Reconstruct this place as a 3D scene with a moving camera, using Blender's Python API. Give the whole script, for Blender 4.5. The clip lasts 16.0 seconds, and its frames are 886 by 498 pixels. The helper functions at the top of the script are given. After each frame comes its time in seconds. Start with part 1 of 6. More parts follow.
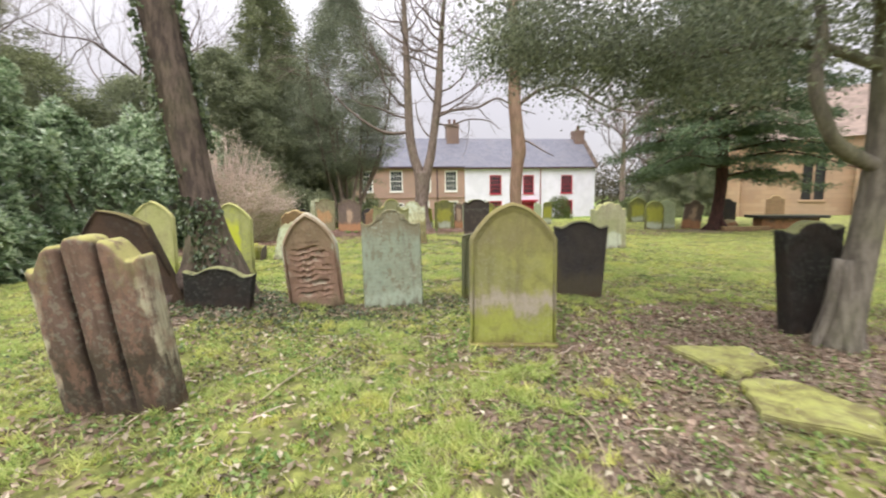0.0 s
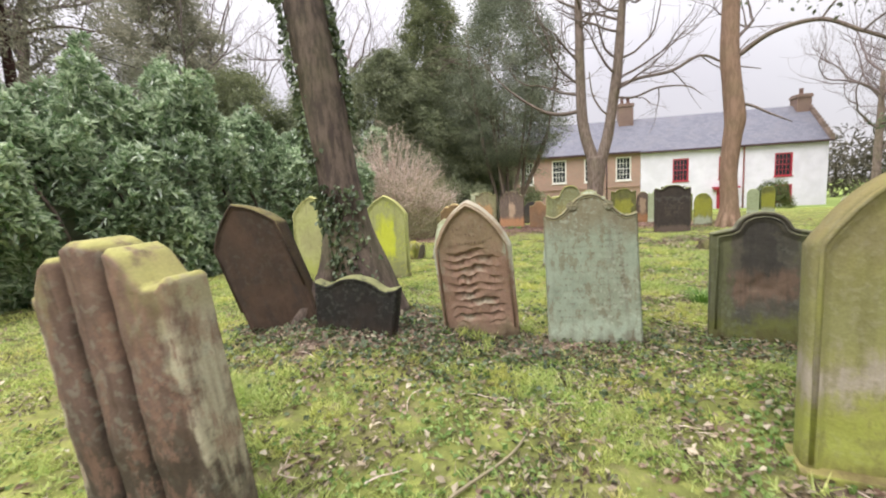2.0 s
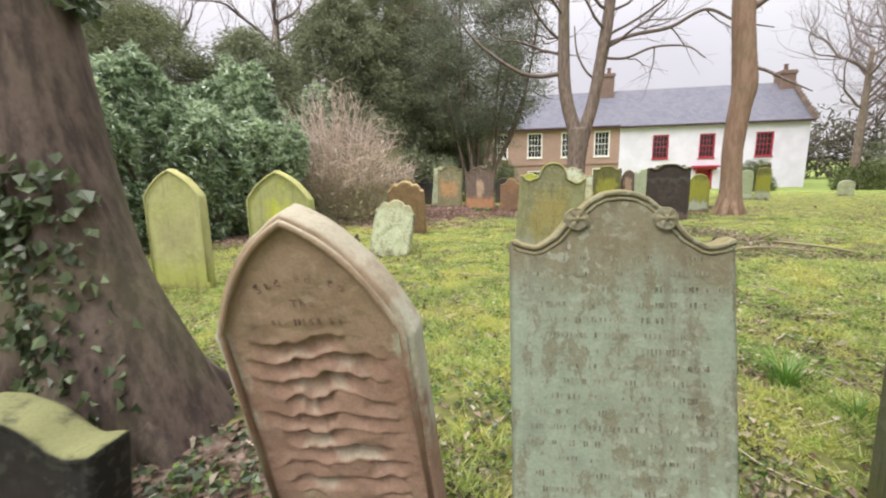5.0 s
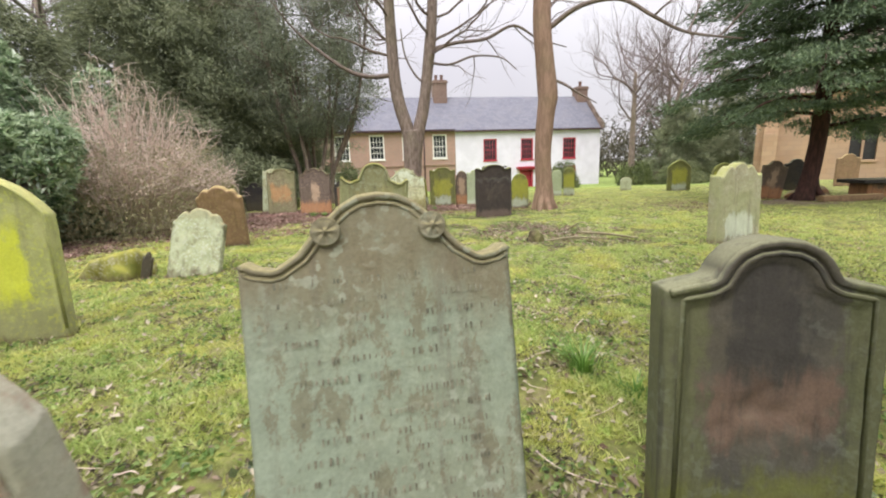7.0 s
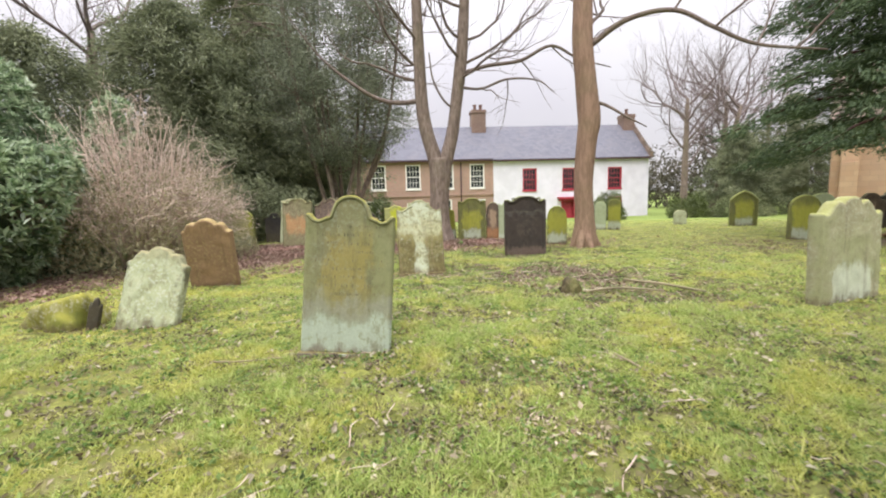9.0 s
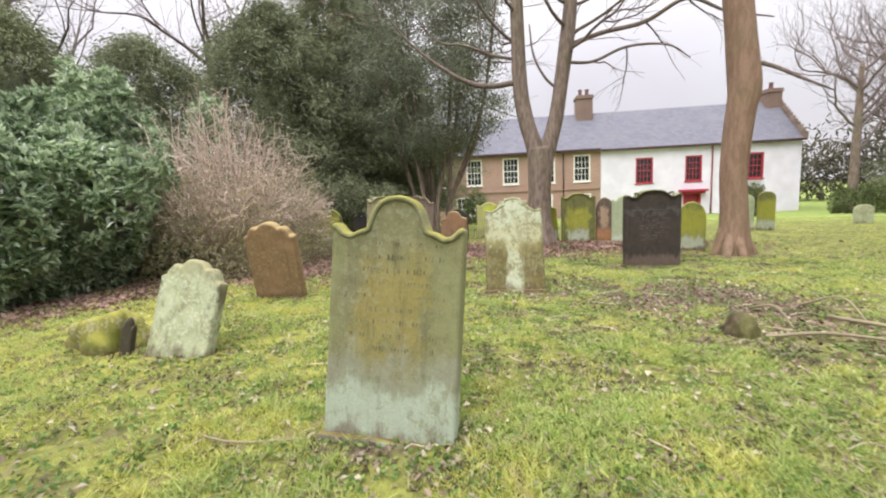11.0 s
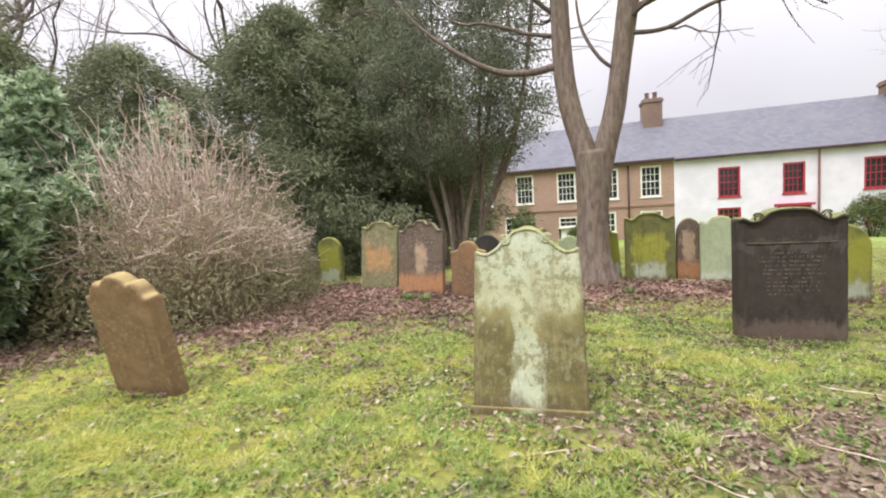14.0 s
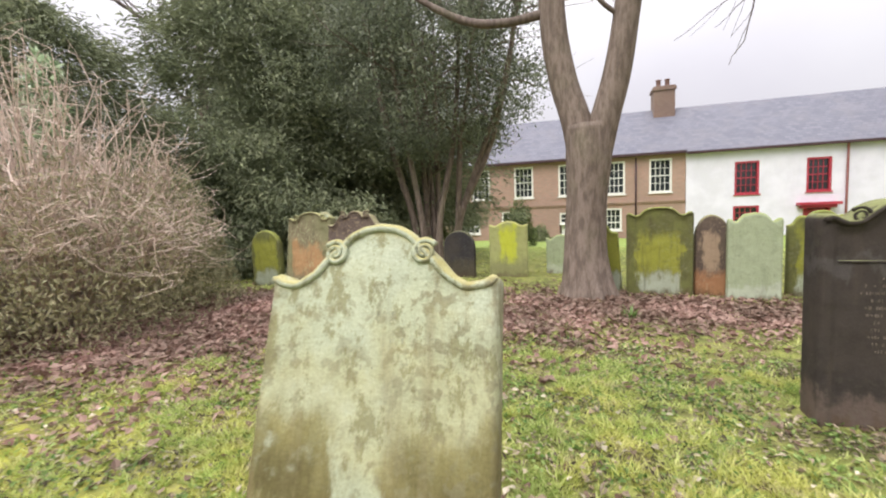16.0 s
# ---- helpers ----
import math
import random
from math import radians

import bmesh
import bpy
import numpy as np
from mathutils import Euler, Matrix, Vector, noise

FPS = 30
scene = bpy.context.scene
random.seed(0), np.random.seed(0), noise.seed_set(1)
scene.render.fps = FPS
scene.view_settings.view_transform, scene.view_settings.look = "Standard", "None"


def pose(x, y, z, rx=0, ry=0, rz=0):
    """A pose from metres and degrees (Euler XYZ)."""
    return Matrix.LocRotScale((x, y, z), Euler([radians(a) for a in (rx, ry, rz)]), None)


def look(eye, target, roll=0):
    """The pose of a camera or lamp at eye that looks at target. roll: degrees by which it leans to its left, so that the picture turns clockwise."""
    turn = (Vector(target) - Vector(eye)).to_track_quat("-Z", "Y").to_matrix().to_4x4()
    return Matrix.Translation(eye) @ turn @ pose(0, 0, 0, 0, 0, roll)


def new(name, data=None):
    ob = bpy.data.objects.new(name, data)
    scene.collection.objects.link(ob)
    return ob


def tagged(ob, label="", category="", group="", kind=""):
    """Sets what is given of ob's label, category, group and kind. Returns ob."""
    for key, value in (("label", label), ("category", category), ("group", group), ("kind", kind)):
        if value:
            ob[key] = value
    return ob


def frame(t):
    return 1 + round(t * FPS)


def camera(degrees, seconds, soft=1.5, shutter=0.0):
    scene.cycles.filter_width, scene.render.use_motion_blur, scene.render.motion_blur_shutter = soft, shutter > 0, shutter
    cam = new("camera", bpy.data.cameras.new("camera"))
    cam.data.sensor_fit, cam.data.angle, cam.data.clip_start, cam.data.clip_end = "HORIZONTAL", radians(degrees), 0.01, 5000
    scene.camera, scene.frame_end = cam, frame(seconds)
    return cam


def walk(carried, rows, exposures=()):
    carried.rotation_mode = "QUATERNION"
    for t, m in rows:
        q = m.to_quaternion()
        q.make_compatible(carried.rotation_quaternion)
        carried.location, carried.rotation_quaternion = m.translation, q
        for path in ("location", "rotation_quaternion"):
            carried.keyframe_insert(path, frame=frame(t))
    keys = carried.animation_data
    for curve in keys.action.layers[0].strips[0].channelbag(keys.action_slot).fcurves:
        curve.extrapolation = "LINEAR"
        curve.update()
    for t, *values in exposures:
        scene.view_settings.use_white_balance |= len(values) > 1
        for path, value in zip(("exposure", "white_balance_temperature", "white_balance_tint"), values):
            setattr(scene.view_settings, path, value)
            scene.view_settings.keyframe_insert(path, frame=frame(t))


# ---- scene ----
cam = camera(92.7, 16.0, soft=2.0, shutter=0.3)
PATH = [
    (0, (0.069, -0.01, 1.433), (0.044, 1.976, 1.192), -0.9),
    (0.5, (-0.085, 0.477, 1.365), (-0.403, 2.437, 1.118), -2.0),
    (1, (-0.215, 0.908, 1.325), (-0.765, 2.817, 1.094), -2.9),
    (1.5, (-0.474, 1.302, 1.306), (-1.125, 3.181, 1.085), -2.6),
    (2, (-0.555, 1.794, 1.308), (-1.295, 3.637, 1.069), -2.9),
    (2.5, (-0.652, 2.261, 1.292), (-1.426, 4.089, 1.045), -2.8),
    (3, (-0.782, 2.701, 1.267), (-1.574, 4.516, 0.99), -2.3),
    (3.2, (-0.805, 2.849, 1.259), (-1.61, 4.659, 0.986), -2.1),
    (5.3, (-0.882, 4.312, 1.384), (-1.398, 6.202, 0.985), -1.1),
    (5.5, (-0.852, 4.321, 1.367), (-1.259, 6.235, 0.955), -1.5),
    (6, (-0.801, 4.379, 1.368), (-0.99, 6.326, 0.947), -1.8),
    (6.5, (-0.746, 4.465, 1.369), (-0.764, 6.421, 0.954), -2.0),
    (7, (-0.584, 4.682, 1.351), (-0.532, 6.644, 0.968), -2.0),
    (7.5, (-0.436, 4.956, 1.387), (-0.397, 6.929, 1.064), -1.9),
    (8, (-0.357, 5.323, 1.347), (-0.365, 7.309, 1.119), -1.6),
    (8.2, (-0.31, 5.46, 1.366), (-0.328, 7.448, 1.151), -1.4),
    (8.9, (-0.12, 5.98, 1.38), (-0.24, 7.96, 1.14), -1.6),
    (10.3, (-0.198, 6.99, 1.391), (-0.584, 8.935, 1.129), -1.8),
    (10.5, (-0.228, 7.181, 1.367), (-0.676, 9.113, 1.111), -1.9),
    (11, (-0.244, 7.63, 1.408), (-0.832, 9.526, 1.159), -2.5),
    (11.5, (-0.301, 8.119, 1.387), (-0.99, 9.985, 1.177), -2.6),
    (12, (-0.343, 8.591, 1.417), (-1.108, 10.426, 1.202), -2.9),
    (12.5, (-0.291, 9.149, 1.442), (-1.108, 10.965, 1.248), -2.8),
    (13, (-0.313, 9.663, 1.447), (-1.151, 11.471, 1.283), -2.9),
    (13.5, (-0.332, 10.163, 1.476), (-1.167, 11.973, 1.307), -3.1),
    (14, (-0.262, 10.709, 1.461), (-1.109, 12.514, 1.314), -3.4),
    (14.5, (-0.223, 11.181, 1.462), (-1.04, 12.997, 1.282), -3.2),
    (15, (-0.204, 11.724, 1.477), (-0.99, 13.554, 1.305), -2.7),
    (15.5, (-0.188, 12.324, 1.425), (-1.026, 14.135, 1.289), -2.4),
    (16, (-0.262, 12.906, 1.377), (-1.134, 14.700, 1.202), -2.3),
]
walk(cam, [(t, look(eye, target, roll)) for t, eye, target, roll in PATH], [(0.0, 0.38), (16.0, 0.38)])


# ---- world, sun, exposure ----
def make_world():
    w = bpy.data.worlds.new("overcast_sky")
    scene.world = w
    w.use_nodes = True
    nt = w.node_tree
    bg = nt.nodes["Background"]
    sky = nt.nodes.new("ShaderNodeTexSky")
    sky.sky_type = "NISHITA"
    sky.sun_disc = False
    sky.sun_elevation, sky.sun_rotation = radians(48), radians(200)
    sky.air_density, sky.dust_density = 1.0, 3.0
    dim = nt.nodes.new("ShaderNodeMix")
    dim.data_type, dim.blend_type = "RGBA", "MULTIPLY"
    dim.inputs[0].default_value = 1.0
    dim.inputs[7].default_value = (0.1, 0.1, 0.1, 1)
    nt.links.new(sky.outputs[0], dim.inputs[6])
    tc = nt.nodes.new("ShaderNodeTexCoord")
    cloud = nt.nodes.new("ShaderNodeTexNoise")
    cloud.inputs["Scale"].default_value, cloud.inputs["Detail"].default_value = 2.2, 5
    nt.links.new(tc.outputs["Generated"], cloud.inputs["Vector"])
    ramp = nt.nodes.new("ShaderNodeValToRGB")
    ramp.color_ramp.elements[0].position, ramp.color_ramp.elements[1].position = 0.3, 0.7
    ramp.color_ramp.elements[0].color = (0.84, 0.80, 0.87, 1)
    ramp.color_ramp.elements[1].color = (0.97, 0.94, 0.98, 1)
    nt.links.new(cloud.outputs[0], ramp.inputs[0])
    mx = nt.nodes.new("ShaderNodeMix")
    mx.data_type = "RGBA"
    mx.inputs[0].default_value = 0.88
    nt.links.new(dim.outputs[2], mx.inputs[6])
    nt.links.new(ramp.outputs[0], mx.inputs[7])
    sep = nt.nodes.new("ShaderNodeSeparateXYZ")
    nt.links.new(tc.outputs["Generated"], sep.inputs[0])
    sq = nt.nodes.new("ShaderNodeMath")
    sq.operation, sq.use_clamp = "MAXIMUM", False
    nt.links.new(sep.outputs[2], sq.inputs[0])
    sq.inputs[1].default_value = 0.0
    pw = nt.nodes.new("ShaderNodeMath")
    pw.operation = "POWER"
    nt.links.new(sq.outputs[0], pw.inputs[0])
    pw.inputs[1].default_value = 2.2
    gain = nt.nodes.new("ShaderNodeMath")
    gain.operation = "MULTIPLY_ADD"
    nt.links.new(pw.outputs[0], gain.inputs[0])
    gain.inputs[1].default_value, gain.inputs[2].default_value = 3.3, 0.70
    lit = nt.nodes.new("ShaderNodeMix")
    lit.data_type, lit.blend_type = "RGBA", "MULTIPLY"
    lit.inputs[0].default_value = 1.0
    nt.links.new(mx.outputs[2], lit.inputs[6])
    nt.links.new(gain.outputs[0], lit.inputs[7])
    nt.links.new(lit.outputs[2], bg.inputs[0])  # an overcast sky is brightest overhead
    bg.inputs[1].default_value = 1.0


make_world()
sun = bpy.data.lights.new("sun", "SUN")
sun.energy, sun.angle, sun.color = 1.5, radians(35), (1.0, 0.97, 0.93)
new("sun", sun).matrix_world = look((-6, -14, 22), (0, 0, 0))


# ---- materials ----
class Nodes:
    """A small builder of node materials."""

    def __init__(self, name):
        self.mat = bpy.data.materials.new(name)
        self.mat.use_nodes = True
        self.nt = self.mat.node_tree
        self.bsdf = self.nt.nodes["Principled BSDF"]
        tc = self.nt.nodes.new("ShaderNodeTexCoord")
        info = self.nt.nodes.new("ShaderNodeObjectInfo")
        add = self.nt.nodes.new("ShaderNodeVectorMath")
        mul = self.nt.nodes.new("ShaderNodeMath")
        mul.operation = "MULTIPLY"
        mul.inputs[1].default_value = 37.0
        self.link(info.outputs["Random"], mul.inputs[0])
        self.link(tc.outputs["Object"], add.inputs[0])
        self.link(mul.outputs[0], add.inputs[1])
        self.raw, self.co, self.rand = tc.outputs["Object"], add.outputs[0], info.outputs["Random"]

    def link(self, a, b):
        self.nt.links.new(a, b)

    def put(self, socket, value):
        if isinstance(value, (int, float)):
            socket.default_value = value
        elif isinstance(value, tuple):
            socket.default_value = (*value, 1) if len(value) == 3 else value
        else:
            self.link(value, socket)

    def math(self, op, a, b=0.0, clamp=False):
        n = self.nt.nodes.new("ShaderNodeMath")
        n.operation, n.use_clamp = op, clamp
        self.put(n.inputs[0], a)
        self.put(n.inputs[1], b)
        return n.outputs[0]

    def stretch(self, vec, sx, sy, sz):
        n = self.nt.nodes.new("ShaderNodeMapping")
        n.inputs["Scale"].default_value = (sx, sy, sz)
        self.link(vec, n.inputs["Vector"])
        return n.outputs[0]

    def noise(self, scale, detail=4.0, rough=0.55, vec=None):
        n = self.nt.nodes.new("ShaderNodeTexNoise")
        n.inputs["Scale"].default_value, n.inputs["Detail"].default_value = scale, detail
        n.inputs["Roughness"].default_value = rough
        self.link(vec or self.co, n.inputs["Vector"])
        return n.outputs[0]

    def step(self, value, lo, hi):
        n = self.nt.nodes.new("ShaderNodeMapRange")
        n.interpolation_type = "SMOOTHSTEP"
        self.put(n.inputs["Value"], value)
        n.inputs["From Min"].default_value, n.inputs["From Max"].default_value = min(lo, hi), max(lo, hi)
        n.inputs["To Min"].default_value, n.inputs["To Max"].default_value = (0, 1) if hi > lo else (1, 0)
        return n.outputs[0]

    def mix(self, fac, a, b, mode="MIX"):
        n = self.nt.nodes.new("ShaderNodeMix")
        n.data_type, n.blend_type = "RGBA", mode
        self.put(n.inputs[0], fac)
        self.put(n.inputs[6], a)
        self.put(n.inputs[7], b)
        return n.outputs[2]

    def bump(self, height, strength, distance):
        n = self.nt.nodes.new("ShaderNodeBump")
        n.inputs["Strength"].default_value, n.inputs["Distance"].default_value = strength, distance
        self.link(height, n.inputs["Height"])
        self.link(n.outputs[0], self.bsdf.inputs["Normal"])

    def axis(self, i):
        n = self.nt.nodes.new("ShaderNodeSeparateXYZ")
        self.link(self.raw, n.inputs[0])
        return n.outputs[i]

    def attr(self, name):
        n = self.nt.nodes.new("ShaderNodeAttribute")
        n.attribute_name = name
        return n.outputs["Fac"]

    def island(self):
        return self.nt.nodes.new("ShaderNodeNewGeometry").outputs["Random Per Island"]

    def up(self):
        g = self.nt.nodes.new("ShaderNodeNewGeometry")
        n = self.nt.nodes.new("ShaderNodeSeparateXYZ")
        self.link(g.outputs["Normal"], n.inputs[0])
        return n.outputs[2]

    def done(self, colour, rough=0.8, spec=0.5):
        self.put(self.bsdf.inputs["Base Color"], colour)
        self.put(self.bsdf.inputs["Roughness"], rough)
        self.bsdf.inputs["Specular IOR Level"].default_value = spec
        return self.mat


def stone_mat(name, base, second, streak=(0.07, 0.06, 0.05), streak_amt=0.5, lichen=(0.42, 0.47, 0.36), lichen_amt=0.3,
              moss=(0.30, 0.30, 0.07), moss_top=0.8, bands=(), foot=(0.10, 0.065, 0.04), gain=1.0, patch=(0.2, 0.15, 0.1), patch_amt=0.0, grooves=()):
    """Weathered headstone: two base tones, run-off streaks, lichen, growth on ledges, tide marks and darker or paler
    zones given as bands (colour, z low, z high, softness, strength, half width or 0), dark lines down grooves (colour,
    x, half width, strength)."""
    s = Nodes(name)
    wide, mid, fine = s.noise(2.3, 3), s.noise(11, 5, 0.6), s.noise(85, 4, 0.65)
    col = s.mix(s.step(wide, 0.35, 0.65), base, second)
    col = s.mix(s.math("MULTIPLY", s.step(mid, 0.45, 0.75), 0.45), col, tuple(c * 0.62 for c in base))
    z, x = s.axis(2), s.math("ABSOLUTE", s.axis(0))
    drip = s.noise(1.0, 6, 0.7, s.stretch(s.co, 9, 9, 1.6))
    wob = s.math("MULTIPLY", s.math("SUBTRACT", s.math("ADD", s.math("MULTIPLY", s.noise(4.5, 5, 0.65), 0.5), s.math("MULTIPLY", drip, 0.5)), 0.5), 0.8)
    zw = s.math("ADD", z, wob)
    xw = s.math("ADD", x, s.math("MULTIPLY", wob, 0.75))
    for colour, lo, hi, soft, strength, half in bands:
        m = s.math("MULTIPLY", s.step(zw, lo - soft, lo + soft), s.step(zw, hi + soft, hi - soft))
        if half > 0:
            m = s.math("MULTIPLY", m, s.step(xw, half + 0.035, half - 0.035))
        elif half < 0:
            m = s.math("MULTIPLY", m, s.step(xw, -half - 0.035, -half + 0.035))
        m = s.math("MULTIPLY", m, s.math("MULTIPLY", s.step(mid, 0.15, 0.45), strength))
        col = s.mix(m, col, colour)
    blot = s.noise(6.5, 7, 0.78, s.stretch(s.co, 1.3, 1.3, 0.7))
    col = s.mix(s.math("MULTIPLY", s.step(blot, 0.52, 0.58), patch_amt), col, patch)
    run = s.noise(1.0, 5, 0.6, s.stretch(s.co, 13, 13, 1.1))
    col = s.mix(s.math("MULTIPLY", s.step(run, 0.52, 0.74), streak_amt), col, streak)
    for colour, gx, half, strength in grooves:
        off = s.math("ABSOLUTE", s.math("SUBTRACT", s.math("ADD", x, s.math("MULTIPLY", wob, 0.08)), gx))
        col = s.mix(s.math("MULTIPLY", s.step(off, half, half * 0.3), strength), col, colour)
    spots = s.noise(26, 3, 0.5)
    col = s.mix(s.math("MULTIPLY", s.math("MULTIPLY", s.step(spots, 0.52, 0.62), s.step(wide, 0.4, 0.62)), lichen_amt), col, lichen)
    col = s.mix(s.math("MULTIPLY", s.math("MULTIPLY", s.step(s.up(), 0.25, 0.75), s.step(mid, 0.25, 0.5)), moss_top), col, moss)
    col = s.mix(s.math("MULTIPLY", s.step(zw, 0.12, -0.05), 0.7), col, foot)
    col = s.mix(0.5, col, s.mix(fine, (0.35, 0.35, 0.35), (1.45, 1.45, 1.45)), "MULTIPLY")
    h = s.math("ADD", s.math("MULTIPLY", fine, 0.35), s.math("ADD", mid, s.math("MULTIPLY", spots, 0.5)))
    s.bump(h, 0.55, 0.012)
    return s.done(s.mix(1.0, col, (gain, gain, gain), "MULTIPLY"), s.math("ADD", 0.72, s.math("MULTIPLY", mid, 0.25)), 0.3)


def bark_mat(name, base, dark, green=(0.16, 0.18, 0.07), green_amt=0.35, scale=1.0):
    s = Nodes(name)
    v = s.stretch(s.co, 9 * scale, 9 * scale, 2.2 * scale)
    crack, fine, wide = s.noise(1.6, 6, 0.65, v), s.noise(40, 4), s.noise(1.3, 3)
    col = s.mix(s.step(crack, 0.38, 0.62), dark, base)
    col = s.mix(s.math("MULTIPLY", s.step(wide, 0.48, 0.7), green_amt), col, green)
    col = s.mix(0.4, col, s.mix(fine, (0.4, 0.4, 0.4), (1.4, 1.4, 1.4)), "MULTIPLY")
    s.bump(s.math("ADD", crack, s.math("MULTIPLY", fine, 0.3)), 0.7, 0.02)
    return s.done(col, 0.85, 0.25)


def leaf_mat(name, dark, light, rough=0.5, through_amt=0.25, spec=0.5, skew=1.0, coat=0.0):
    """Foliage: each leaf has a tone of its own and lets some light through."""
    s = Nodes(name)
    r = s.island()
    wide = s.noise(0.9, 3, 0.5, s.raw)
    col = s.mix(s.math("POWER", r, skew), dark, light)
    s.bsdf.inputs["Coat Weight"].default_value, s.bsdf.inputs["Coat Roughness"].default_value = coat, 0.22
    col = s.mix(s.step(wide, 0.35, 0.7), s.mix(1.0, col, (0.62, 0.66, 0.62), "MULTIPLY"), col)
    s.done(col, rough, spec)
    tr = s.nt.nodes.new("ShaderNodeBsdfTranslucent")
    s.link(col, tr.inputs[0])
    mx = s.nt.nodes.new("ShaderNodeMixShader")
    mx.inputs[0].default_value = through_amt
    s.link(s.bsdf.outputs[0], mx.inputs[1])
    s.link(tr.outputs[0], mx.inputs[2])
    s.link(mx.outputs[0], s.nt.nodes["Material Output"].inputs["Surface"])
    return s.mat


def grass_mat():
    """Winter turf: green, yellow-green and straw-coloured blades in patches."""
    s = Nodes("grass_blades")
    r = s.island()
    wide, small = s.noise(1.4, 4, 0.6, s.raw), s.noise(7.0, 4, 0.6, s.raw)
    col = s.mix(r, (0.29, 0.39, 0.10), (0.62, 0.67, 0.26))
    col = s.mix(s.math("MULTIPLY", s.step(wide, 0.45, 0.62), 0.7), col, s.mix(r, (0.50, 0.50, 0.11), (0.76, 0.72, 0.26)))
    col = s.mix(s.math("MULTIPLY", s.step(small, 0.55, 0.68), 0.65), col, s.mix(r, (0.34, 0.27, 0.15), (0.70, 0.62, 0.42)))
    col = s.mix(s.math("MULTIPLY", s.step(small, 0.45, 0.32), 0.6), col, s.mix(r, (0.20, 0.33, 0.05), (0.42, 0.60, 0.14)))
    s.done(col, 0.6, 0.2)
    tr = s.nt.nodes.new("ShaderNodeBsdfTranslucent")
    s.link(col, tr.inputs[0])
    mx = s.nt.nodes.new("ShaderNodeMixShader")
    mx.inputs[0].default_value = 0.45
    s.link(s.bsdf.outputs[0], mx.inputs[1])
    s.link(tr.outputs[0], mx.inputs[2])
    s.link(mx.outputs[0], s.nt.nodes["Material Output"].inputs["Surface"])
    return s.mat


def plain_mat(name, colour, rough=0.6, vary=0.25, scale=8.0, metal=0.0, spec=0.5):
    s = Nodes(name)
    n, f = s.noise(scale, 5), s.noise(scale * 9, 4)
    col = s.mix(s.step(n, 0.3, 0.7), tuple(c * (1 - vary) for c in colour), tuple(min(1, c * (1 + vary * 0.6)) for c in colour))
    s.bump(f, 0.25, 0.004)
    s.bsdf.inputs["Metallic"].default_value = metal
    return s.done(col, rough, spec)


def ground_mat():
    """Mossy churchyard turf with worn soil, leaf mould and yellow moss where the masks on the mesh say so."""
    s = Nodes("turf")
    v = s.raw
    wide, mid, fine, grit = s.noise(0.55, 4, 0.55, v), s.noise(3.2, 5, 0.6, v), s.noise(24, 5, 0.7, v), s.noise(120, 3, 0.7, v)
    tuft = s.noise(8.5, 6, 0.7, v)
    col = s.mix(s.step(mid, 0.35, 0.65), (0.10, 0.11, 0.035), (0.215, 0.235, 0.065))
    col = s.mix(s.math("MULTIPLY", s.step(tuft, 0.5, 0.62), 0.7), col, (0.34, 0.37, 0.10))
    col = s.mix(s.math("MULTIPLY", s.step(wide, 0.5, 0.68), 0.45), col, (0.31, 0.31, 0.09))
    yellow = s.math("MULTIPLY", s.attr("moss"), s.math("MULTIPLY", s.step(mid, 0.3, 0.55), s.step(fine, 0.3, 0.6)))
    col = s.mix(yellow, col, (0.41, 0.40, 0.075))
    bare = s.math("ADD", s.math("SUBTRACT", s.attr("soil"), 0.5), s.math("MULTIPLY", s.math("SUBTRACT", s.noise(2.1, 6, 0.7, v), 0.5), 1.6))
    bare = s.step(bare, -0.12, 0.22)
    soil = s.mix(s.step(fine, 0.35, 0.7), (0.125, 0.088, 0.066), (0.33, 0.255, 0.20))
    col = s.mix(bare, col, soil)
    dead = s.math("MULTIPLY", s.step(s.noise(5.5, 7, 0.8, v), 0.5, 0.62), 0.6)
    col = s.mix(dead, col, s.mix(grit, (0.13, 0.10, 0.06), (0.34, 0.27, 0.17)))
    far = s.attr("far")
    col = s.mix(far, col, (0.23, 0.30, 0.08))
    col = s.mix(0.55, col, s.mix(grit, (0.35, 0.35, 0.35), (1.5, 1.5, 1.5)), "MULTIPLY")
    s.bump(s.math("ADD", fine, s.math("MULTIPLY", grit, 0.5)), 0.6, 0.03)
    return s.done(col, 0.95, 0.15)


def brick_mat(name, a, b, mortar):
    s = Nodes(name)
    br = s.nt.nodes.new("ShaderNodeTexBrick")
    vec = s.nt.nodes.new("ShaderNodeCombineXYZ")
    s.link(s.axis(0), vec.inputs[0])
    s.link(s.axis(2), vec.inputs[1])
    s.link(vec.outputs[0], br.inputs["Vector"])
    br.inputs["Scale"].default_value = 1.0
    br.inputs["Brick Width"].default_value, br.inputs["Row Height"].default_value = 0.225, 0.075
    br.inputs["Mortar Size"].default_value = 0.009
    br.inputs["Color1"].default_value, br.inputs["Color2"].default_value = (*a, 1), (*b, 1)
    br.inputs["Mortar"].default_value = (*mortar, 1)
    wide = s.noise(0.6, 5, 0.6)
    col = s.mix(s.math("MULTIPLY", s.step(wide, 0.4, 0.7), 0.4), br.outputs["Color"], (0.30, 0.22, 0.17))
    s.bump(br.outputs["Fac"], -0.4, 0.01)
    return s.done(col, 0.9, 0.2)


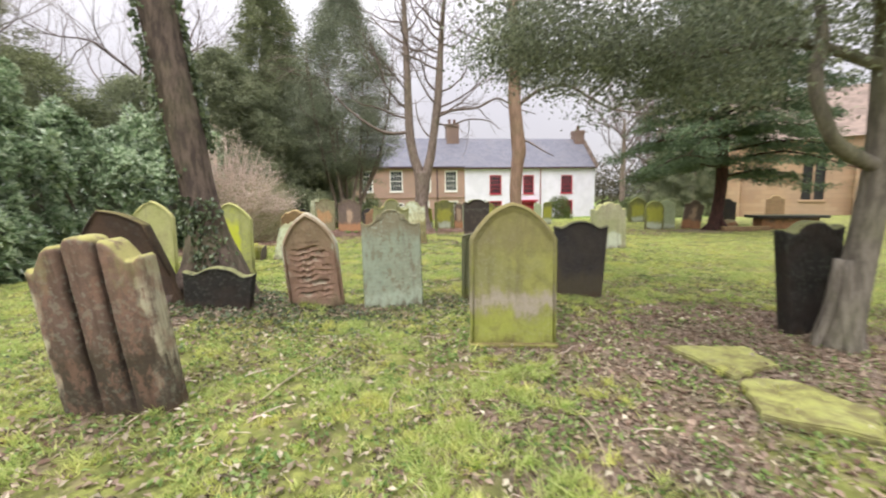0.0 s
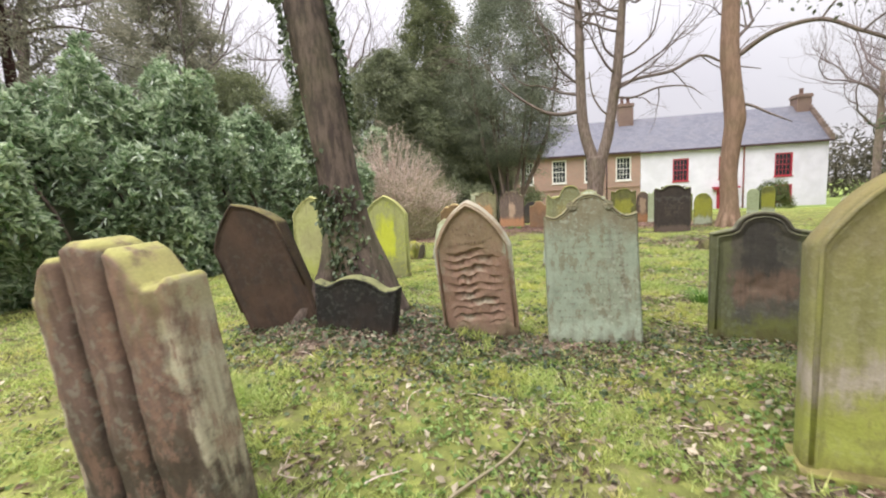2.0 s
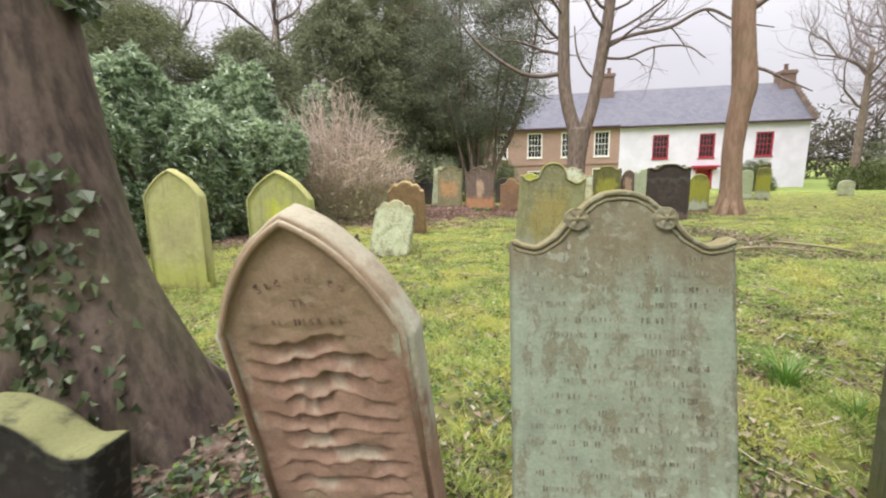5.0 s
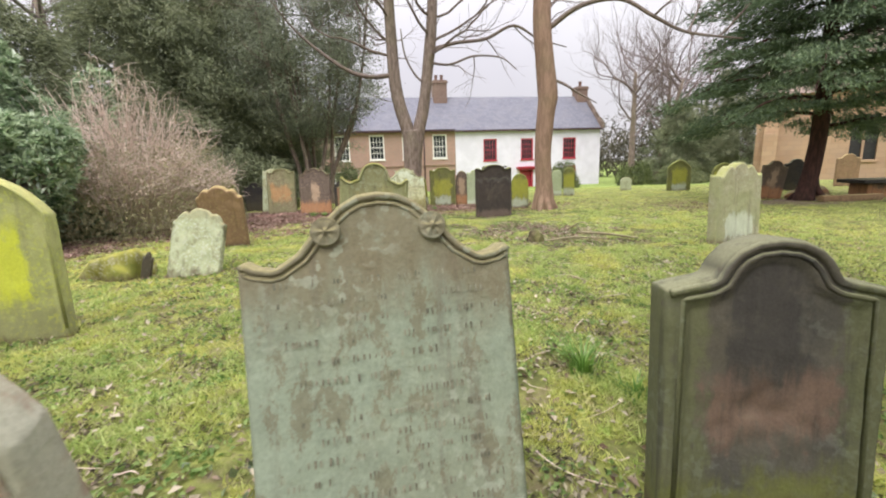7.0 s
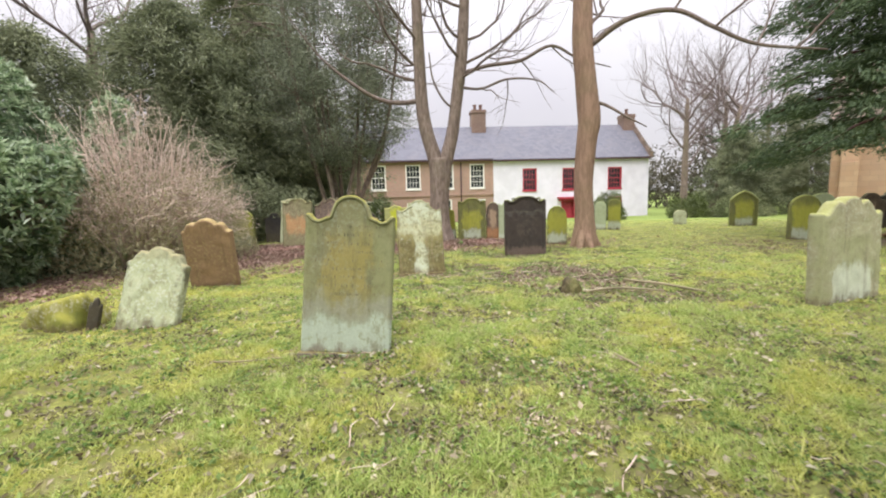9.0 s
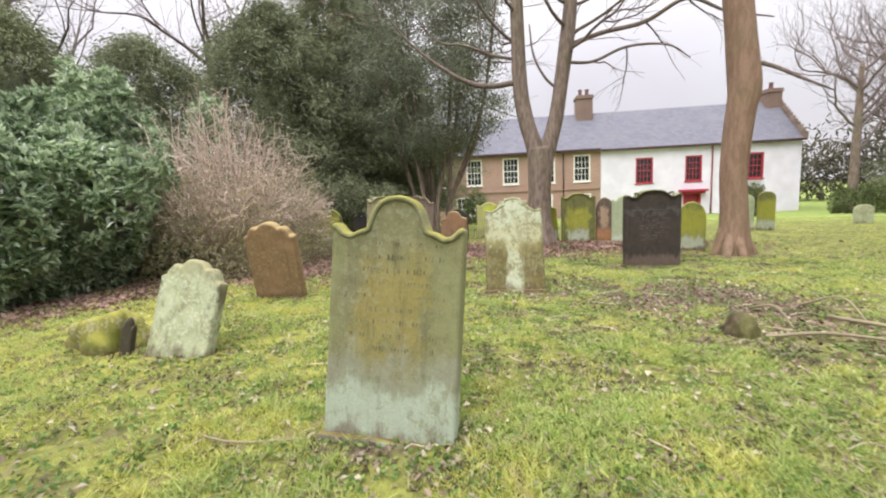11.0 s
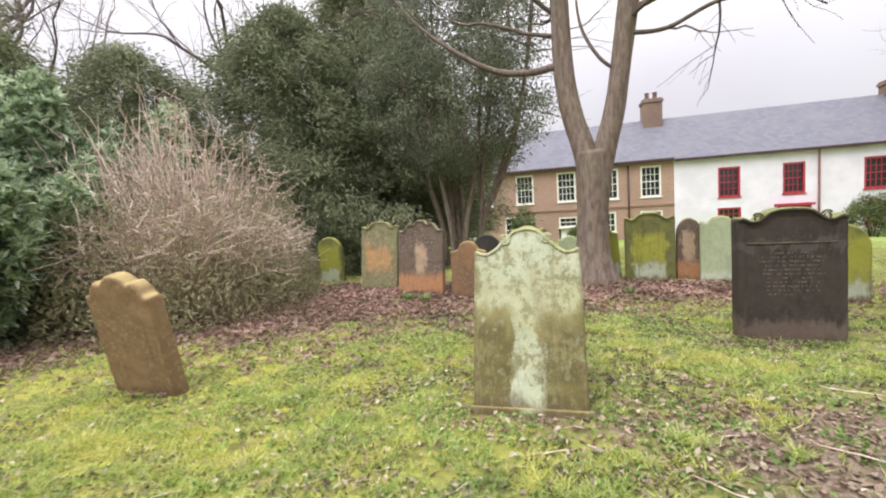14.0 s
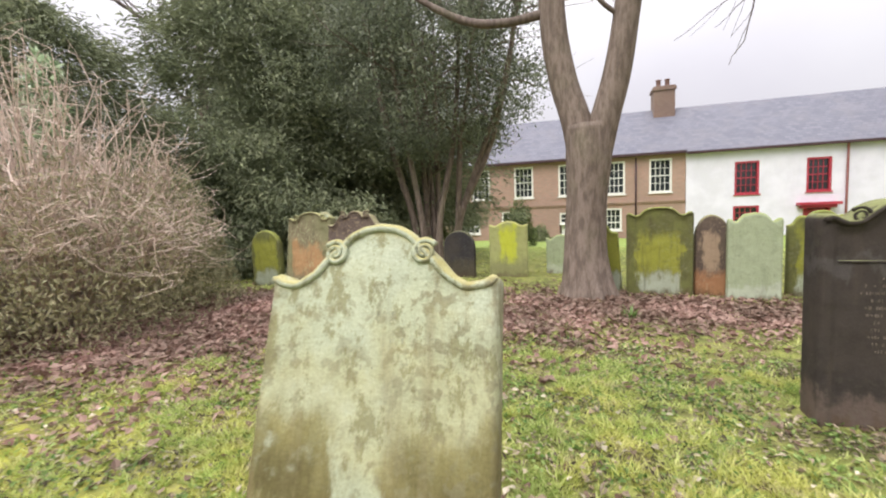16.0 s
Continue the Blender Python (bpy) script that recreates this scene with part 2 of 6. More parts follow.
def slate_mat():
    s = Nodes("slate_roofing")
    br = s.nt.nodes.new("ShaderNodeTexBrick")
    vec = s.nt.nodes.new("ShaderNodeCombineXYZ")
    s.link(s.axis(0), vec.inputs[0])
    s.link(s.axis(2), vec.inputs[1])
    s.link(vec.outputs[0], br.inputs["Vector"])
    br.inputs["Scale"].default_value = 1.0
    br.inputs["Brick Width"].default_value, br.inputs["Row Height"].default_value = 0.3, 0.16
    br.inputs["Mortar Size"].default_value = 0.008
    br.inputs["Color1"].default_value, br.inputs["Color2"].default_value = (0.118, 0.121, 0.150, 1), (0.155, 0.157, 0.188, 1)
    br.inputs["Mortar"].default_value = (0.09, 0.09, 0.11, 1)
    col = s.mix(s.math("MULTIPLY", s.step(s.noise(0.8, 5), 0.45, 0.7), 0.35), br.outputs["Color"], (0.185, 0.175, 0.185))
    s.bump(br.outputs["Fac"], -0.5, 0.02)
    return s.done(col, 0.6, 0.4)


def glass_mat():
    s = Nodes("window_glass")
    return s.done(s.mix(s.noise(1.5), (0.015, 0.018, 0.022), (0.04, 0.045, 0.05)), 0.06, 0.7)


# warm brown, pale mint, olive, near-black and pink-grey stones
M_S1 = stone_mat("ribbed_brown_sandstone", gain=0.85, base=(0.235, 0.155, 0.112), second=(0.18, 0.12, 0.092), streak=(0.085, 0.055, 0.04), streak_amt=0.8, lichen_amt=0.2,
                 moss=(0.42, 0.40, 0.14), moss_top=1.0, bands=[((0.075, 0.06, 0.042), -0.3, 0.55, 0.22, 0.95, 0), ((0.52, 0.48, 0.34), 0.25, 1.4, 0.15, 0.95, -0.362), ((0.30, 0.27, 0.12), 0.98, 1.4, 0.08, 0.5, -0.22)],
                 patch=(0.30, 0.18, 0.125), patch_amt=0.5, grooves=[((0.05, 0.036, 0.026), 0.115, 0.028, 0.9)])
M_S2 = stone_mat("dark_red_sandstone", gain=0.45, base=(0.15, 0.092, 0.058), second=(0.10, 0.066, 0.044), patch=(0.07, 0.05, 0.038), patch_amt=0.5, lichen_amt=0.08, moss=(0.38, 0.33, 0.12), moss_top=0.9)
M_S3 = stone_mat("black_crusted_stone", gain=0.6, base=(0.05, 0.038, 0.03), second=(0.032, 0.03, 0.026), lichen_amt=0.1, moss=(0.36, 0.37, 0.16), moss_top=0.95)
M_S4 = stone_mat("flaking_brown_sandstone", (0.36, 0.235, 0.17), (0.31, 0.195, 0.14), streak=(0.15, 0.10, 0.08), streak_amt=0.3, lichen=(0.48, 0.47, 0.36), lichen_amt=0.12,
                 moss=(0.50, 0.48, 0.36), moss_top=0.7, bands=[((0.29, 0.27, 0.15), 0.85, 1.6, 0.12, 0.35, 0), ((0.52, 0.54, 0.42), 0.45, 1.1, 0.12, 0.8, -0.325), ((0.26, 0.24, 0.14), -0.3, 0.12, 0.1, 0.5, 0)])
M_S5 = stone_mat("mint_algae_stone", gain=0.88, base=(0.30, 0.355, 0.26), second=(0.27, 0.30, 0.21), streak=(0.16, 0.135, 0.10), streak_amt=0.55, lichen=(0.44, 0.49, 0.38), lichen_amt=0.5,
                 moss=(0.33, 0.29, 0.14), patch=(0.19, 0.165, 0.10), patch_amt=0.65, bands=[((0.21, 0.175, 0.105), 1.02, 1.5, 0.12, 0.8, 0), ((0.42, 0.50, 0.38), -0.3, 0.2, 0.1, 0.5, 0)])
M_S6 = stone_mat("grey_green_stone", gain=0.66, base=(0.15, 0.135, 0.10), second=(0.11, 0.105, 0.085), streak=(0.045, 0.042, 0.038), streak_amt=0.6, lichen_amt=0.15, moss=(0.40, 0.40, 0.24),
                 bands=[((0.26, 0.17, 0.12), 0.34, 0.58, 0.06, 0.8, 0.22), ((0.20, 0.22, 0.05), -0.3, 0.2, 0.08, 0.8, 0), ((0.055, 0.052, 0.05), 0.55, 1.0, 0.1, 0.7, 0.14), ((0.20, 0.22, 0.09), 0.2, 1.2, 0.1, 0.6, -0.24)])
M_S7 = stone_mat("olive_algae_stone", (0.30, 0.30, 0.09), (0.24, 0.235, 0.10), streak=(0.13, 0.11, 0.06), streak_amt=0.45, patch=(0.20, 0.19, 0.07), patch_amt=0.5, lichen=(0.42, 0.40, 0.30), lichen_amt=0.15, moss=(0.27, 0.22, 0.09),
                 bands=[((0.38, 0.33, 0.27), 0.36, 0.56, 0.07, 0.9, 0), ((0.33, 0.37, 0.07), -0.3, 0.3, 0.1, 0.7, 0), ((0.19, 0.15, 0.09), 0.95, 1.6, 0.15, 0.5, 0)])
M_S8 = stone_mat("dark_grey_stone", gain=0.8, base=(0.075, 0.065, 0.055), second=(0.045, 0.042, 0.045), lichen_amt=0.06, moss=(0.20, 0.20, 0.10), bands=[((0.12, 0.10, 0.06), -0.3, 0.35, 0.15, 0.6, 0)])
M_YEL = stone_mat("yellow_green_stone", gain=1.2, base=(0.35, 0.36, 0.15), second=(0.30, 0.32, 0.12), streak=(0.17, 0.17, 0.09), streak_amt=0.4, lichen=(0.55, 0.58, 0.03), lichen_amt=0.25, moss=(0.40, 0.38, 0.14),
                  bands=[((0.50, 0.54, 0.03), 0.35, 1.05, 0.12, 0.75, 0.17), ((0.17, 0.17, 0.09), -0.3, 0.35, 0.12, 0.6, 0)])
M_YEL2 = stone_mat("pale_green_algae_stone", gain=1.2, base=(0.37, 0.37, 0.17), second=(0.32, 0.33, 0.13), streak=(0.17, 0.16, 0.09), streak_amt=0.4, lichen=(0.50, 0.52, 0.24), lichen_amt=0.25, moss=(0.40, 0.38, 0.14),
                  bands=[((0.30, 0.33, 0.07), -0.3, 0.3, 0.12, 0.7, 0), ((0.22, 0.20, 0.11), 0.5, 0.9, 0.12, 0.35, 0.2)])
M_S14 = stone_mat("brown_green_lobed_stone", gain=1.2, base=(0.30, 0.31, 0.17), second=(0.33, 0.31, 0.20), streak=(0.15, 0.13, 0.08), streak_amt=0.5, lichen=(0.46, 0.49, 0.36), lichen_amt=0.4, moss=(0.30, 0.31, 0.10),
                  bands=[((0.50, 0.54, 0.42), -0.3, 0.42, 0.08, 0.9, 0.36)])
# the first band darkens both sides and the rim of the face
M_PALE = stone_mat("pale_lichen_stone", gain=1.0, base=(0.47, 0.51, 0.34), second=(0.42, 0.46, 0.28), streak=(0.17, 0.17, 0.11), streak_amt=0.5, lichen=(0.58, 0.62, 0.50), lichen_amt=0.5, moss=(0.36, 0.33, 0.17), patch=(0.26, 0.25, 0.15), patch_amt=0.6, bands=[((0.13, 0.12, 0.075), -0.3, 1.2, 0.1, 0.95, -0.352), ((0.27, 0.26, 0.13), 0.78, 1.1, 0.06, 0.6, 0)])
M_S13 = stone_mat("orange_brown_stone", (0.29, 0.19, 0.105), (0.24, 0.155, 0.09), streak=(0.10, 0.07, 0.04), streak_amt=0.5, lichen=(0.42, 0.36, 0.16), lichen_amt=0.35, moss=(0.42, 0.33, 0.14))
M_S15 = stone_mat("olive_scroll_stone", gain=1.0, base=(0.26, 0.27, 0.13), second=(0.23, 0.225, 0.12), streak=(0.13, 0.125, 0.07), streak_amt=0.45, lichen=(0.36, 0.40, 0.28), lichen_amt=0.3, moss=(0.33, 0.31, 0.06), moss_top=0.9, patch=(0.20, 0.19, 0.085), patch_amt=0.45,
                  bands=[((0.33, 0.27, 0.08), 0.5, 1.1, 0.15, 0.7, 0.22), ((0.44, 0.51, 0.40), -0.3, 0.34, 0.07, 0.95, 0), ((0.34, 0.35, 0.30), 0.34, 0.5, 0.08, 0.5, 0)], foot=(0.13, 0.07, 0.045))
M_S16 = stone_mat("white_lichen_stone", gain=1.08, base=(0.45, 0.49, 0.36), second=(0.40, 0.43, 0.29), streak=(0.20, 0.17, 0.09), streak_amt=0.6, lichen=(0.19, 0.175, 0.10), lichen_amt=0.7, moss=(0.37, 0.33, 0.12), patch=(0.20, 0.19, 0.09), patch_amt=0.75,
                  bands=[((0.10, 0.082, 0.026), -0.3, 0.74, 0.08, 0.97, -0.10), ((0.33, 0.30, 0.13), 0.6, 1.0, 0.12, 0.4, 0), ((0.20, 0.16, 0.08), -0.3, 1.5, 0.1, 0.7, -0.405)])
M_BLK = stone_mat("blackened_stone", (0.056, 0.045, 0.037), (0.038, 0.032, 0.028), streak=(0.085, 0.066, 0.05), streak_amt=0.5, lichen=(0.16, 0.15, 0.11), lichen_amt=0.2, moss=(0.26, 0.28, 0.11),
                  bands=[((0.15, 0.11, 0.09), -0.3, 0.2, 0.06, 0.8, 0), ((0.10, 0.09, 0.085), 1.0, 1.08, 0.03, 0.6, 0)])
M_P1 = stone_mat("green_orange_stone", (0.22, 0.215, 0.11), (0.20, 0.17, 0.10), streak=(0.09, 0.08, 0.05), lichen=(0.42, 0.44, 0.24), lichen_amt=0.4, moss=(0.38, 0.38, 0.16),
                 bands=[((0.42, 0.24, 0.11), 0.4, 0.85, 0.1, 0.85, 0.3)])
M_P2 = stone_mat("dark_orange_stone", (0.15, 0.115, 0.085), (0.12, 0.09, 0.075), streak=(0.055, 0.045, 0.04), lichen=(0.45, 0.35, 0.22), lichen_amt=0.35, moss=(0.36, 0.34, 0.18),
                 bands=[((0.42, 0.21, 0.10), -0.3, 0.36, 0.1, 0.85, 0), ((0.45, 0.33, 0.22), 0.4, 0.95, 0.1, 0.8, 0.1)])
M_P3 = stone_mat("rust_stone", (0.28, 0.165, 0.09), (0.20, 0.12, 0.07), lichen_amt=0.2, moss=(0.30, 0.26, 0.10))
M_Q = stone_mat("moss_green_stone", (0.17, 0.18, 0.055), (0.13, 0.13, 0.05), streak=(0.08, 0.07, 0.035), lichen=(0.42, 0.47, 0.33), lichen_amt=0.1, moss=(0.30, 0.33, 0.08),
                bands=[((0.34, 0.35, 0.05), 0.3, 0.95, 0.15, 0.8, 0.3), ((0.43, 0.47, 0.36), 0.0, 0.3, 0.08, 0.9, 0.28)])
M_Q4 = stone_mat("smooth_mint_stone", gain=1.2, base=(0.34, 0.39, 0.25), second=(0.31, 0.36, 0.22), streak_amt=0.2, lichen_amt=0.2, moss=(0.26, 0.30, 0.10), bands=[((0.46, 0.50, 0.40), -0.3, 0.2, 0.06, 0.7, 0)])
M_MOSS = stone_mat("moss_covered_rock", (0.17, 0.185, 0.035), (0.23, 0.22, 0.05), lichen=(0.45, 0.43, 0.36), lichen_amt=0.5, moss=(0.34, 0.33, 0.06), moss_top=0.8, patch=(0.40, 0.37, 0.30), patch_amt=0.35)
M_SLAB = stone_mat("algae_ledger_stone", (0.33, 0.345, 0.11), (0.29, 0.30, 0.12), streak_amt=0.25, lichen=(0.47, 0.46, 0.30), lichen_amt=0.3, moss=(0.37, 0.38, 0.11), moss_top=0.5)
M_LETTER = plain_mat("worn_carving", (0.205, 0.20, 0.14), 0.9, 0.5, 30)
M_LETTER_O = plain_mat("olive_carving", (0.20, 0.185, 0.095), 0.9, 0.5, 30)
M_LETTER_B = plain_mat("brown_carving", (0.21, 0.14, 0.10), 0.9, 0.4, 30)
M_LETTER_P = plain_mat("lichened_carving", (0.32, 0.32, 0.21), 0.9, 0.5, 30)
M_LETTER_D = plain_mat("worn_dark_carving", (0.15, 0.12, 0.095), 0.9, 0.4, 30)
M_TURF = ground_mat()
M_BARK_C = bark_mat("red_brown_bark", (0.31, 0.205, 0.145), (0.22, 0.145, 0.10), green_amt=0.12, scale=0.8)
M_BARK_B = bark_mat("grey_brown_bark", (0.265, 0.21, 0.172), (0.155, 0.12, 0.096), green_amt=0.18)
M_BARK_I = bark_mat("dark_ivied_bark", (0.135, 0.102, 0.08), (0.06, 0.045, 0.037), green_amt=0.2)
M_BARK_R = bark_mat("smooth_grey_bark", (0.22, 0.195, 0.16), (0.12, 0.105, 0.085), green_amt=0.3)
M_BARK_CED = bark_mat("dark_cedar_bark", (0.075, 0.035, 0.028), (0.035, 0.018, 0.016), green_amt=0.05)
M_TWIG = bark_mat("pale_twigs", (0.22, 0.175, 0.15), (0.14, 0.11, 0.095), green_amt=0.2)
M_TWIG_FAR = bark_mat("grey_branches", (0.25, 0.20, 0.19), (0.17, 0.135, 0.13), green_amt=0.15)
M_TWIG_PINK = bark_mat("pinkish_shrub_twigs", (0.80, 0.67, 0.57), (0.60, 0.46, 0.38), green_amt=0.1)
M_TWIG_GREEN = leaf_mat("olive_shrub_leaves", (0.29, 0.27, 0.14), (0.60, 0.55, 0.34), 0.7, 0.3)
# light tone also carries the sky's sheen, dark tone the shaded gaps
M_LAUREL = leaf_mat("laurel_leaves", (0.17, 0.27, 0.125), (0.73, 0.83, 0.58), 0.2, 0.42, 1.0, 1.1, 1.0)
M_YEW = leaf_mat("yew_needles", (0.17, 0.19, 0.12), (0.41, 0.44, 0.26), 0.6, 0.3, 0.3)
M_YEW_L = leaf_mat("cypress_sprays", (0.145, 0.165, 0.09), (0.37, 0.40, 0.21), 0.6, 0.3, 0.3)
M_HOLLY = leaf_mat("holly_leaves", (0.145, 0.165, 0.11), (0.41, 0.445, 0.305), 0.45, 0.3, 0.5)
# both tones are raised to put distance haze into the colour
M_CONIFER = leaf_mat("hazy_brown_green_sprays", (0.29, 0.275, 0.20), (0.56, 0.54, 0.41), 0.7, 0.45, 0.2)
M_CEDAR = leaf_mat("cedar_needles", (0.07, 0.11, 0.06), (0.20, 0.27, 0.14), 0.55, 0.25, 0.3)
M_IVY = leaf_mat("ivy_leaves", (0.055, 0.08, 0.038), (0.19, 0.24, 0.115), 0.35, 0.2)
M_WEED = leaf_mat("weed_leaves", (0.13, 0.24, 0.055), (0.46, 0.58, 0.20), 0.5, 0.4, 0.3)
M_CRUMB = leaf_mat("plant_crumbs", (0.09, 0.07, 0.045), (0.66, 0.56, 0.40), 0.8, 0.15, 0.2, 1.8)
M_BUSH = leaf_mat("box_bush_leaves", (0.06, 0.085, 0.02), (0.20, 0.24, 0.07), 0.5, 0.2)
M_WOOD = leaf_mat("distant_woodland", (0.10, 0.09, 0.065), (0.22, 0.195, 0.15), 0.8, 0.1, 0.2)
M_GRASS = grass_mat()
M_BULB = leaf_mat("bulb_leaves", (0.11, 0.24, 0.035), (0.26, 0.42, 0.09), 0.4, 0.35)
M_LITTER = leaf_mat("fallen_leaves", (0.17, 0.10, 0.07), (0.50, 0.38, 0.29), 0.75, 0.15, 0.2)
M_DRIFT = leaf_mat("drifted_leaves", (0.22, 0.12, 0.095), (0.52, 0.36, 0.30), 0.7, 0.2, 0.2)
M_PALELEAF = leaf_mat("bleached_leaves", (0.30, 0.22, 0.15), (0.74, 0.65, 0.50), 0.7, 0.2, 0.3)
M_STRAW = leaf_mat("dead_stalks", (0.30, 0.23, 0.14), (0.52, 0.45, 0.31), 0.8, 0.2, 0.2)
M_WHITE = plain_mat("white_limewash", (0.73, 0.71, 0.80), 0.85, 0.08, 1.2)
M_JOINERY = plain_mat("white_joinery", (0.78, 0.77, 0.72), 0.5, 0.05, 6)
M_RED = plain_mat("crimson_paint", (0.40, 0.035, 0.06), 0.5, 0.15, 5)
M_BRICK = brick_mat("weathered_brick", (0.46, 0.28, 0.225), (0.38, 0.235, 0.19), (0.33, 0.28, 0.23))
M_BRICK_RED = brick_mat("chimney_brick", (0.21, 0.135, 0.112), (0.16, 0.105, 0.092), (0.28, 0.22, 0.18))
M_SLATE = slate_mat()
M_GUTTER = plain_mat("dark_gutter_paint", (0.055, 0.025, 0.03), 0.5, 0.2)
M_PIPE = plain_mat("red_brown_pipe", (0.33, 0.13, 0.13), 0.55, 0.15)
M_GLASS = glass_mat()
M_CLAY = plain_mat("clay_pot", (0.20, 0.12, 0.10), 0.8, 0.3)
M_CHURCH = brick_mat("church_ashlar", (0.44, 0.31, 0.20), (0.38, 0.25, 0.16), (0.30, 0.22, 0.15))
M_CHURCH.node_tree.nodes["Brick Texture"].inputs["Brick Width"].default_value = 0.7
M_CHURCH.node_tree.nodes["Brick Texture"].inputs["Row Height"].default_value = 0.3
M_CHURCH_ROOF = plain_mat("brown_stone_roof", (0.24, 0.18, 0.145), 0.85, 0.3, 2)
M_LEAD = plain_mat("dark_window_lead", (0.03, 0.03, 0.032), 0.3, 0.3)
M_STUMP = bark_mat("rotting_stump", (0.14, 0.11, 0.06), (0.06, 0.05, 0.03), green=(0.16, 0.18, 0.04), green_amt=0.8)


# ---- building helpers ----
def mesh_object(name, verts, faces, material, parent=None, label="", smooth=True, kind=""):
    me = bpy.data.meshes.new(name)
    me.from_pydata([tuple(map(float, v)) for v in verts] if not isinstance(verts, np.ndarray) else verts.tolist(), [],
                   faces.tolist() if isinstance(faces, np.ndarray) else faces)
    me.polygons.foreach_set("use_smooth", [smooth] * len(me.polygons))
    me.materials.append(material)
    me.update()
    ob = new(name, me)
    ob.parent = parent
    return tagged(ob, label, "", "", kind)


def part(name, bm, material, parent, label="", smooth=False):
    me = bpy.data.meshes.new(name)
    bm.normal_update()
    bm.to_mesh(me)
    bm.free()
    me.polygons.foreach_set("use_smooth", [smooth] * len(me.polygons))
    me.materials.append(material)
    ob = new(name, me)
    ob.parent = parent
    return tagged(ob, label)


def box(bm, x0, x1, y0, y1, z0, z1):
    v = [bm.verts.new(p) for p in ((x0, y0, z0), (x1, y0, z0), (x1, y1, z0), (x0, y1, z0), (x0, y0, z1), (x1, y0, z1), (x1, y1, z1), (x0, y1, z1))]
    for f in ((0, 3, 2, 1), (4, 5, 6, 7), (0, 1, 5, 4), (1, 2, 6, 5), (2, 3, 7, 6), (3, 0, 4, 7)):
        bm.faces.new([v[i] for i in f])
    return bm


def boxes(*sizes):
    bm = bmesh.new()
    for s in sizes:
        box(bm, *s)
    return bm


def bevelled(bm, amount=0.01):
    bmesh.ops.bevel(bm, geom=bm.edges[:], offset=amount, segments=2, affect="EDGES", profile=0.6)
    return bm


def tube(verts, faces, pts, radii, sides=6, wobble=0.0, cap=True):
    """Sweeps a ring along pts and adds it to the lists."""
    pts = [Vector(p) for p in pts]
    base = len(verts)
    ref = Vector((0.31, 0.95, 0.05))
    for i, p in enumerate(pts):
        d = (pts[min(i + 1, len(pts) - 1)] - pts[max(i - 1, 0)]).normalized()
        a = d.cross(ref)
        if a.length < 0.2:
            a = d.cross(Vector((1, 0, 0)))
        a.normalize()
        b = d.cross(a)
        for k in range(sides):
            t = 2 * math.pi * k / sides
            r = radii[i]
            if wobble:
                r *= 1 + wobble * noise.noise(Vector((p.x * 2 + math.cos(t) * 1.3, p.y * 2 + math.sin(t) * 1.3, p.z * 1.1)))
            q = p + (a * math.cos(t) + b * math.sin(t)) * r
            verts.append((q.x, q.y, q.z))
    for i in range(len(pts) - 1):
        for k in range(sides):
            k2 = (k + 1) % sides
            faces.append((base + i * sides + k, base + i * sides + k2, base + (i + 1) * sides + k2, base + (i + 1) * sides + k))
    if cap:
        faces.append(tuple(base + (len(pts) - 1) * sides + k for k in range(sides)))
        faces.append(tuple(base + k for k in reversed(range(sides))))


def height(x, y):
    """Lie of the ground: nearly level turf, a mound round the ivied tree, a fall towards the houses."""
    z = -0.06
    z += 0.24 * math.exp(-(((x + 3.0) ** 2 + (y - 5.3) ** 2) / 1.1 ** 2))
    z += 0.14 * math.exp(-(((x + 5.0) ** 2 + (y - 18.2) ** 2) / 2.4 ** 2))
    z += 0.05 * math.exp(-(((x - 4.2) ** 2 + (y - 11.3) ** 2) / 1.6 ** 2))
    t = min(max((y - 25) / 15, 0), 1)
    z -= 0.66 * t * t * (3 - 2 * t)
    z += 0.035 * noise.noise(Vector((x * 0.55, y * 0.55, 0.3))) + 0.012 * noise.noise(Vector((x * 2.3, y * 2.3, 4.1)))
    return z


def spot(x, y, cx, cy, rx, ry):
    return np.exp(-(((x - cx) / rx) ** 2 + ((y - cy) / ry) ** 2))


def soil_at(x, y):
    s = 0.95 * spot(x, y, 3.0, 4.3, 2.2, 1.9) + 0.55 * spot(x, y, 0.9, 2.2, 1.3, 1.3) + 0.8 * spot(x, y, -3.2, 5.2, 1.3, 1.0) + 0.5 * spot(x, y, -1.6, 5.3, 1.2, 0.5)
    s += 0.9 * spot(x, y, -6.2, 16.3, 2.6, 1.7) + 0.8 * spot(x, y, -3.6, 17.9, 2.6, 1.0) + 0.85 * spot(x, y, 0.0, 19.4, 2.4, 1.0)
    s += 0.45 * spot(x, y, 2.2, 12.3, 1.6, 1.3) + 0.72 * spot(x, y, 1.4, 13.8, 1.4, 0.8) + 0.7 * spot(x, y, 10.3, 17.2, 3.4, 1.6) + 0.6 * spot(x, y, -8.8, 12.5, 1.2, 3.5)
    s += 0.5 * spot(x, y, -2.4, 2.7, 0.8, 0.45) + 0.45 * spot(x, y, -2.2, 1.8, 1.4, 0.6) + 0.3 * spot(x, y, 0.2, 14.3, 1.2, 1.5) + 0.45 * spot(x, y, 2.9, 17.5, 0.9, 0.7)
    for sx, sy in ((-0.7, 5.7), (0.7, 4.1), (-1.34, 9.8), (-1.1, 13.75), (1.2, 16.3), (-4.1, 10.8), (-4.6, 13.1), (0.6, 6.0)):
        s += 0.5 * spot(x, y, sx, sy, 0.62, 0.28)
    return np.minimum(s, 1.0)


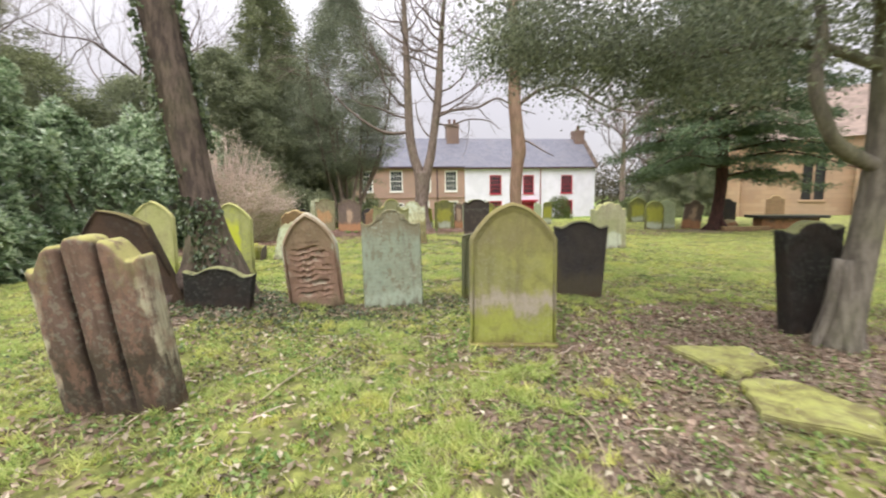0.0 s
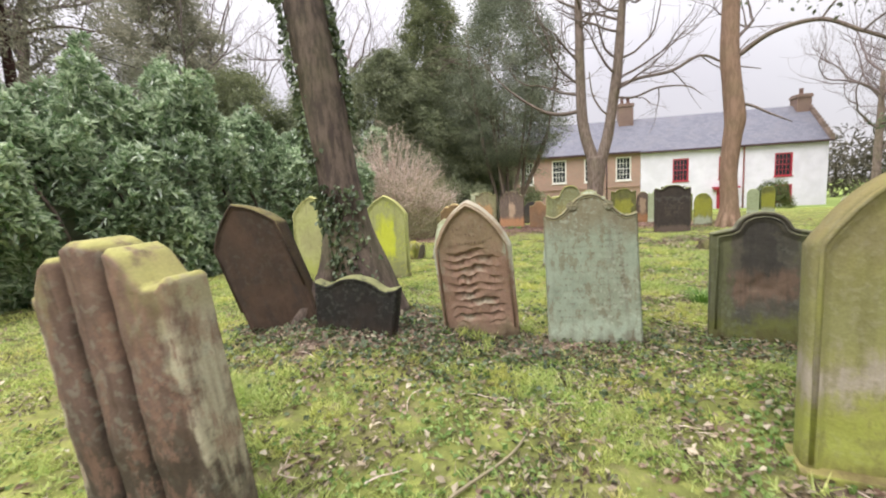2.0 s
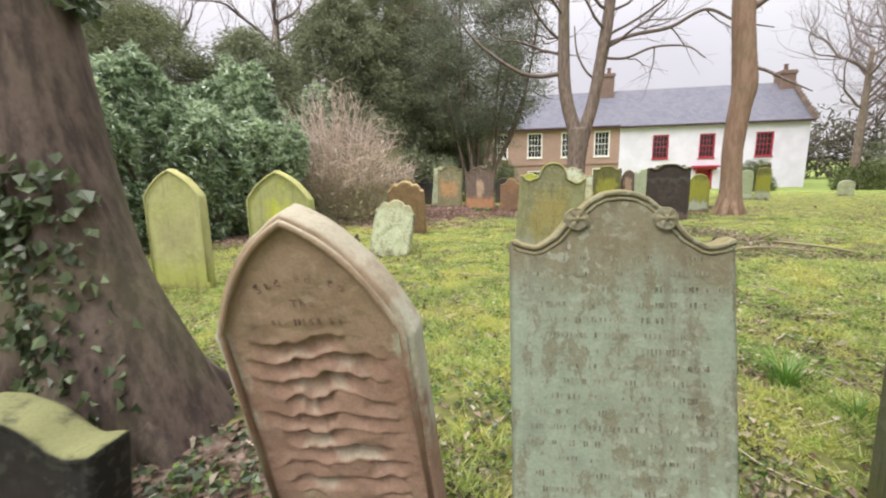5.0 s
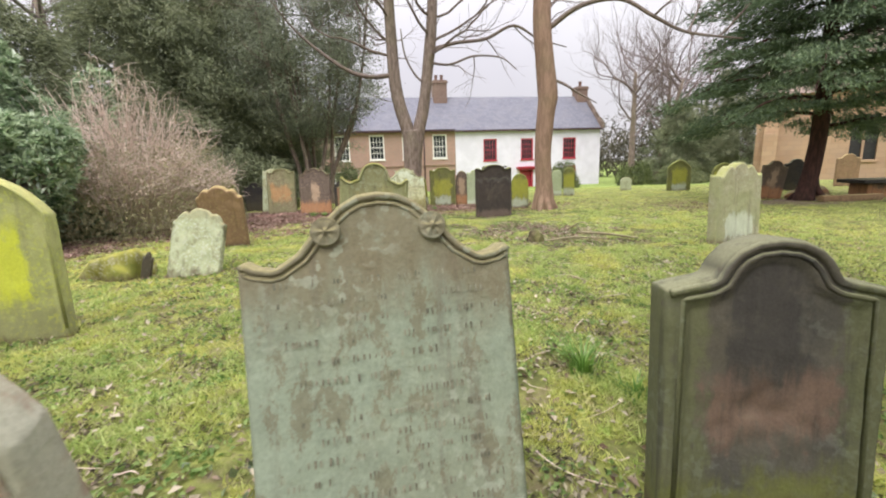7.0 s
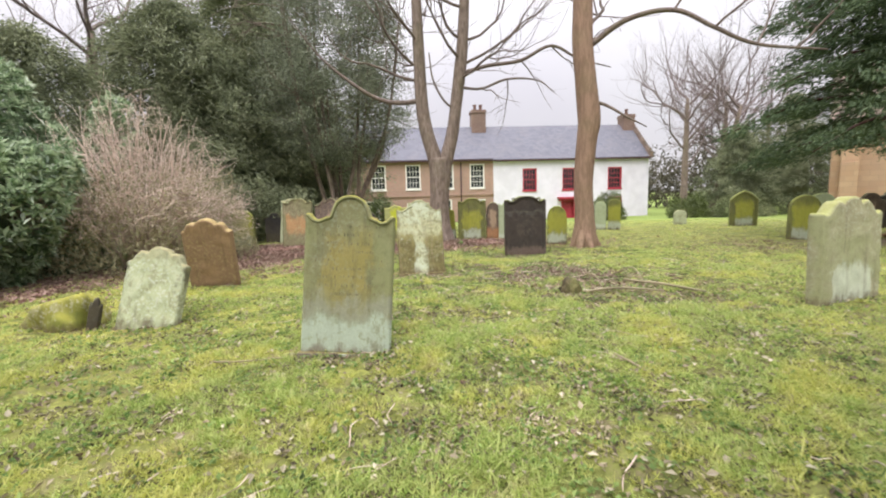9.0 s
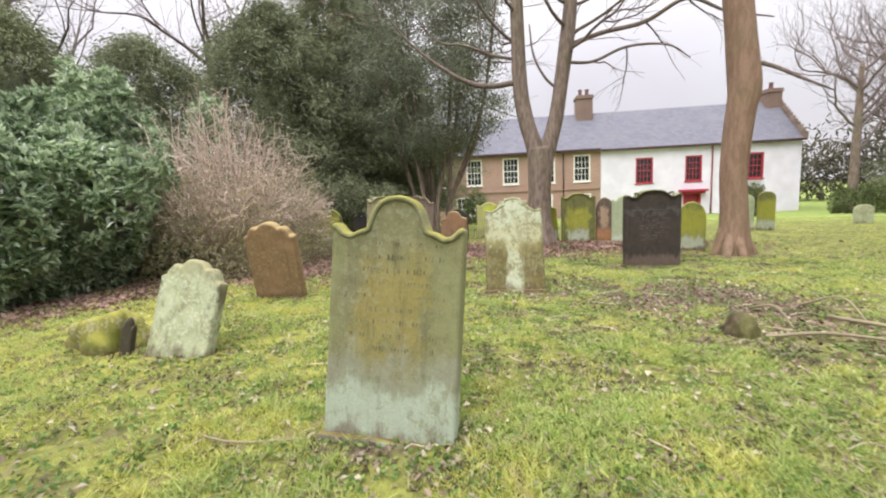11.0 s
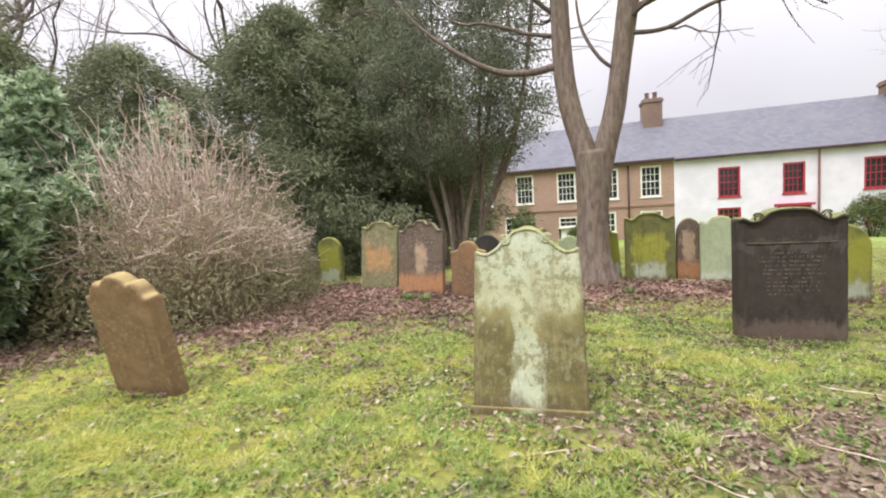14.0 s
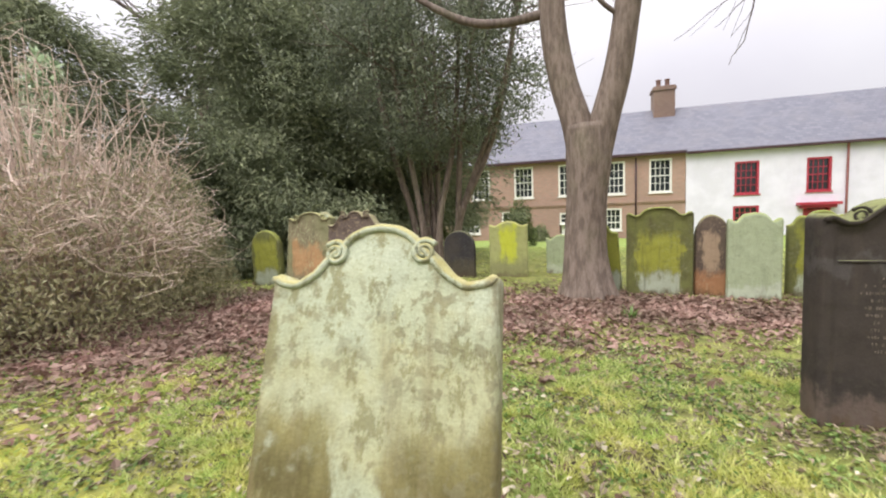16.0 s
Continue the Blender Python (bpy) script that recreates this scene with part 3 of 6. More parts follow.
def moss_at(x, y):
    return np.minimum(1.0, 0.95 * spot(x, y, -5.0, 12.2, 2.6, 2.6) + 0.5 * spot(x, y, -3.2, 13.6, 2.4, 1.2) + 0.35 * spot(x, y, -2.0, 10.2, 1.5, 2.0) + 0.3 * spot(x, y, 6.0, 12.0, 2.5, 3.0))


def lattice(x, y, scale, seed):
    """Smooth value noise for whole arrays, -1 to 1."""
    g = np.random.default_rng(seed).uniform(-1, 1, (256, 256))
    u, v = np.asarray(x) * scale + 500, np.asarray(y) * scale + 500
    i, j = np.floor(u).astype(int), np.floor(v).astype(int)
    fu, fv = u - i, v - j
    fu, fv = fu * fu * (3 - 2 * fu), fv * fv * (3 - 2 * fv)
    i0, i1, j0, j1 = i % 256, (i + 1) % 256, j % 256, (j + 1) % 256
    return (g[i0, j0] * (1 - fu) + g[i1, j0] * fu) * (1 - fv) + (g[i0, j1] * (1 - fu) + g[i1, j1] * fu) * fv


GX, GY = np.arange(-16, 16.01, 0.125), np.arange(-4, 32.01, 0.125)
HEIGHTS = np.array([[height(gx, gy) for gx in GX] for gy in GY])


def heights(x, y):
    """The lie of the ground for whole arrays."""
    u, v = np.clip((x + 16) / 0.125, 0, len(GX) - 1.01), np.clip((y + 4) / 0.125, 0, len(GY) - 1.01)
    i, j = u.astype(int), v.astype(int)
    fu, fv = u - i, v - j
    return (HEIGHTS[j, i] * (1 - fu) + HEIGHTS[j, i + 1] * fu) * (1 - fv) + (HEIGHTS[j + 1, i] * (1 - fu) + HEIGHTS[j + 1, i + 1] * fu) * fv


def make_ground():
    def lines(lo, hi, step):
        inner = list(np.arange(lo, hi + 1e-6, step))
        out, d, a, b = [], 0.4, lo, hi
        left, right = [], []
        while d < 400:
            a, b, d = a - d, b + d, d * 1.5
            left.append(a)
            right.append(b)
        return left[::-1] + inner + right
    xs, ys = lines(-9, 9, 0.125), lines(-0.5, 21, 0.125)
    verts = [(x, y, height(x, y)) for y in ys for x in xs]
    nx = len(xs)
    faces = [(j * nx + i, j * nx + i + 1, (j + 1) * nx + i + 1, (j + 1) * nx + i) for j in range(len(ys) - 1) for i in range(nx - 1)]
    ob = mesh_object("ground", verts, faces, M_TURF, None, "mossy churchyard grass with worn soil and leaf mould", True, "structure")
    for name, fn in (("soil", soil_at), ("moss", moss_at), ("far", lambda x, y: min(max((y - 24) / 8, 0), 1))):
        at = ob.data.attributes.new(name, "FLOAT", "POINT")
        at.data.foreach_set("value", [fn(v[0], v[1]) for v in verts])


make_ground()


# ---- headstones ----
SCROLL = [(0, 0), (0.15, 0.008), (0.28, 0.035), (0.38, 0.075), (0.48, 0.115), (0.6, 0.175), (0.75, 0.215), (0.88, 0.205), (0.95, 0.185), (1, 0.2)]
DOME = [(0, 0), (0.14, 0.008), (0.27, 0.035), (0.37, 0.085), (0.43, 0.15), (0.45, 0.205), (0.55, 0.215), (0.7, 0.245), (0.8, 0.235), (0.9, 0.19), (0.95, 0.18), (1, 0.2)]
SHOULDER = [(0, 0), (0.2, 0.01), (0.36, 0.04), (0.47, 0.085), (0.54, 0.14), (0.62, 0.152), (0.8, 0.165), (1, 0.185)]
LOBES = [(0, 0), (0.13, 0.008), (0.22, 0.03), (0.28, 0.075), (0.31, 0.085), (0.36, 0.055), (0.46, 0.045), (0.58, 0.075), (0.68, 0.14), (0.78, 0.2), (0.88, 0.205), (0.95, 0.18), (1, 0.2)]
LOW = [(0, 0), (0.2, 0.008), (0.4, 0.035), (0.6, 0.085), (0.72, 0.1), (0.85, 0.085), (1, 0.07)]
ROUND = [(math.sin(radians(a)), 0.36 * (1 - math.cos(radians(a)))) for a in range(0, 91, 9)]
CAMEL = [(0, 0), (0.2, 0.012), (0.34, 0.05), (0.42, 0.09), (0.52, 0.07), (0.64, 0.07), (0.76, 0.12), (0.84, 0.19), (0.93, 0.2), (1, 0.215)]
BROAD = [(0, 0), (0.25, 0.008), (0.4, 0.03), (0.52, 0.075), (0.62, 0.12), (0.74, 0.125), (0.86, 0.09), (0.95, 0.085), (1, 0.12)]


def pointed(w, rise):
    """A two-centred arch as a list of (share of the half width, drop below the point)."""
    hw = w / 2
    r = (rise * rise + hw * hw) / (2 * hw)
    return [(u, rise - math.sqrt(max(r * r - (u * hw + r - hw) ** 2, 0))) for u in [i / 14 for i in range(14)] + [0.97, 1.0]]


def gabled(rise, straight, power):
    """A pointed top whose sides run straight from the point and then bend down."""
    return [(i / 16, rise * (straight * i / 16 + (1 - straight) * (i / 16) ** power)) for i in range(17)]


TOP_2, TOP_4, TOP_7, TOP_11 = gabled(0.36, 0.6, 2.6), gabled(0.42, 0.42, 2.6), gabled(0.37, 0.3, 2.6), gabled(0.34, 0.5, 2.6)


def headstone(label, x, y, yaw, w, h, th, top, material, back=0.0, lean=0.0, border=0.0, recess=0.0, relief=None, taper=0.0, rough=0.006, nu=44, nv=46, group=""):
    """A slab set in the ground: a profiled top, rounded arrises, a sunk panel, wear on the face. back and lean in degrees."""
    nu |= 1
    us = np.sin(np.linspace(-math.pi / 2, math.pi / 2, nu)) * 0.35 + np.linspace(-1, 1, nu) * 0.65
    vs = np.linspace(0, 1, nv) ** 0.8
    drop = np.interp(np.abs(us), [t[0] for t in top], [t[1] for t in top])
    tops = h - drop
    sunk = 0.22
    X = np.zeros((nv, nu))
    Z = np.zeros((nv, nu))
    for j, v in enumerate(vs):
        Z[j] = -sunk + v * (tops + sunk)
        X[j] = us * w / 2 * (1 - taper * (1 - np.clip(Z[j] / h, 0, 1)))
    edge = np.concatenate([np.stack([X[:, 0], Z[:, 0]], 1), np.stack([X[-1], Z[-1]], 1), np.stack([X[:, -1], Z[:, -1]], 1)])
    dense = np.concatenate([edge[:-1] + (edge[1:] - edge[:-1]) * k / 4 for k in range(4)])
    P = np.stack([X.ravel(), Z.ravel()], 1)
    dist = np.sqrt(((P[:, None] - dense[None]) ** 2).sum(2)).min(1).reshape(nv, nu)
    r = min(0.022, th * 0.25)
    rounding = r * (1 - np.sqrt(np.clip(1 - (1 - np.clip(dist / r, 0, 1)) ** 2, 0, 1)))
    Y = rounding.copy()
    if border:
        t = np.clip((dist - border) / 0.018, 0, 1)
        Y += recess * t * t * (3 - 2 * t)
    seed = x * 3.1 + y * 1.7
    for j in range(nv):
        for i in range(nu):
            p = Vector((X[j, i] * 7 + seed, 0.0, Z[j, i] * 7))
            Y[j, i] += rough * noise.noise(p) + rough * 0.5 * noise.noise(p * 3.7)
            if relief:
                Y[j, i] += relief(X[j, i], Z[j, i], dist[j, i])
    chip = np.array([[0.012 * max(0.0, noise.noise(Vector((X[j, i] * 9 + seed, 5.0, Z[j, i] * 9))) - 0.1) for i in range(nu)] for j in range(nv)])
    Z = Z - np.where(dist < 0.03, chip, 0) * (vs[:, None] > 0.5)
    front = np.stack([X, Y, Z], 2).reshape(-1, 3)
    rear = np.stack([X, th - rounding + rough * 0.3, Z], 2).reshape(-1, 3)
    verts = np.concatenate([front, rear])
    n = nu * nv
    faces = []
    for j in range(nv - 1):
        for i in range(nu - 1):
            a = j * nu + i
            faces.append((a, a + 1, a + nu + 1, a + nu))
            faces.append((n + a + nu, n + a + nu + 1, n + a + 1, n + a))
    ring = [j * nu for j in range(nv)] + [(nv - 1) * nu + i for i in range(1, nu)] + [j * nu + nu - 1 for j in range(nv - 2, -1, -1)]
    for a, b in zip(ring, ring[1:]):
        faces.append((a, b, n + b, n + a))
    ob = mesh_object("headstone", verts, faces, material, None, label)
    tagged(ob, "", "gravestone", group)
    ob.matrix_world = Matrix.Translation((x, y, height(x, y))) @ pose(0, 0, 0, 0, 0, yaw) @ pose(0, 0, 0, -back, lean, 0) @ pose(0, -th / 2, 0)
    ob["w"], ob["h"], ob["th"] = w, h, th
    return ob


def outline(w, h, top, inset, low, steps=60, reach=1.0):
    """Points on the profile's top edge and down both sides, moved inwards by inset."""
    us = [t[0] for t in top]
    ds = [t[1] for t in top]
    pts = []
    for i in range(steps + 1):
        u = -reach + 2 * reach * i / steps
        pts.append((u * w / 2, h - float(np.interp(abs(u), us, ds))))
    res = []
    for i, (px, pz) in enumerate(pts):
        ax, az = pts[max(i - 1, 0)]
        bx, bz = pts[min(i + 1, steps)]
        d = math.hypot(bx - ax, bz - az)
        res.append((px + (bz - az) / d * inset, pz - (bx - ax) / d * inset))
    if low is not None:
        res = [(-w / 2 + inset, low)] + [p for p in res if abs(p[0]) <= w / 2 - inset] + [(w / 2 - inset, low)]
    return res


def moulding(stone, top, inset, radius, material, low=None, reach=1.0, label="rounded moulding along the top edge", proud=0.0):
    verts, faces = [], []
    pts = outline(stone["w"], stone["h"], top, inset, low, reach=reach)
    tube(verts, faces, [(px, -proud, pz) for px, pz in pts], [radius] * len(pts), 8)
    return mesh_object("moulding", verts, faces, material, stone, label)


def rosette(stone, x, z, r, material):
    """A carved round flower: a rim, eight petals and a raised eye."""
    verts, faces = [], []
    rings, seg = 9, 40
    for i in range(rings + 1):
        q = i / rings
        for k in range(seg):
            t = 2 * math.pi * k / seg
            depth = 0.016 * (1 - q ** 6) + 0.0025 * q * (1 - q) * 4 * math.cos(6 * t) + (0.012 if q < 0.2 else 0) + (0.007 if 0.78 < q < 0.97 else 0)
            verts.append((x + r * q * math.cos(t), -depth - 0.003 if i < rings else 0.02, z + r * q * math.sin(t)))
    for i in range(rings):
        for k in range(seg):
            k2 = (k + 1) % seg
            faces.append((i * seg + k, i * seg + k2, (i + 1) * seg + k2, (i + 1) * seg + k))
    return mesh_object("rosette", verts, faces, material, stone, "carved flower rosette")


def scroll_coil(stone, x, z, r, sign, material):
    verts, faces = [], []
    pts, rad = [], []
    for i in range(34):
        a = i / 33 * 3.3 * math.pi
        q = r * (1 - 0.72 * i / 33)
        pts.append((x + sign * q * math.cos(a + 0.6), -0.004 - 0.006 * i / 33, z + q * math.sin(a + 0.6)))
        rad.append(0.012 - 0.005 * i / 33)
    tube(verts, faces, pts, rad, 7)
    return mesh_object("scroll", verts, faces, material, stone, "coiled volute")


def inscription(stone, z_top, z_low, lines, share, material, depth=0.0, letter=0.022, seed=1, arc=0.0):
    """Lines of worn carving that can no longer be read: short upright bars."""
    rng = random.Random(seed)
    bm = bmesh.new()
    w = stone["w"]
    for k in range(lines):
        z = z_top + (z_low - z_top) * k / max(lines - 1, 1)
        half = w / 2 * share * rng.uniform(0.6, 1.0)
        x = -half
        while x < half:
            if rng.random() < 0.75:
                zz = z - arc * (x / half) ** 2 * half
                tall = letter * rng.uniform(0.55, 1.0)
                wide = letter * rng.uniform(0.14, 0.34)
                box(bm, x, x + wide, depth - 0.0026, depth + 0.006, zz - tall / 2, zz + tall / 2)
            x += letter * rng.uniform(0.38, 0.85) + (letter * 1.0 if rng.random() < 0.16 else 0)
    return tagged(part("inscription", bm, material, stone, "worn carved lettering, no longer legible"), "", "", "", "stuff")


def carved_words(stone, words, z, size, material, depth, radius):
    """Words cut into the face in the built-in font, on an arch of the given radius or straight."""
    verts, faces = [], []
    step = size * 0.72
    for k, ch in enumerate(words):
        if ch == " ":
            continue
        cu = bpy.data.curves.new("letter", "FONT")
        cu.body, cu.size, cu.align_x, cu.extrude, cu.resolution_u = ch, size, "CENTER", 0.0025, 2
        ob = bpy.data.objects.new("letter", cu)
        me = bpy.data.meshes.new_from_object(ob)
        s = (k - (len(words) - 1) / 2) * step
        if radius:
            t = s / radius
            m = Matrix.Translation((radius * math.sin(t), depth - 0.001, z - radius * (1 - math.cos(t)))) @ Matrix.Rotation(t, 4, "Y")
        else:
            m = Matrix.Translation((s, depth - 0.001, z))
        m = m @ Matrix.Rotation(math.pi / 2, 4, "X")
        base = len(verts)
        verts += [tuple(m @ v.co) for v in me.vertices]
        faces += [tuple(base + i for i in p.vertices) for p in me.polygons]
        bpy.data.objects.remove(ob)
        bpy.data.meshes.remove(me)
        bpy.data.curves.remove(cu)
    return mesh_object("inscription", verts, faces, material, stone, "carved words of an epitaph", False, "stuff")


def ribs(x, z, d):
    g = 0.0
    deep = min(1, max(0, (z + 0.05) / 0.5))
    for c in (-0.115, 0.115):
        g += 0.075 * math.exp(-((x - c) / 0.016) ** 2) * deep
    for c, w in ((-0.224, 0.103), (0.0, 0.108), (0.224, 0.103)):
        q = (x - c) / w
        if abs(q) < 1:
            g -= 0.04 * math.sqrt(1 - q * q) * deep
    return g


def strata(x, z, d):
    """Flaking beds: overlapping scalloped ledges across the middle of the face."""
    inside = min(1, max(0, (d - 0.06) / 0.07)) * min(1, max(0, (z - 0.12) / 0.12)) * min(1, max(0, (0.93 - z) / 0.15))
    wave = z + 0.05 * noise.noise(Vector((x * 4.5, 0, z * 2.6))) + 0.055 * abs(noise.noise(Vector((x * 8.5, 2, z * 2.2)))) + 0.014 * noise.noise(Vector((x * 21, 5, z * 12)))
    bed = wave * 12.5
    q = bed % 1.0
    saw = q if q < 0.93 else (1 - q) / 0.07 * 0.93
    patch = noise.noise(Vector((x * 7 + 3, 1 + math.floor(bed) * 3.7, z * 2)))
    amp = min(1.6, max(0.08, 0.7 + 2.0 * patch)) * math.exp(-(x / 0.21) ** 4)
    return inside * (0.054 * saw * amp + 0.004)


def sunk_spall(x, z, d):
    return 0.03 * math.exp(-((x + 0.02) / 0.2) ** 2 - ((z - 0.42) / 0.16) ** 2) * (0.7 + 0.6 * noise.noise(Vector((x * 14, 3, z * 14))))


s1 = headstone("brown sandstone headstone with ribbed three-lobed face, leaning sideways", -2.285, 2.9, 3, 0.77, 1.29, 0.19, LOBES, M_S1, back=-2, lean=-6, relief=ribs, nu=84, nv=70)
inscription(s1, 0.85, 0.55, 4, 0.22, M_LETTER_D, -0.012, 0.02, 3)
s2 = headstone("dark red pointed headstone leaning far sideways", -3.62, 5.12, 15, 0.78, 1.34, 0.20, TOP_2, M_S2, back=3, lean=-22, border=0.03, recess=0.012, taper=0.04)
moulding(s2, TOP_2, 0.02, 0.012, M_S2, 0.3, 0.97)
s3 = headstone("low black headstone sunk in leaf litter under the ivied tree", -2.73, 5.0, 8, 0.82, 0.49, 0.15, LOW, M_S3, lean=5, taper=0.08, border=0.03, recess=0.01)
s4 = headstone("pointed brown sandstone headstone with deeply flaking face", -1.70, 5.56, 9, 0.70, 1.30, 0.13, TOP_4, M_S4, back=-11, lean=-3, border=0.028, recess=0.012, relief=strata, nu=121, nv=240)
moulding(s4, TOP_4, 0.028, 0.012, M_S4, 0.1)
carved_words(s4, "Sacred to", 1.07, 0.048, M_LETTER_B, 0.012, 0.30)
carved_words(s4, "The", 0.985, 0.042, M_LETTER_B, 0.012, 0.0)
inscription(s4, 0.93, 0.93, 1, 0.45, M_LETTER_B, 0.012, 0.03, 9)
s5 = headstone("mint-green scrolled headstone with two carved rosettes", -0.70, 5.76, 11, 0.84, 1.37, 0.12, SCROLL, M_S5, back=13, taper=0.03)
moulding(s5, SCROLL, 0.018, 0.011, M_S5)
moulding(s5, SCROLL, 0.040, 0.006, M_S5)
rosette(s5, -0.162, 1.25, 0.048, M_S5)
rosette(s5, 0.162, 1.25, 0.048, M_S5)
inscription(s5, 1.10, 0.22, 16, 0.9, M_LETTER, -0.0005, 0.024, 5)
s6 = headstone("grey-green round-shouldered headstone with spalled pink patch", 0.64, 6.10, -8, 0.76, 1.12, 0.16, SHOULDER, M_S6, back=4, border=0.075, recess=0.022, relief=sunk_spall, nu=60, nv=60)
moulding(s6, SHOULDER, 0.02, 0.016, M_S6, None, 0.97)
moulding(s6, SHOULDER, 0.055, 0.010, M_S6, 0.08, 0.9)
s7 = headstone("broad pointed headstone covered in olive algae", 0.71, 4.17, -2, 0.86, 1.44, 0.15, TOP_7, M_S7, back=1, border=0.055, recess=0.02)
moulding(s7, TOP_7, 0.03, 0.012, M_S7, 0.05, 0.98)
part("plinth", bevelled(boxes((-0.45, 0.45, -0.05, 0.22, -0.2, 0.03)), 0.012), M_S7, s7, "mossy stone foot")
s8 = headstone("dark narrow-footed headstone with low arched top", 1.98, 6.1, -8, 0.76, 1.12, 0.12, LOW, M_S8, taper=0.18, border=0.03, recess=0.008)
moulding(s8, LOW, 0.022, 0.013, M_S8, None, 0.97)
s9 = headstone("ivy-stained black headstone tilted beside a grey tree", 3.86, 4.38, 6, 0.66, 1.20, 0.16, LOW, M_S3, lean=-4, taper=0.2, rough=0.02)
s11 = headstone("yellow-green pointed headstone before the laurel hedge", -5.70, 8.2, 16, 0.74, 1.52, 0.14, TOP_11, M_YEL2, back=1, border=0.045, recess=0.012)
moulding(s11, TOP_11, 0.022, 0.014, M_YEL2, 0.1)
s17 = headstone("pointed headstone with bright yellow algae patch", -4.25, 8.35, 14, 0.78, 1.46, 0.14, TOP_11, M_YEL, back=1, border=0.045, recess=0.012)
moulding(s17, TOP_11, 0.022, 0.014, M_YEL, 0.1)
s12 = headstone("small pale lichened headstone with scalloped top", -4.05, 10.76, 3, 0.72, 0.98, 0.13, CAMEL, M_PALE, back=16, lean=7, rough=0.014)
s13 = headstone("orange-brown headstone leaning sideways in yellow moss", -4.66, 13.15, 6, 0.82, 1.22, 0.15, CAMEL, M_S13, back=-11, lean=1, rough=0.01)
s15 = headstone("olive headstone with domed head and scrolled shoulders", -1.34, 9.88, 6, 0.84, 1.50, 0.13, DOME, M_S15, back=7, lean=4, border=0.045, recess=0.006)
moulding(s15, DOME, 0.02, 0.017, M_S15)
inscription(s15, 1.20, 0.56, 9, 0.85, M_LETTER_O, 0.007, 0.034, 12, 0.0)
part("plinth", bevelled(boxes((-0.44, 0.44, -0.04, 0.17, -0.2, 0.01)), 0.012), M_S15, s15, "brown stone foot")
s16 = headstone("white-lichened headstone with coiled scrolls and olive stains", -1.055, 13.80, 11, 0.86, 1.45, 0.14, SCROLL, M_S16, back=19, rough=0.008)
moulding(s16, SCROLL, 0.022, 0.015, M_S16)
scroll_coil(s16, -0.17, 1.335, 0.045, -1, M_S16)
scroll_coil(s16, 0.17, 1.335, 0.045, 1, M_S16)
inscription(s16, 1.12, 0.85, 4, 0.5, M_LETTER_P, 0.004, 0.02, 21)
part("plinth", bevelled(boxes((-0.45, 0.45, -0.03, 0.17, -0.2, 0.02)), 0.012), M_S16, s16, "brown stone foot")
blk = headstone("massive blackened headstone with scrolled shoulders", 1.18, 16.42, 7, 0.98, 1.44, 0.24, BROAD, M_BLK, back=1, border=0.06, recess=0.016)
moulding(blk, BROAD, 0.025, 0.022, M_BLK)
inscription(blk, 0.95, 0.5, 11, 0.6, M_LETTER_D, 0.016, 0.022, 31)
scroll_coil(blk, -0.30, 1.335, 0.055, -1, M_BLK)
scroll_coil(blk, 0.30, 1.335, 0.055, 1, M_BLK)
part("panel_rail", bevelled(boxes((-0.40, 0.40, 0.006, 0.03, 1.05, 1.062)), 0.006), M_BLK, blk, "raised rule across the panel")

ROW = "row of old headstones under the trees"
p1 = headstone("green and orange headstone standing in fallen leaves", -5.18, 18.02, 6, 0.84, 1.40, 0.15, BROAD, M_P1, back=9, border=0.05, recess=0.012, rough=0.014, group=ROW)
moulding(p1, BROAD, 0.022, 0.018, M_P1)
scroll_coil(p1, -0.25, 1.29, 0.055, -1, M_P1)
scroll_coil(p1, 0.25, 1.29, 0.055, 1, M_P1)
p2 = headstone("blackened headstone with orange flaking foot", -4.08, 17.78, 5, 0.92, 1.40, 0.15, LOBES, M_P2, back=8, border=0.05, recess=0.012, rough=0.014, group=ROW)
moulding(p2, LOBES, 0.022, 0.018, M_P2)
scroll_coil(p2, -0.20, 1.335, 0.06, -1, M_P2)
scroll_coil(p2, 0.20, 1.335, 0.06, 1, M_P2)
headstone("small rust-coloured headstone beside a taller one", -3.05, 17.7, 3, 0.66, 1.02, 0.13, SHOULDER, M_P3, group=ROW)
headstone("round-topped mossy headstone at the edge of a shrub", -7.5, 19.3, 8, 0.72, 1.16, 0.14, ROUND, M_Q, group=ROW)
headstone("narrow pale headstone leaning behind its neighbours", -6.0, 19.2, 14, 0.5, 1.46, 0.13, LOW, M_PALE, back=4, lean=5, group=ROW)
headstone("dark low headstone half hidden by the shrub", -6.9, 20.3, 4, 0.7, 1.05, 0.13, SHOULDER, M_S8, group=ROW)
headstone("mossy headstone leaning against its neighbour", -0.90, 20.55, -4, 0.52, 1.14, 0.13, SHOULDER, M_Q, lean=-4, group=ROW)
q2 = headstone("wide moss-green headstone with curly top", -0.10, 20.35, 2, 0.94, 1.38, 0.14, BROAD, M_Q, border=0.05, recess=0.012, rough=0.012, group=ROW)
moulding(q2, BROAD, 0.022, 0.018, M_Q)
headstone("narrow dark headstone with round head", 0.62, 20.5, 3, 0.46, 1.24, 0.13, ROUND, M_P2, group=ROW)
headstone("smooth mint headstone with wavy top", 1.12, 20.32, 3, 0.66, 1.26, 0.13, BROAD, M_Q4, group=ROW)
headstone("mossy headstone behind the black one", 1.98, 20.7, 3, 0.8, 1.25, 0.13, CAMEL, M_Q, group=ROW)
headstone("yellow-green plain headstone beyond the forked tree", -2.9, 21.5, 9, 0.80, 1.18, 0.12, LOW, M_YEL, group=ROW)
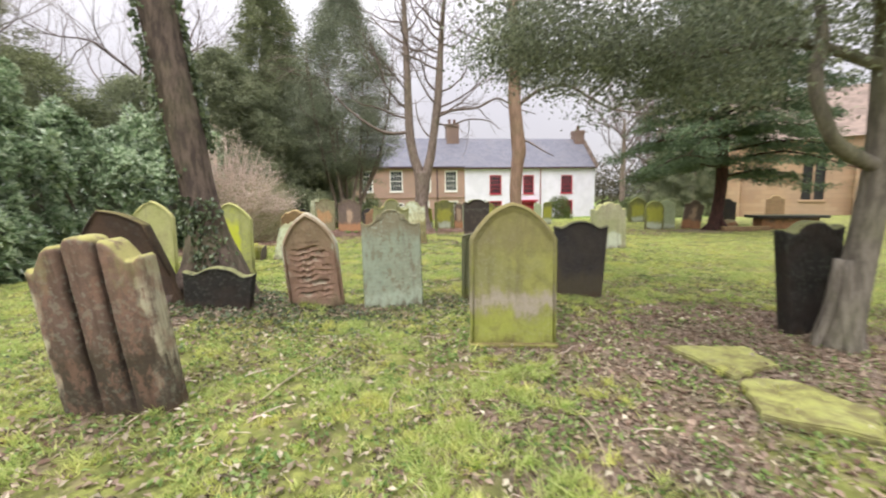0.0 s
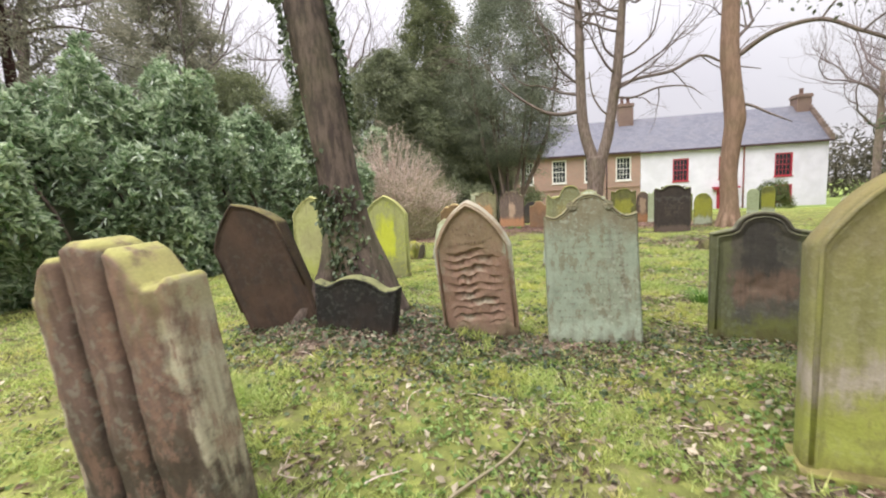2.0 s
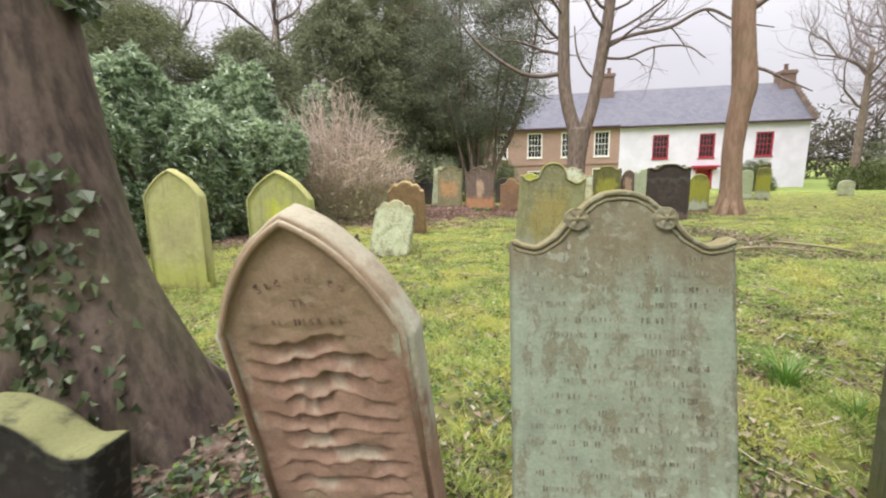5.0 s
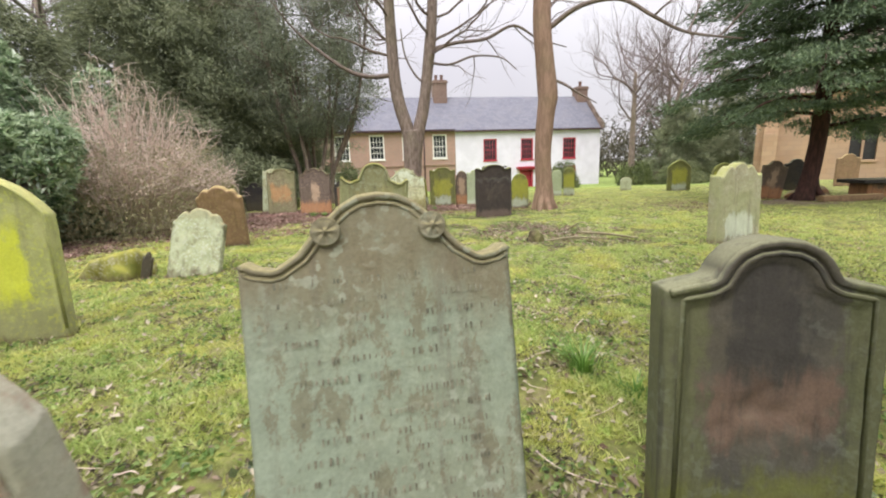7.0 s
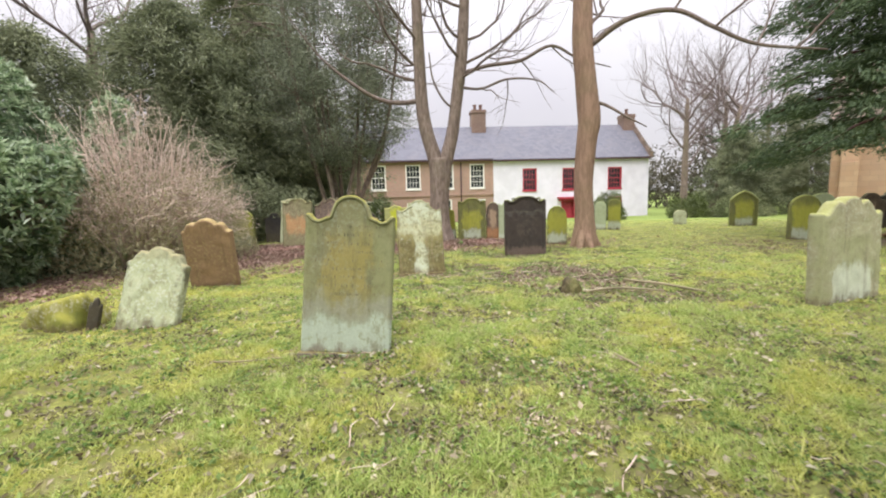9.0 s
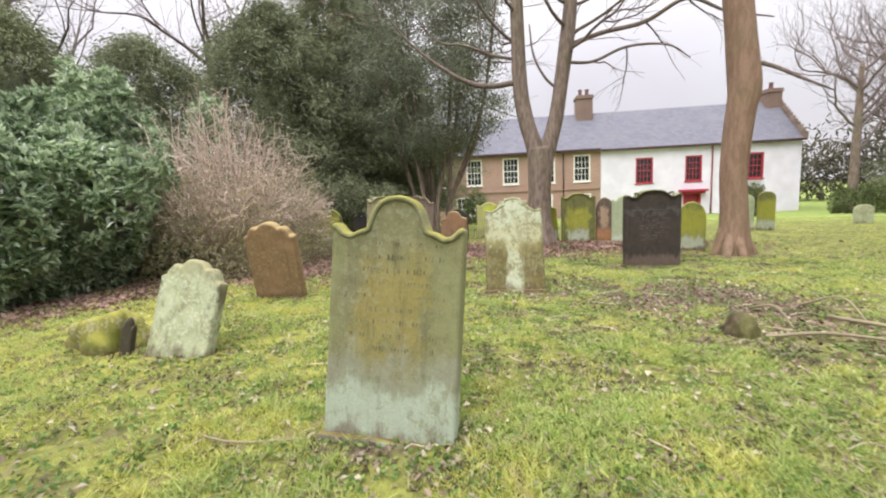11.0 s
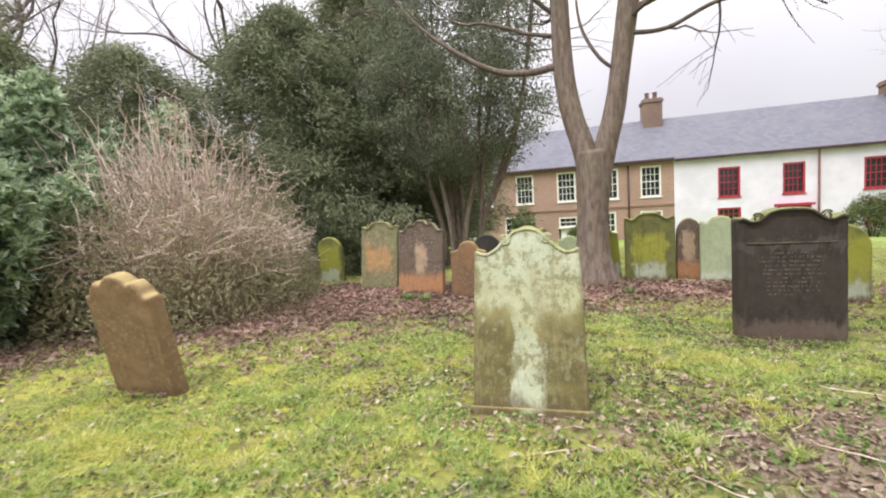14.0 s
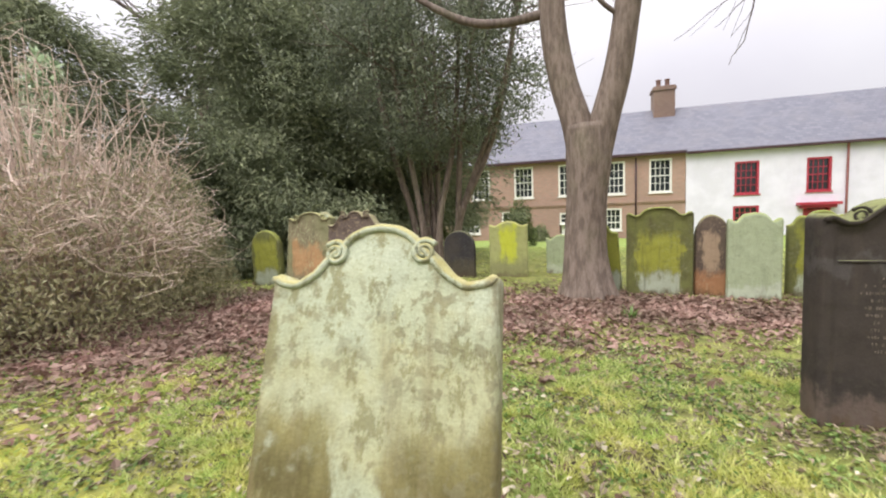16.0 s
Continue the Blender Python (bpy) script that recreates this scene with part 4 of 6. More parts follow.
headstone("low grey-green headstone beyond the forked tree", -1.95, 22.2, 4, 0.6, 0.85, 0.12, LOW, M_Q4, group=ROW)
headstone("dark headstone in the shade of the holly", -3.9, 21.2, 4, 0.7, 1.0, 0.12, ROUND, M_S8, group=ROW)
headstone("mossy headstone beside the red-brown trunk", 2.35, 18.5, -6, 0.55, 1.10, 0.13, ROUND, M_Q)
FAR = "headstones on the open lawn"
headstone("narrow moss-green headstone of a pair", 4.98, 23.2, -6, 0.42, 1.12, 0.12, pointed(0.42, 0.2), M_Q4, group=FAR)
headstone("narrow moss-green headstone of a pair", 5.48, 23.1, -6, 0.46, 1.2, 0.12, pointed(0.46, 0.2), M_Q, group=FAR)
headstone("small pale headstone on the open lawn", 8.7, 24.6, -8, 0.5, 0.62, 0.12, pointed(0.5, 0.2), M_PALE, group=FAR)
headstone("green pointed headstone on the open lawn", 10.4, 23.2, -10, 0.95, 1.36, 0.14, TOP_11, M_Q, border=0.08, recess=0.02, group=FAR)
s14 = headstone("tall lobed headstone, lichened, pale at the foot", 4.42, 11.45, 22, 1.10, 1.26, 0.16, LOBES, M_S14, back=2, rough=0.012, nu=60)
headstone("dark red headstone leaning near the cedar", 10.5, 18.3, -12, 0.72, 1.25, 0.14, SHOULDER, M_P2, lean=8)
headstone("black headstone near the church wall", 13.9, 21.2, -15, 0.8, 1.25, 0.14, SHOULDER, M_S8, group=FAR)
headstone("pale round headstone behind the tall lobed one", 9.5, 18.4, -8, 0.7, 1.25, 0.14, ROUND, M_Q4, group=FAR)
headstone("mossy round headstone behind the tall lobed one", 8.85, 18.1, -8, 0.75, 1.2, 0.14, ROUND, M_Q, group=FAR)
headstone("pale brown headstone near the church", 17.2, 22.4, -20, 0.8, 1.35, 0.14, SHOULDER, M_S13, group=FAR)


def rock(name, label, x, y, sx, sy, sz, material, seed, category="rock", cut=-0.3, top=9.0):
    bm = bmesh.new()
    bmesh.ops.create_icosphere(bm, subdivisions=4, radius=1)
    for v in bm.verts:
        n = noise.noise(v.co * 1.3 + Vector((seed, 0, 0))) * 0.35 + noise.noise(v.co * 3.6 + Vector((0, seed, 0))) * 0.13
        v.co *= 1 + n
        v.co.x, v.co.y, v.co.z = v.co.x * sx, v.co.y * sy, min(max(v.co.z, cut), top + 0.25 * v.co.x) * sz
    ob = part(name, bm, material, None, label, True)
    ob.location = (x, y, height(x, y))
    return tagged(ob, "", category)


rock("broken_stone", "low broken stone thick with yellow moss", -5.18, 10.85, 0.46, 0.26, 0.46, M_MOSS, 5, "gravestone", -0.3, 0.75)
headstone("thin slate-grey slab leaning on a mossy stone", -4.72, 10.72, 12, 0.13, 0.40, 0.07, LOW, M_S8, lean=14, nu=16, nv=16)
stump = rock("tree_stump", "small rotting tree stump with moss", 1.32, 12.35, 0.15, 0.15, 0.20, M_STUMP, 8, "stump")


def flat_slab(label, pts, seed):
    bm = bmesh.new()
    rng = random.Random(seed)
    ring = []
    for (ax, ay), (bx, by) in zip(pts, pts[1:] + pts[:1]):
        for k in range(7):
            t = k / 7
            ring.append((ax + (bx - ax) * t + rng.uniform(-0.012, 0.012), ay + (by - ay) * t + rng.uniform(-0.012, 0.012)))
    face = bm.faces.new([bm.verts.new((px, py, 0.045 + rng.uniform(-0.004, 0.004))) for px, py in ring])
    out = bmesh.ops.extrude_face_region(bm, geom=[face])
    for v in [g for g in out["geom"] if isinstance(g, bmesh.types.BMVert)]:
        v.co.z -= 0.12
    bmesh.ops.recalc_face_normals(bm, faces=bm.faces[:])
    bmesh.ops.bevel(bm, geom=[e for e in bm.edges if all(v.co.z > 0 for v in e.verts)], offset=0.012, segments=2, affect="EDGES")
    ob = part("ledger_slab", bm, M_SLAB, None, label)
    ob.location.z = height(2.5, 3.3)
    return tagged(ob, "", "grave slab", "pieces of a broken ledger")


flat_slab("flat algae-green ledger slab, broken, in leaf litter", [(2.15, 3.98), (2.88, 3.90), (2.86, 3.45), (2.62, 3.38), (2.33, 3.22)], 4)
flat_slab("flat algae-green ledger slab piece with ragged edge", [(2.32, 3.15), (2.5, 3.22), (2.74, 3.14), (2.9, 2.66), (2.62, 2.34), (2.12, 2.64)], 5)

# table tomb under the cedar
tomb = tagged(new("table_tomb"), "low table tomb with a wide dark stone top", "tomb")
tomb.location, tomb.rotation_euler.z = (14.0, 17.6, height(14.0, 17.6)), radians(-8)
part("tomb_top", bevelled(boxes((-1.3, 1.3, -0.55, 0.55, 0.44, 0.56)), 0.03), M_S8, tomb, "dark overhanging slab")
part("tomb_base", bevelled(boxes((-1.05, 1.05, -0.35, 0.35, -0.1, 0.44)), 0.02), M_P2, tomb)
kerb = tagged(new("grave_kerb"), "low stone kerb of a grave under the cedar", "grave kerb")
kerb.location = (11.9, 16.9, height(11.9, 16.9))
part("kerb_stone", bevelled(boxes((-0.9, 0.9, -0.12, 0.12, -0.1, 0.17)), 0.02), M_S13, kerb)
rock("fallen_stone", "rounded fallen stone under the cedar", 11.9, 18.3, 0.7, 0.4, 0.4, M_P2, 12, "gravestone")


# ---- houses ----
def wall_cells(u0, u1, z0, z1, holes, y0, y1):
    """Boxes that fill a wall round its openings."""
    us = sorted({u0, u1, *[h[0] for h in holes], *[h[1] for h in holes]})
    zs = sorted({z0, z1, *[h[2] for h in holes], *[h[3] for h in holes]})
    bm = bmesh.new()
    for a, b in zip(us, us[1:]):
        for c, d in zip(zs, zs[1:]):
            mu, mz = (a + b) / 2, (c + d) / 2
            if not any(h[0] < mu < h[1] and h[2] < mz < h[3] for h in holes):
                box(bm, a, b, y0, y1, c, d)
    bmesh.ops.remove_doubles(bm, verts=bm.verts[:], dist=1e-4)
    return bm


def sash(house, u0, u1, z0, z1, cols, rows, paint, sill, deep=0.12):
    """A sash window in its opening: casing, sill, glass, glazing bars and meeting rail."""
    f = 0.11
    win = part("window", boxes((u0, u0 + f, deep - 0.1, deep + 0.06, z0, z1), (u1 - f, u1, deep - 0.1, deep + 0.06, z0, z1), (u0 + f, u1 - f, deep - 0.1, deep + 0.06, z1 - f, z1),
                               (u0 + f, u1 - f, deep - 0.1, deep + 0.06, z0, z0 + f)), paint, house, "painted sash window")
    part("sill", bevelled(boxes((u0 - 0.06, u1 + 0.06, -0.07, deep, z0 - 0.07, z0)), 0.01), sill, win)
    part("pane", boxes((u0 + f, u1 - f, deep + 0.03, deep + 0.045, z0 + f, z1 - f)), M_GLASS, win, "dark reflecting glass")
    for i in range(1, cols):
        u = u0 + f + (u1 - u0 - 2 * f) * i / cols
        part("glazing_bar", boxes((u - 0.017, u + 0.017, deep, deep + 0.028, z0 + f, z1 - f)), paint, win)
    for i in range(1, rows):
        z = z0 + f + (z1 - z0 - 2 * f) * i / rows
        q = 0.03 if i == rows // 2 else 0.017
        part("glazing_bar", boxes((u0 + f, u1 - f, deep - 0.004, deep + 0.024, z - q, z + q)), paint, win)
    return win


def roof(house, u0, u1, eaves, ridge, depth, material, over=0.25):
    bm = bmesh.new()
    t = 0.14
    run = depth / 2
    slope = (ridge - eaves) / run
    for sgn in (0, 1):
        ya, yb = (-over, run) if sgn == 0 else (depth + over, run)
        za = eaves - over * slope
        vs = [bm.verts.new(p) for p in ((u0, ya, za), (u1, ya, za), (u1, yb, ridge), (u0, yb, ridge), (u0, ya, za + t), (u1, ya, za + t), (u1, yb, ridge + t), (u0, yb, ridge + t))]
        for f in ((0, 3, 2, 1), (4, 5, 6, 7), (0, 1, 5, 4), (1, 2, 6, 5), (2, 3, 7, 6), (3, 0, 4, 7)):
            bm.faces.new([vs[i] for i in f])
    bmesh.ops.recalc_face_normals(bm, faces=bm.faces[:])
    return part("roof", bm, material, house, "blue-grey slates")


def shell(house, u0, u1, z1, depth, ridge, holes, material, z0=-0.4):
    part("front_wall", wall_cells(u0, u1, z0, z1, holes, 0.0, 0.3), material, house)
    part("rear_wall", boxes((u0, u1, depth - 0.3, depth, z0, z1)), material, house)
    for a in (u0, u1 - 0.3):
        bm = boxes((a, a + 0.3, 0.3, depth - 0.3, z0, z1))
        tri = [[bm.verts.new((q, yy, zz)) for yy, zz in ((0.02, z1), (depth - 0.02, z1), (depth / 2, ridge))] for q in (a, a + 0.3)]
        bm.faces.new(tri[0][::-1])
        bm.faces.new(tri[1])
        for i in range(3):
            bm.faces.new((tri[0][i], tri[0][(i + 1) % 3], tri[1][(i + 1) % 3], tri[1][i]))
        bmesh.ops.recalc_face_normals(bm, faces=bm.faces[:])
        part("gable_wall", bm, material, house)


def chimney(house, u0, u1, y0, y1, z0, z1, pots):
    stack = part("chimney", bevelled(boxes((u0, u1, y0, y1, z0, z1 - 0.28), (u0 - 0.07, u1 + 0.07, y0 - 0.07, y1 + 0.07, z1 - 0.28, z1 - 0.1), (u0 - 0.02, u1 + 0.02, y0 - 0.02, y1 + 0.02, z1 - 0.1, z1)), 0.012), M_BRICK_RED, house, "brick chimney stack")
    for i in range(pots):
        u = u0 + (u1 - u0) * (i + 0.7) / (pots + 0.4)
        verts, faces = [], []
        tube(verts, faces, [(u, (y0 + y1) / 2, z1 - 0.02), (u, (y0 + y1) / 2, z1 + 0.1), (u, (y0 + y1) / 2, z1 + 0.42), (u, (y0 + y1) / 2, z1 + 0.46), (u, (y0 + y1) / 2, z1 + 0.52)], [0.17, 0.15, 0.13, 0.17, 0.17], 12)
        mesh_object("chimney_pot", verts, faces, M_CLAY, stack, "", True)


HOUSE = pose(1.8, 42.2, -0.72, 0, 0, 8.53)
white = tagged(new("cottage"), "white limewashed two-storey cottage with crimson windows", "house")
white.matrix_world = HOUSE
W_EAVES, W_RIDGE, W_DEEP = 5.17, 8.15, 6.4
upper = [(2.5, 3.72, 2.42, 4.3), (5.95, 7.1, 2.42, 4.28), (9.95, 11.2, 2.42, 4.26)]
lower = [(2.45, 3.75, 0.35, 1.75), (10.0, 11.25, 0.35, 1.75)]
door_hole = (5.85, 7.05, -0.4, 1.62)
shell(white, 0.0, 13.6, W_EAVES, W_DEEP, W_RIDGE, upper + lower + [door_hole], M_WHITE)
for h in upper:
    sash(white, *h, 4, 4, M_RED, M_RED)
for h in lower:
    sash(white, *h, 4, 4, M_RED, M_RED)
roof(white, 0.0, 13.75, W_EAVES, W_RIDGE, W_DEEP, M_SLATE)
part("gutter", bevelled(boxes((0.0, 13.7, -0.33, -0.2, W_EAVES - 0.26, W_EAVES - 0.12)), 0.02), M_GUTTER, white, "dark painted gutter")
for a, b in ((13.5, 13.78),):
    bm = bmesh.new()
    n = 12
    for i in range(n):
        y0, y1 = -0.3 + (W_DEEP / 2 + 0.3) * i / n, -0.3 + (W_DEEP / 2 + 0.3) * (i + 1) / n
        z0 = W_EAVES - 0.1 + (W_RIDGE - W_EAVES + 0.2) * i / n
        box(bm, a, b, y0, y1, z0 - 0.1, z0 + 0.45)
    part("gable_coping", bm, M_CHURCH_ROOF, white, "stepped stone gable coping")
door = part("door", bevelled(boxes((door_hole[0] + 0.14, door_hole[1] - 0.14, 0.14, 0.2, -0.4, 1.45)), 0.01), M_RED, white, "crimson panelled door")
for a, b in ((0.24, 0.55), (0.65, 0.96)):
    for c, d in ((-0.1, 0.45), (0.55, 1.25)):
        part("door_panel", bevelled(boxes((door_hole[0] + a, door_hole[0] + b, 0.12, 0.145, c, d)), 0.01), M_RED, door)
part("door_case", boxes((door_hole[0], door_hole[0] + 0.14, -0.1, 0.12, -0.4, 1.62), (door_hole[1] - 0.14, door_hole[1], -0.1, 0.12, -0.4, 1.62)), M_RED, white)
part("door_canopy", bevelled(boxes((door_hole[0] - 0.35, door_hole[1] + 0.35, -0.5, 0.0, 1.66, 1.82), (door_hole[0] - 0.2, door_hole[1] + 0.2, -0.35, 0.0, 1.5, 1.66)), 0.02), M_RED, white, "flat crimson canopy")
verts, faces = [], []
tube(verts, faces, [(7.75, -0.08, 0.0), (7.75, -0.08, 2.5), (7.75, -0.08, 4.85), (7.75, -0.2, 5.0)], [0.055] * 4, 10)
mesh_object("downpipe", verts, faces, M_PIPE, white, "reddish downpipe")
chimney(white, 12.55, 13.6, 2.5, 3.6, W_RIDGE - 0.9, W_RIDGE + 0.95, 1)

brick = tagged(new("brick_house"), "long weathered brick house with white sash windows", "house")
brick.matrix_world = HOUSE
B_EAVES, B_RIDGE = 5.27, 8.15
bup = [(-2.0, -0.75, 2.75, 4.78), (-4.6, -3.35, 2.75, 4.78), (-7.35, -6.1, 2.78, 4.82), (-10.2, -8.95, 2.78, 4.82), (-13.1, -11.85, 2.78, 4.82)]
blow = [(-2.05, -0.7, 0.5, 1.85), (-4.75, -3.55, 0.5, 1.9), (-11.1, -9.55, 0.45, 1.92), (-14.1, -12.6, 0.45, 1.92)]
bdoor = (-7.3, -6.05, -0.4, 1.72)
shell(brick, -17.5, -0.02, B_EAVES, W_DEEP, B_RIDGE, bup + blow + [bdoor], M_BRICK)
for h in bup:
    sash(brick, *h, 4, 4, M_JOINERY, M_JOINERY)
for h in blow:
    sash(brick, *h, 4, 3, M_JOINERY, M_JOINERY)
bd = part("door", bevelled(boxes((bdoor[0] + 0.1, bdoor[1] - 0.1, 0.14, 0.2, -0.4, 1.0)), 0.01), M_JOINERY, brick, "white panelled door")
part("door_panel", bevelled(boxes((bdoor[0] + 0.25, bdoor[1] - 0.25, 0.12, 0.145, 0.1, 0.85)), 0.01), M_JOINERY, bd)
sash(brick, bdoor[0], bdoor[1], 1.0, 1.72, 3, 2, M_JOINERY, M_JOINERY)
part("string_course", bevelled(boxes((-17.5, -0.03, -0.06, 0.0, 2.12, 2.2), (-17.5, -0.03, -0.09, 0.0, 2.2, 2.32)), 0.01), M_BRICK, brick, "projecting brick band")
roof(brick, -17.6, -0.01, B_EAVES, B_RIDGE, W_DEEP, M_SLATE)
part("gutter", bevelled(boxes((-17.5, -0.05, -0.33, -0.2, B_EAVES - 0.28, B_EAVES - 0.13)), 0.02), M_GUTTER, brick, "dark painted gutter")
chimney(brick, -1.35, -0.1, 2.5, 3.7, B_RIDGE - 0.9, B_RIDGE + 1.5, 2)
verts, faces = [], []
tube(verts, faces, [(-2.75, -0.08, 0.0), (-2.75, -0.08, 4.9)], [0.05, 0.05], 10)
mesh_object("downpipe", verts, faces, M_GUTTER, brick, "dark downpipe")


# ---- church ----
church = tagged(new("church"), "tan stone church wall with buttresses and brown roof", "church")
church.matrix_world = pose(22.6, 31.5, -0.5, 0, 0, -38)
part("nave_wall", wall_cells(-2.0, 24.0, -0.5, 5.6, [(2.6, 3.8, 1.4, 4.0), (7.6, 8.8, 1.4, 4.0), (12.6, 13.8, 1.4, 4.0)], 0, 0.7), M_CHURCH, church)
part("west_wall", boxes((-2.0, -1.3, 0.7, 9.0, -0.5, 5.6)), M_CHURCH, church)
part("east_wall", boxes((23.3, 24.0, 0.7, 9.0, -0.5, 5.6)), M_CHURCH, church)
part("rear_wall", boxes((-2.0, 24.0, 9.0, 9.7, -0.5, 5.6)), M_CHURCH, church)
for u in (2.6, 7.6, 12.6):
    win = part("window", boxes((u, u + 1.2, 0.3, 0.36, 1.4, 4.0)), M_LEAD, church, "dark leaded window")
    part("mullion", bevelled(boxes((u + 0.54, u + 0.66, 0.12, 0.3, 1.4, 4.0)), 0.02), M_CHURCH, win)
    part("sill", bevelled(boxes((u - 0.1, u + 1.3, -0.1, 0.3, 1.25, 1.4)), 0.02), M_CHURCH, win)
for u in (-1.6, 5.2, 10.2, 15.2):
    part("buttress", bevelled(boxes((u, u + 0.75, -0.9, 0.0, -0.5, 3.2), (u + 0.003, u + 0.747, -0.5, 0.0, 3.2, 4.6)), 0.03), M_CHURCH, church, "stepped stone buttress")
bm = bmesh.new()
vs = [bm.verts.new(p) for p in ((-2.2, -0.3, 5.5), (24.2, -0.3, 5.5), (24.2, 4.85, 9.6), (-2.2, 4.85, 9.6), (-2.2, 10.0, 5.5), (24.2, 10.0, 5.5))]
for f in ((0, 1, 2, 3), (3, 2, 5, 4), (0, 3, 4), (1, 5, 2), (0, 4, 5, 1)):
    bm.faces.new([vs[i] for i in f])
bmesh.ops.recalc_face_normals(bm, faces=bm.faces[:])
part("roof", bm, M_CHURCH_ROOF, church, "brown stone-slated roof")


# ---- trees and shrubs ----
def leaves(name, centres, normals_up, length, width, material, parent, seed, label="", droop=0.3, kind="", along=None):
    """Many small bent leaves, each a folded pair of triangles, one mesh."""
    rng = np.random.default_rng(seed)
    n = len(centres)
    d = rng.normal(size=(n, 3)) if along is None else along + rng.normal(size=(n, 3)) * 0.45
    d[:, 2] -= droop
    d /= np.linalg.norm(d, axis=1)[:, None]
    up = rng.normal(size=(n, 3)) * 0.7 + np.array([0, 0, normals_up])
    side = np.cross(d, up)
    side /= np.linalg.norm(side, axis=1)[:, None] + 1e-9
    nor = np.cross(side, d)
    size = rng.uniform(0.6, 1.25, n)[:, None]
    L, W = length * size, width * size
    base = centres - d * L * 0.5
    tip = centres + d * L * 0.5 - nor * L * 0.12
    a = centres - side * W * 0.5 + nor * W * 0.18
    b = centres + side * W * 0.5 + nor * W * 0.18
    verts = np.stack([base, a, tip, b], 1).reshape(-1, 3)
    i = np.arange(n)[:, None] * 4
    faces = np.concatenate([i + [[0, 1, 2]], i + [[0, 2, 3]]], 0)
    return mesh_object(name, verts, faces, material, parent, label, False, kind)


def grow(verts, faces, start, way, length, radius, depth, rng, spread=0.55, lift=0.12, sides=6, thin=0.62, tips=None, kids=(2, 3), curl=0.16):
    """A branch that bends, tapers and divides."""
    p, d = Vector(start), Vector(way).normalized()
    steps = 5 if depth > 1 else 3
    pts, rad = [p.copy()], [radius]
    for i in range(steps):
        d = (d + Vector((rng.gauss(0, curl), rng.gauss(0, curl), rng.gauss(0, curl) + lift * 0.5))).normalized()
        p = p + d * (length / steps)
        pts.append(p.copy())
        rad.append(radius * (1 - (1 - thin) * (i + 1) / steps))
    tube(verts, faces, pts, rad, max(3, sides if depth > 2 else 4 if depth > 1 else 3), cap=False)
    if depth <= 0:
        if tips is not None:
            tips.append((p.x, p.y, p.z))
        return
    for k in range(rng.randint(*kids)):
        at = pts[rng.randint(max(1, steps - 2), steps)] if k else pts[-1]
        q = Vector((rng.gauss(0, 1), rng.gauss(0, 1), rng.gauss(0, 0.7))).normalized()
        nd = (d + q * spread * (0.6 if k == 0 else 1.3)).normalized()
        nd.z += lift
        grow(verts, faces, at, nd, length * rng.uniform(0.62, 0.82), rad[-1] * (0.92 if k == 0 else 0.66), depth - 1, rng, spread, lift, sides, thin, tips, kids, curl)
    if depth > 1:
        for k in range(2):
            at = pts[rng.randint(1, steps - 1)]
            q = Vector((rng.gauss(0, 1), rng.gauss(0, 1), rng.gauss(0, 0.5))).normalized()
            grow(verts, faces, at, (d * 0.5 + q).normalized(), length * 0.5, radius * 0.3, depth - 2, rng, spread, lift, 4, thin, tips, kids, curl)


def tree_root(name, label, x, y, category="tree", group=""):
    ob = tagged(new(name), label, category, group)
    ob.location = (x, y, height(x, y))
    return ob


def smooth_path(pts, n):
    """Points on a smooth line through pts, with radii as the fourth number."""
    res = []
    P = [np.array(p, float) for p in pts]
    P = [2 * P[0] - P[1]] + P + [2 * P[-1] - P[-2]]
    for i in range(1, len(P) - 2):
        for k in range(n):
            t = k / n
            a, b, c, d = P[i - 1], P[i], P[i + 1], P[i + 2]
            res.append(0.5 * (2 * b + (c - a) * t + (2 * a - 5 * b + 4 * c - d) * t * t + (3 * b - a - 3 * c + d) * t ** 3))
    res.append(P[-2])
    return [tuple(r[:3]) for r in res], [float(r[3]) for r in res]


def limb(verts, faces, pts, sides=10, wobble=0.05, n=6):
    a, b = smooth_path(pts, n)
    tube(verts, faces, a, b, sides, wobble)


def flare(verts, faces, r, spread, count, seed, low=-0.25):
    """Root buttresses round a trunk's foot."""
    rng = random.Random(seed)
    for k in range(count):
        a = 2 * math.pi * k / count + rng.uniform(-0.3, 0.3)
        c, s = math.cos(a), math.sin(a)
        q = spread * rng.uniform(0.8, 1.2)
        limb(verts, faces, [(c * r * 0.35, s * r * 0.35, 0.85, r * 0.45), (c * r * 0.75, s * r * 0.75, 0.38, r * 0.5), (c * q * 0.75, s * q * 0.75, 0.08, r * 0.38), (c * q * 1.2, s * q * 1.2, low, r * 0.2)], 8, 0.08, 4)


def bare_branches(verts, faces, starts, seed, depth=4):
    rng = random.Random(seed)
    for s, way, length, r in starts:
        grow(verts, faces, s, way, length, r, depth, rng)


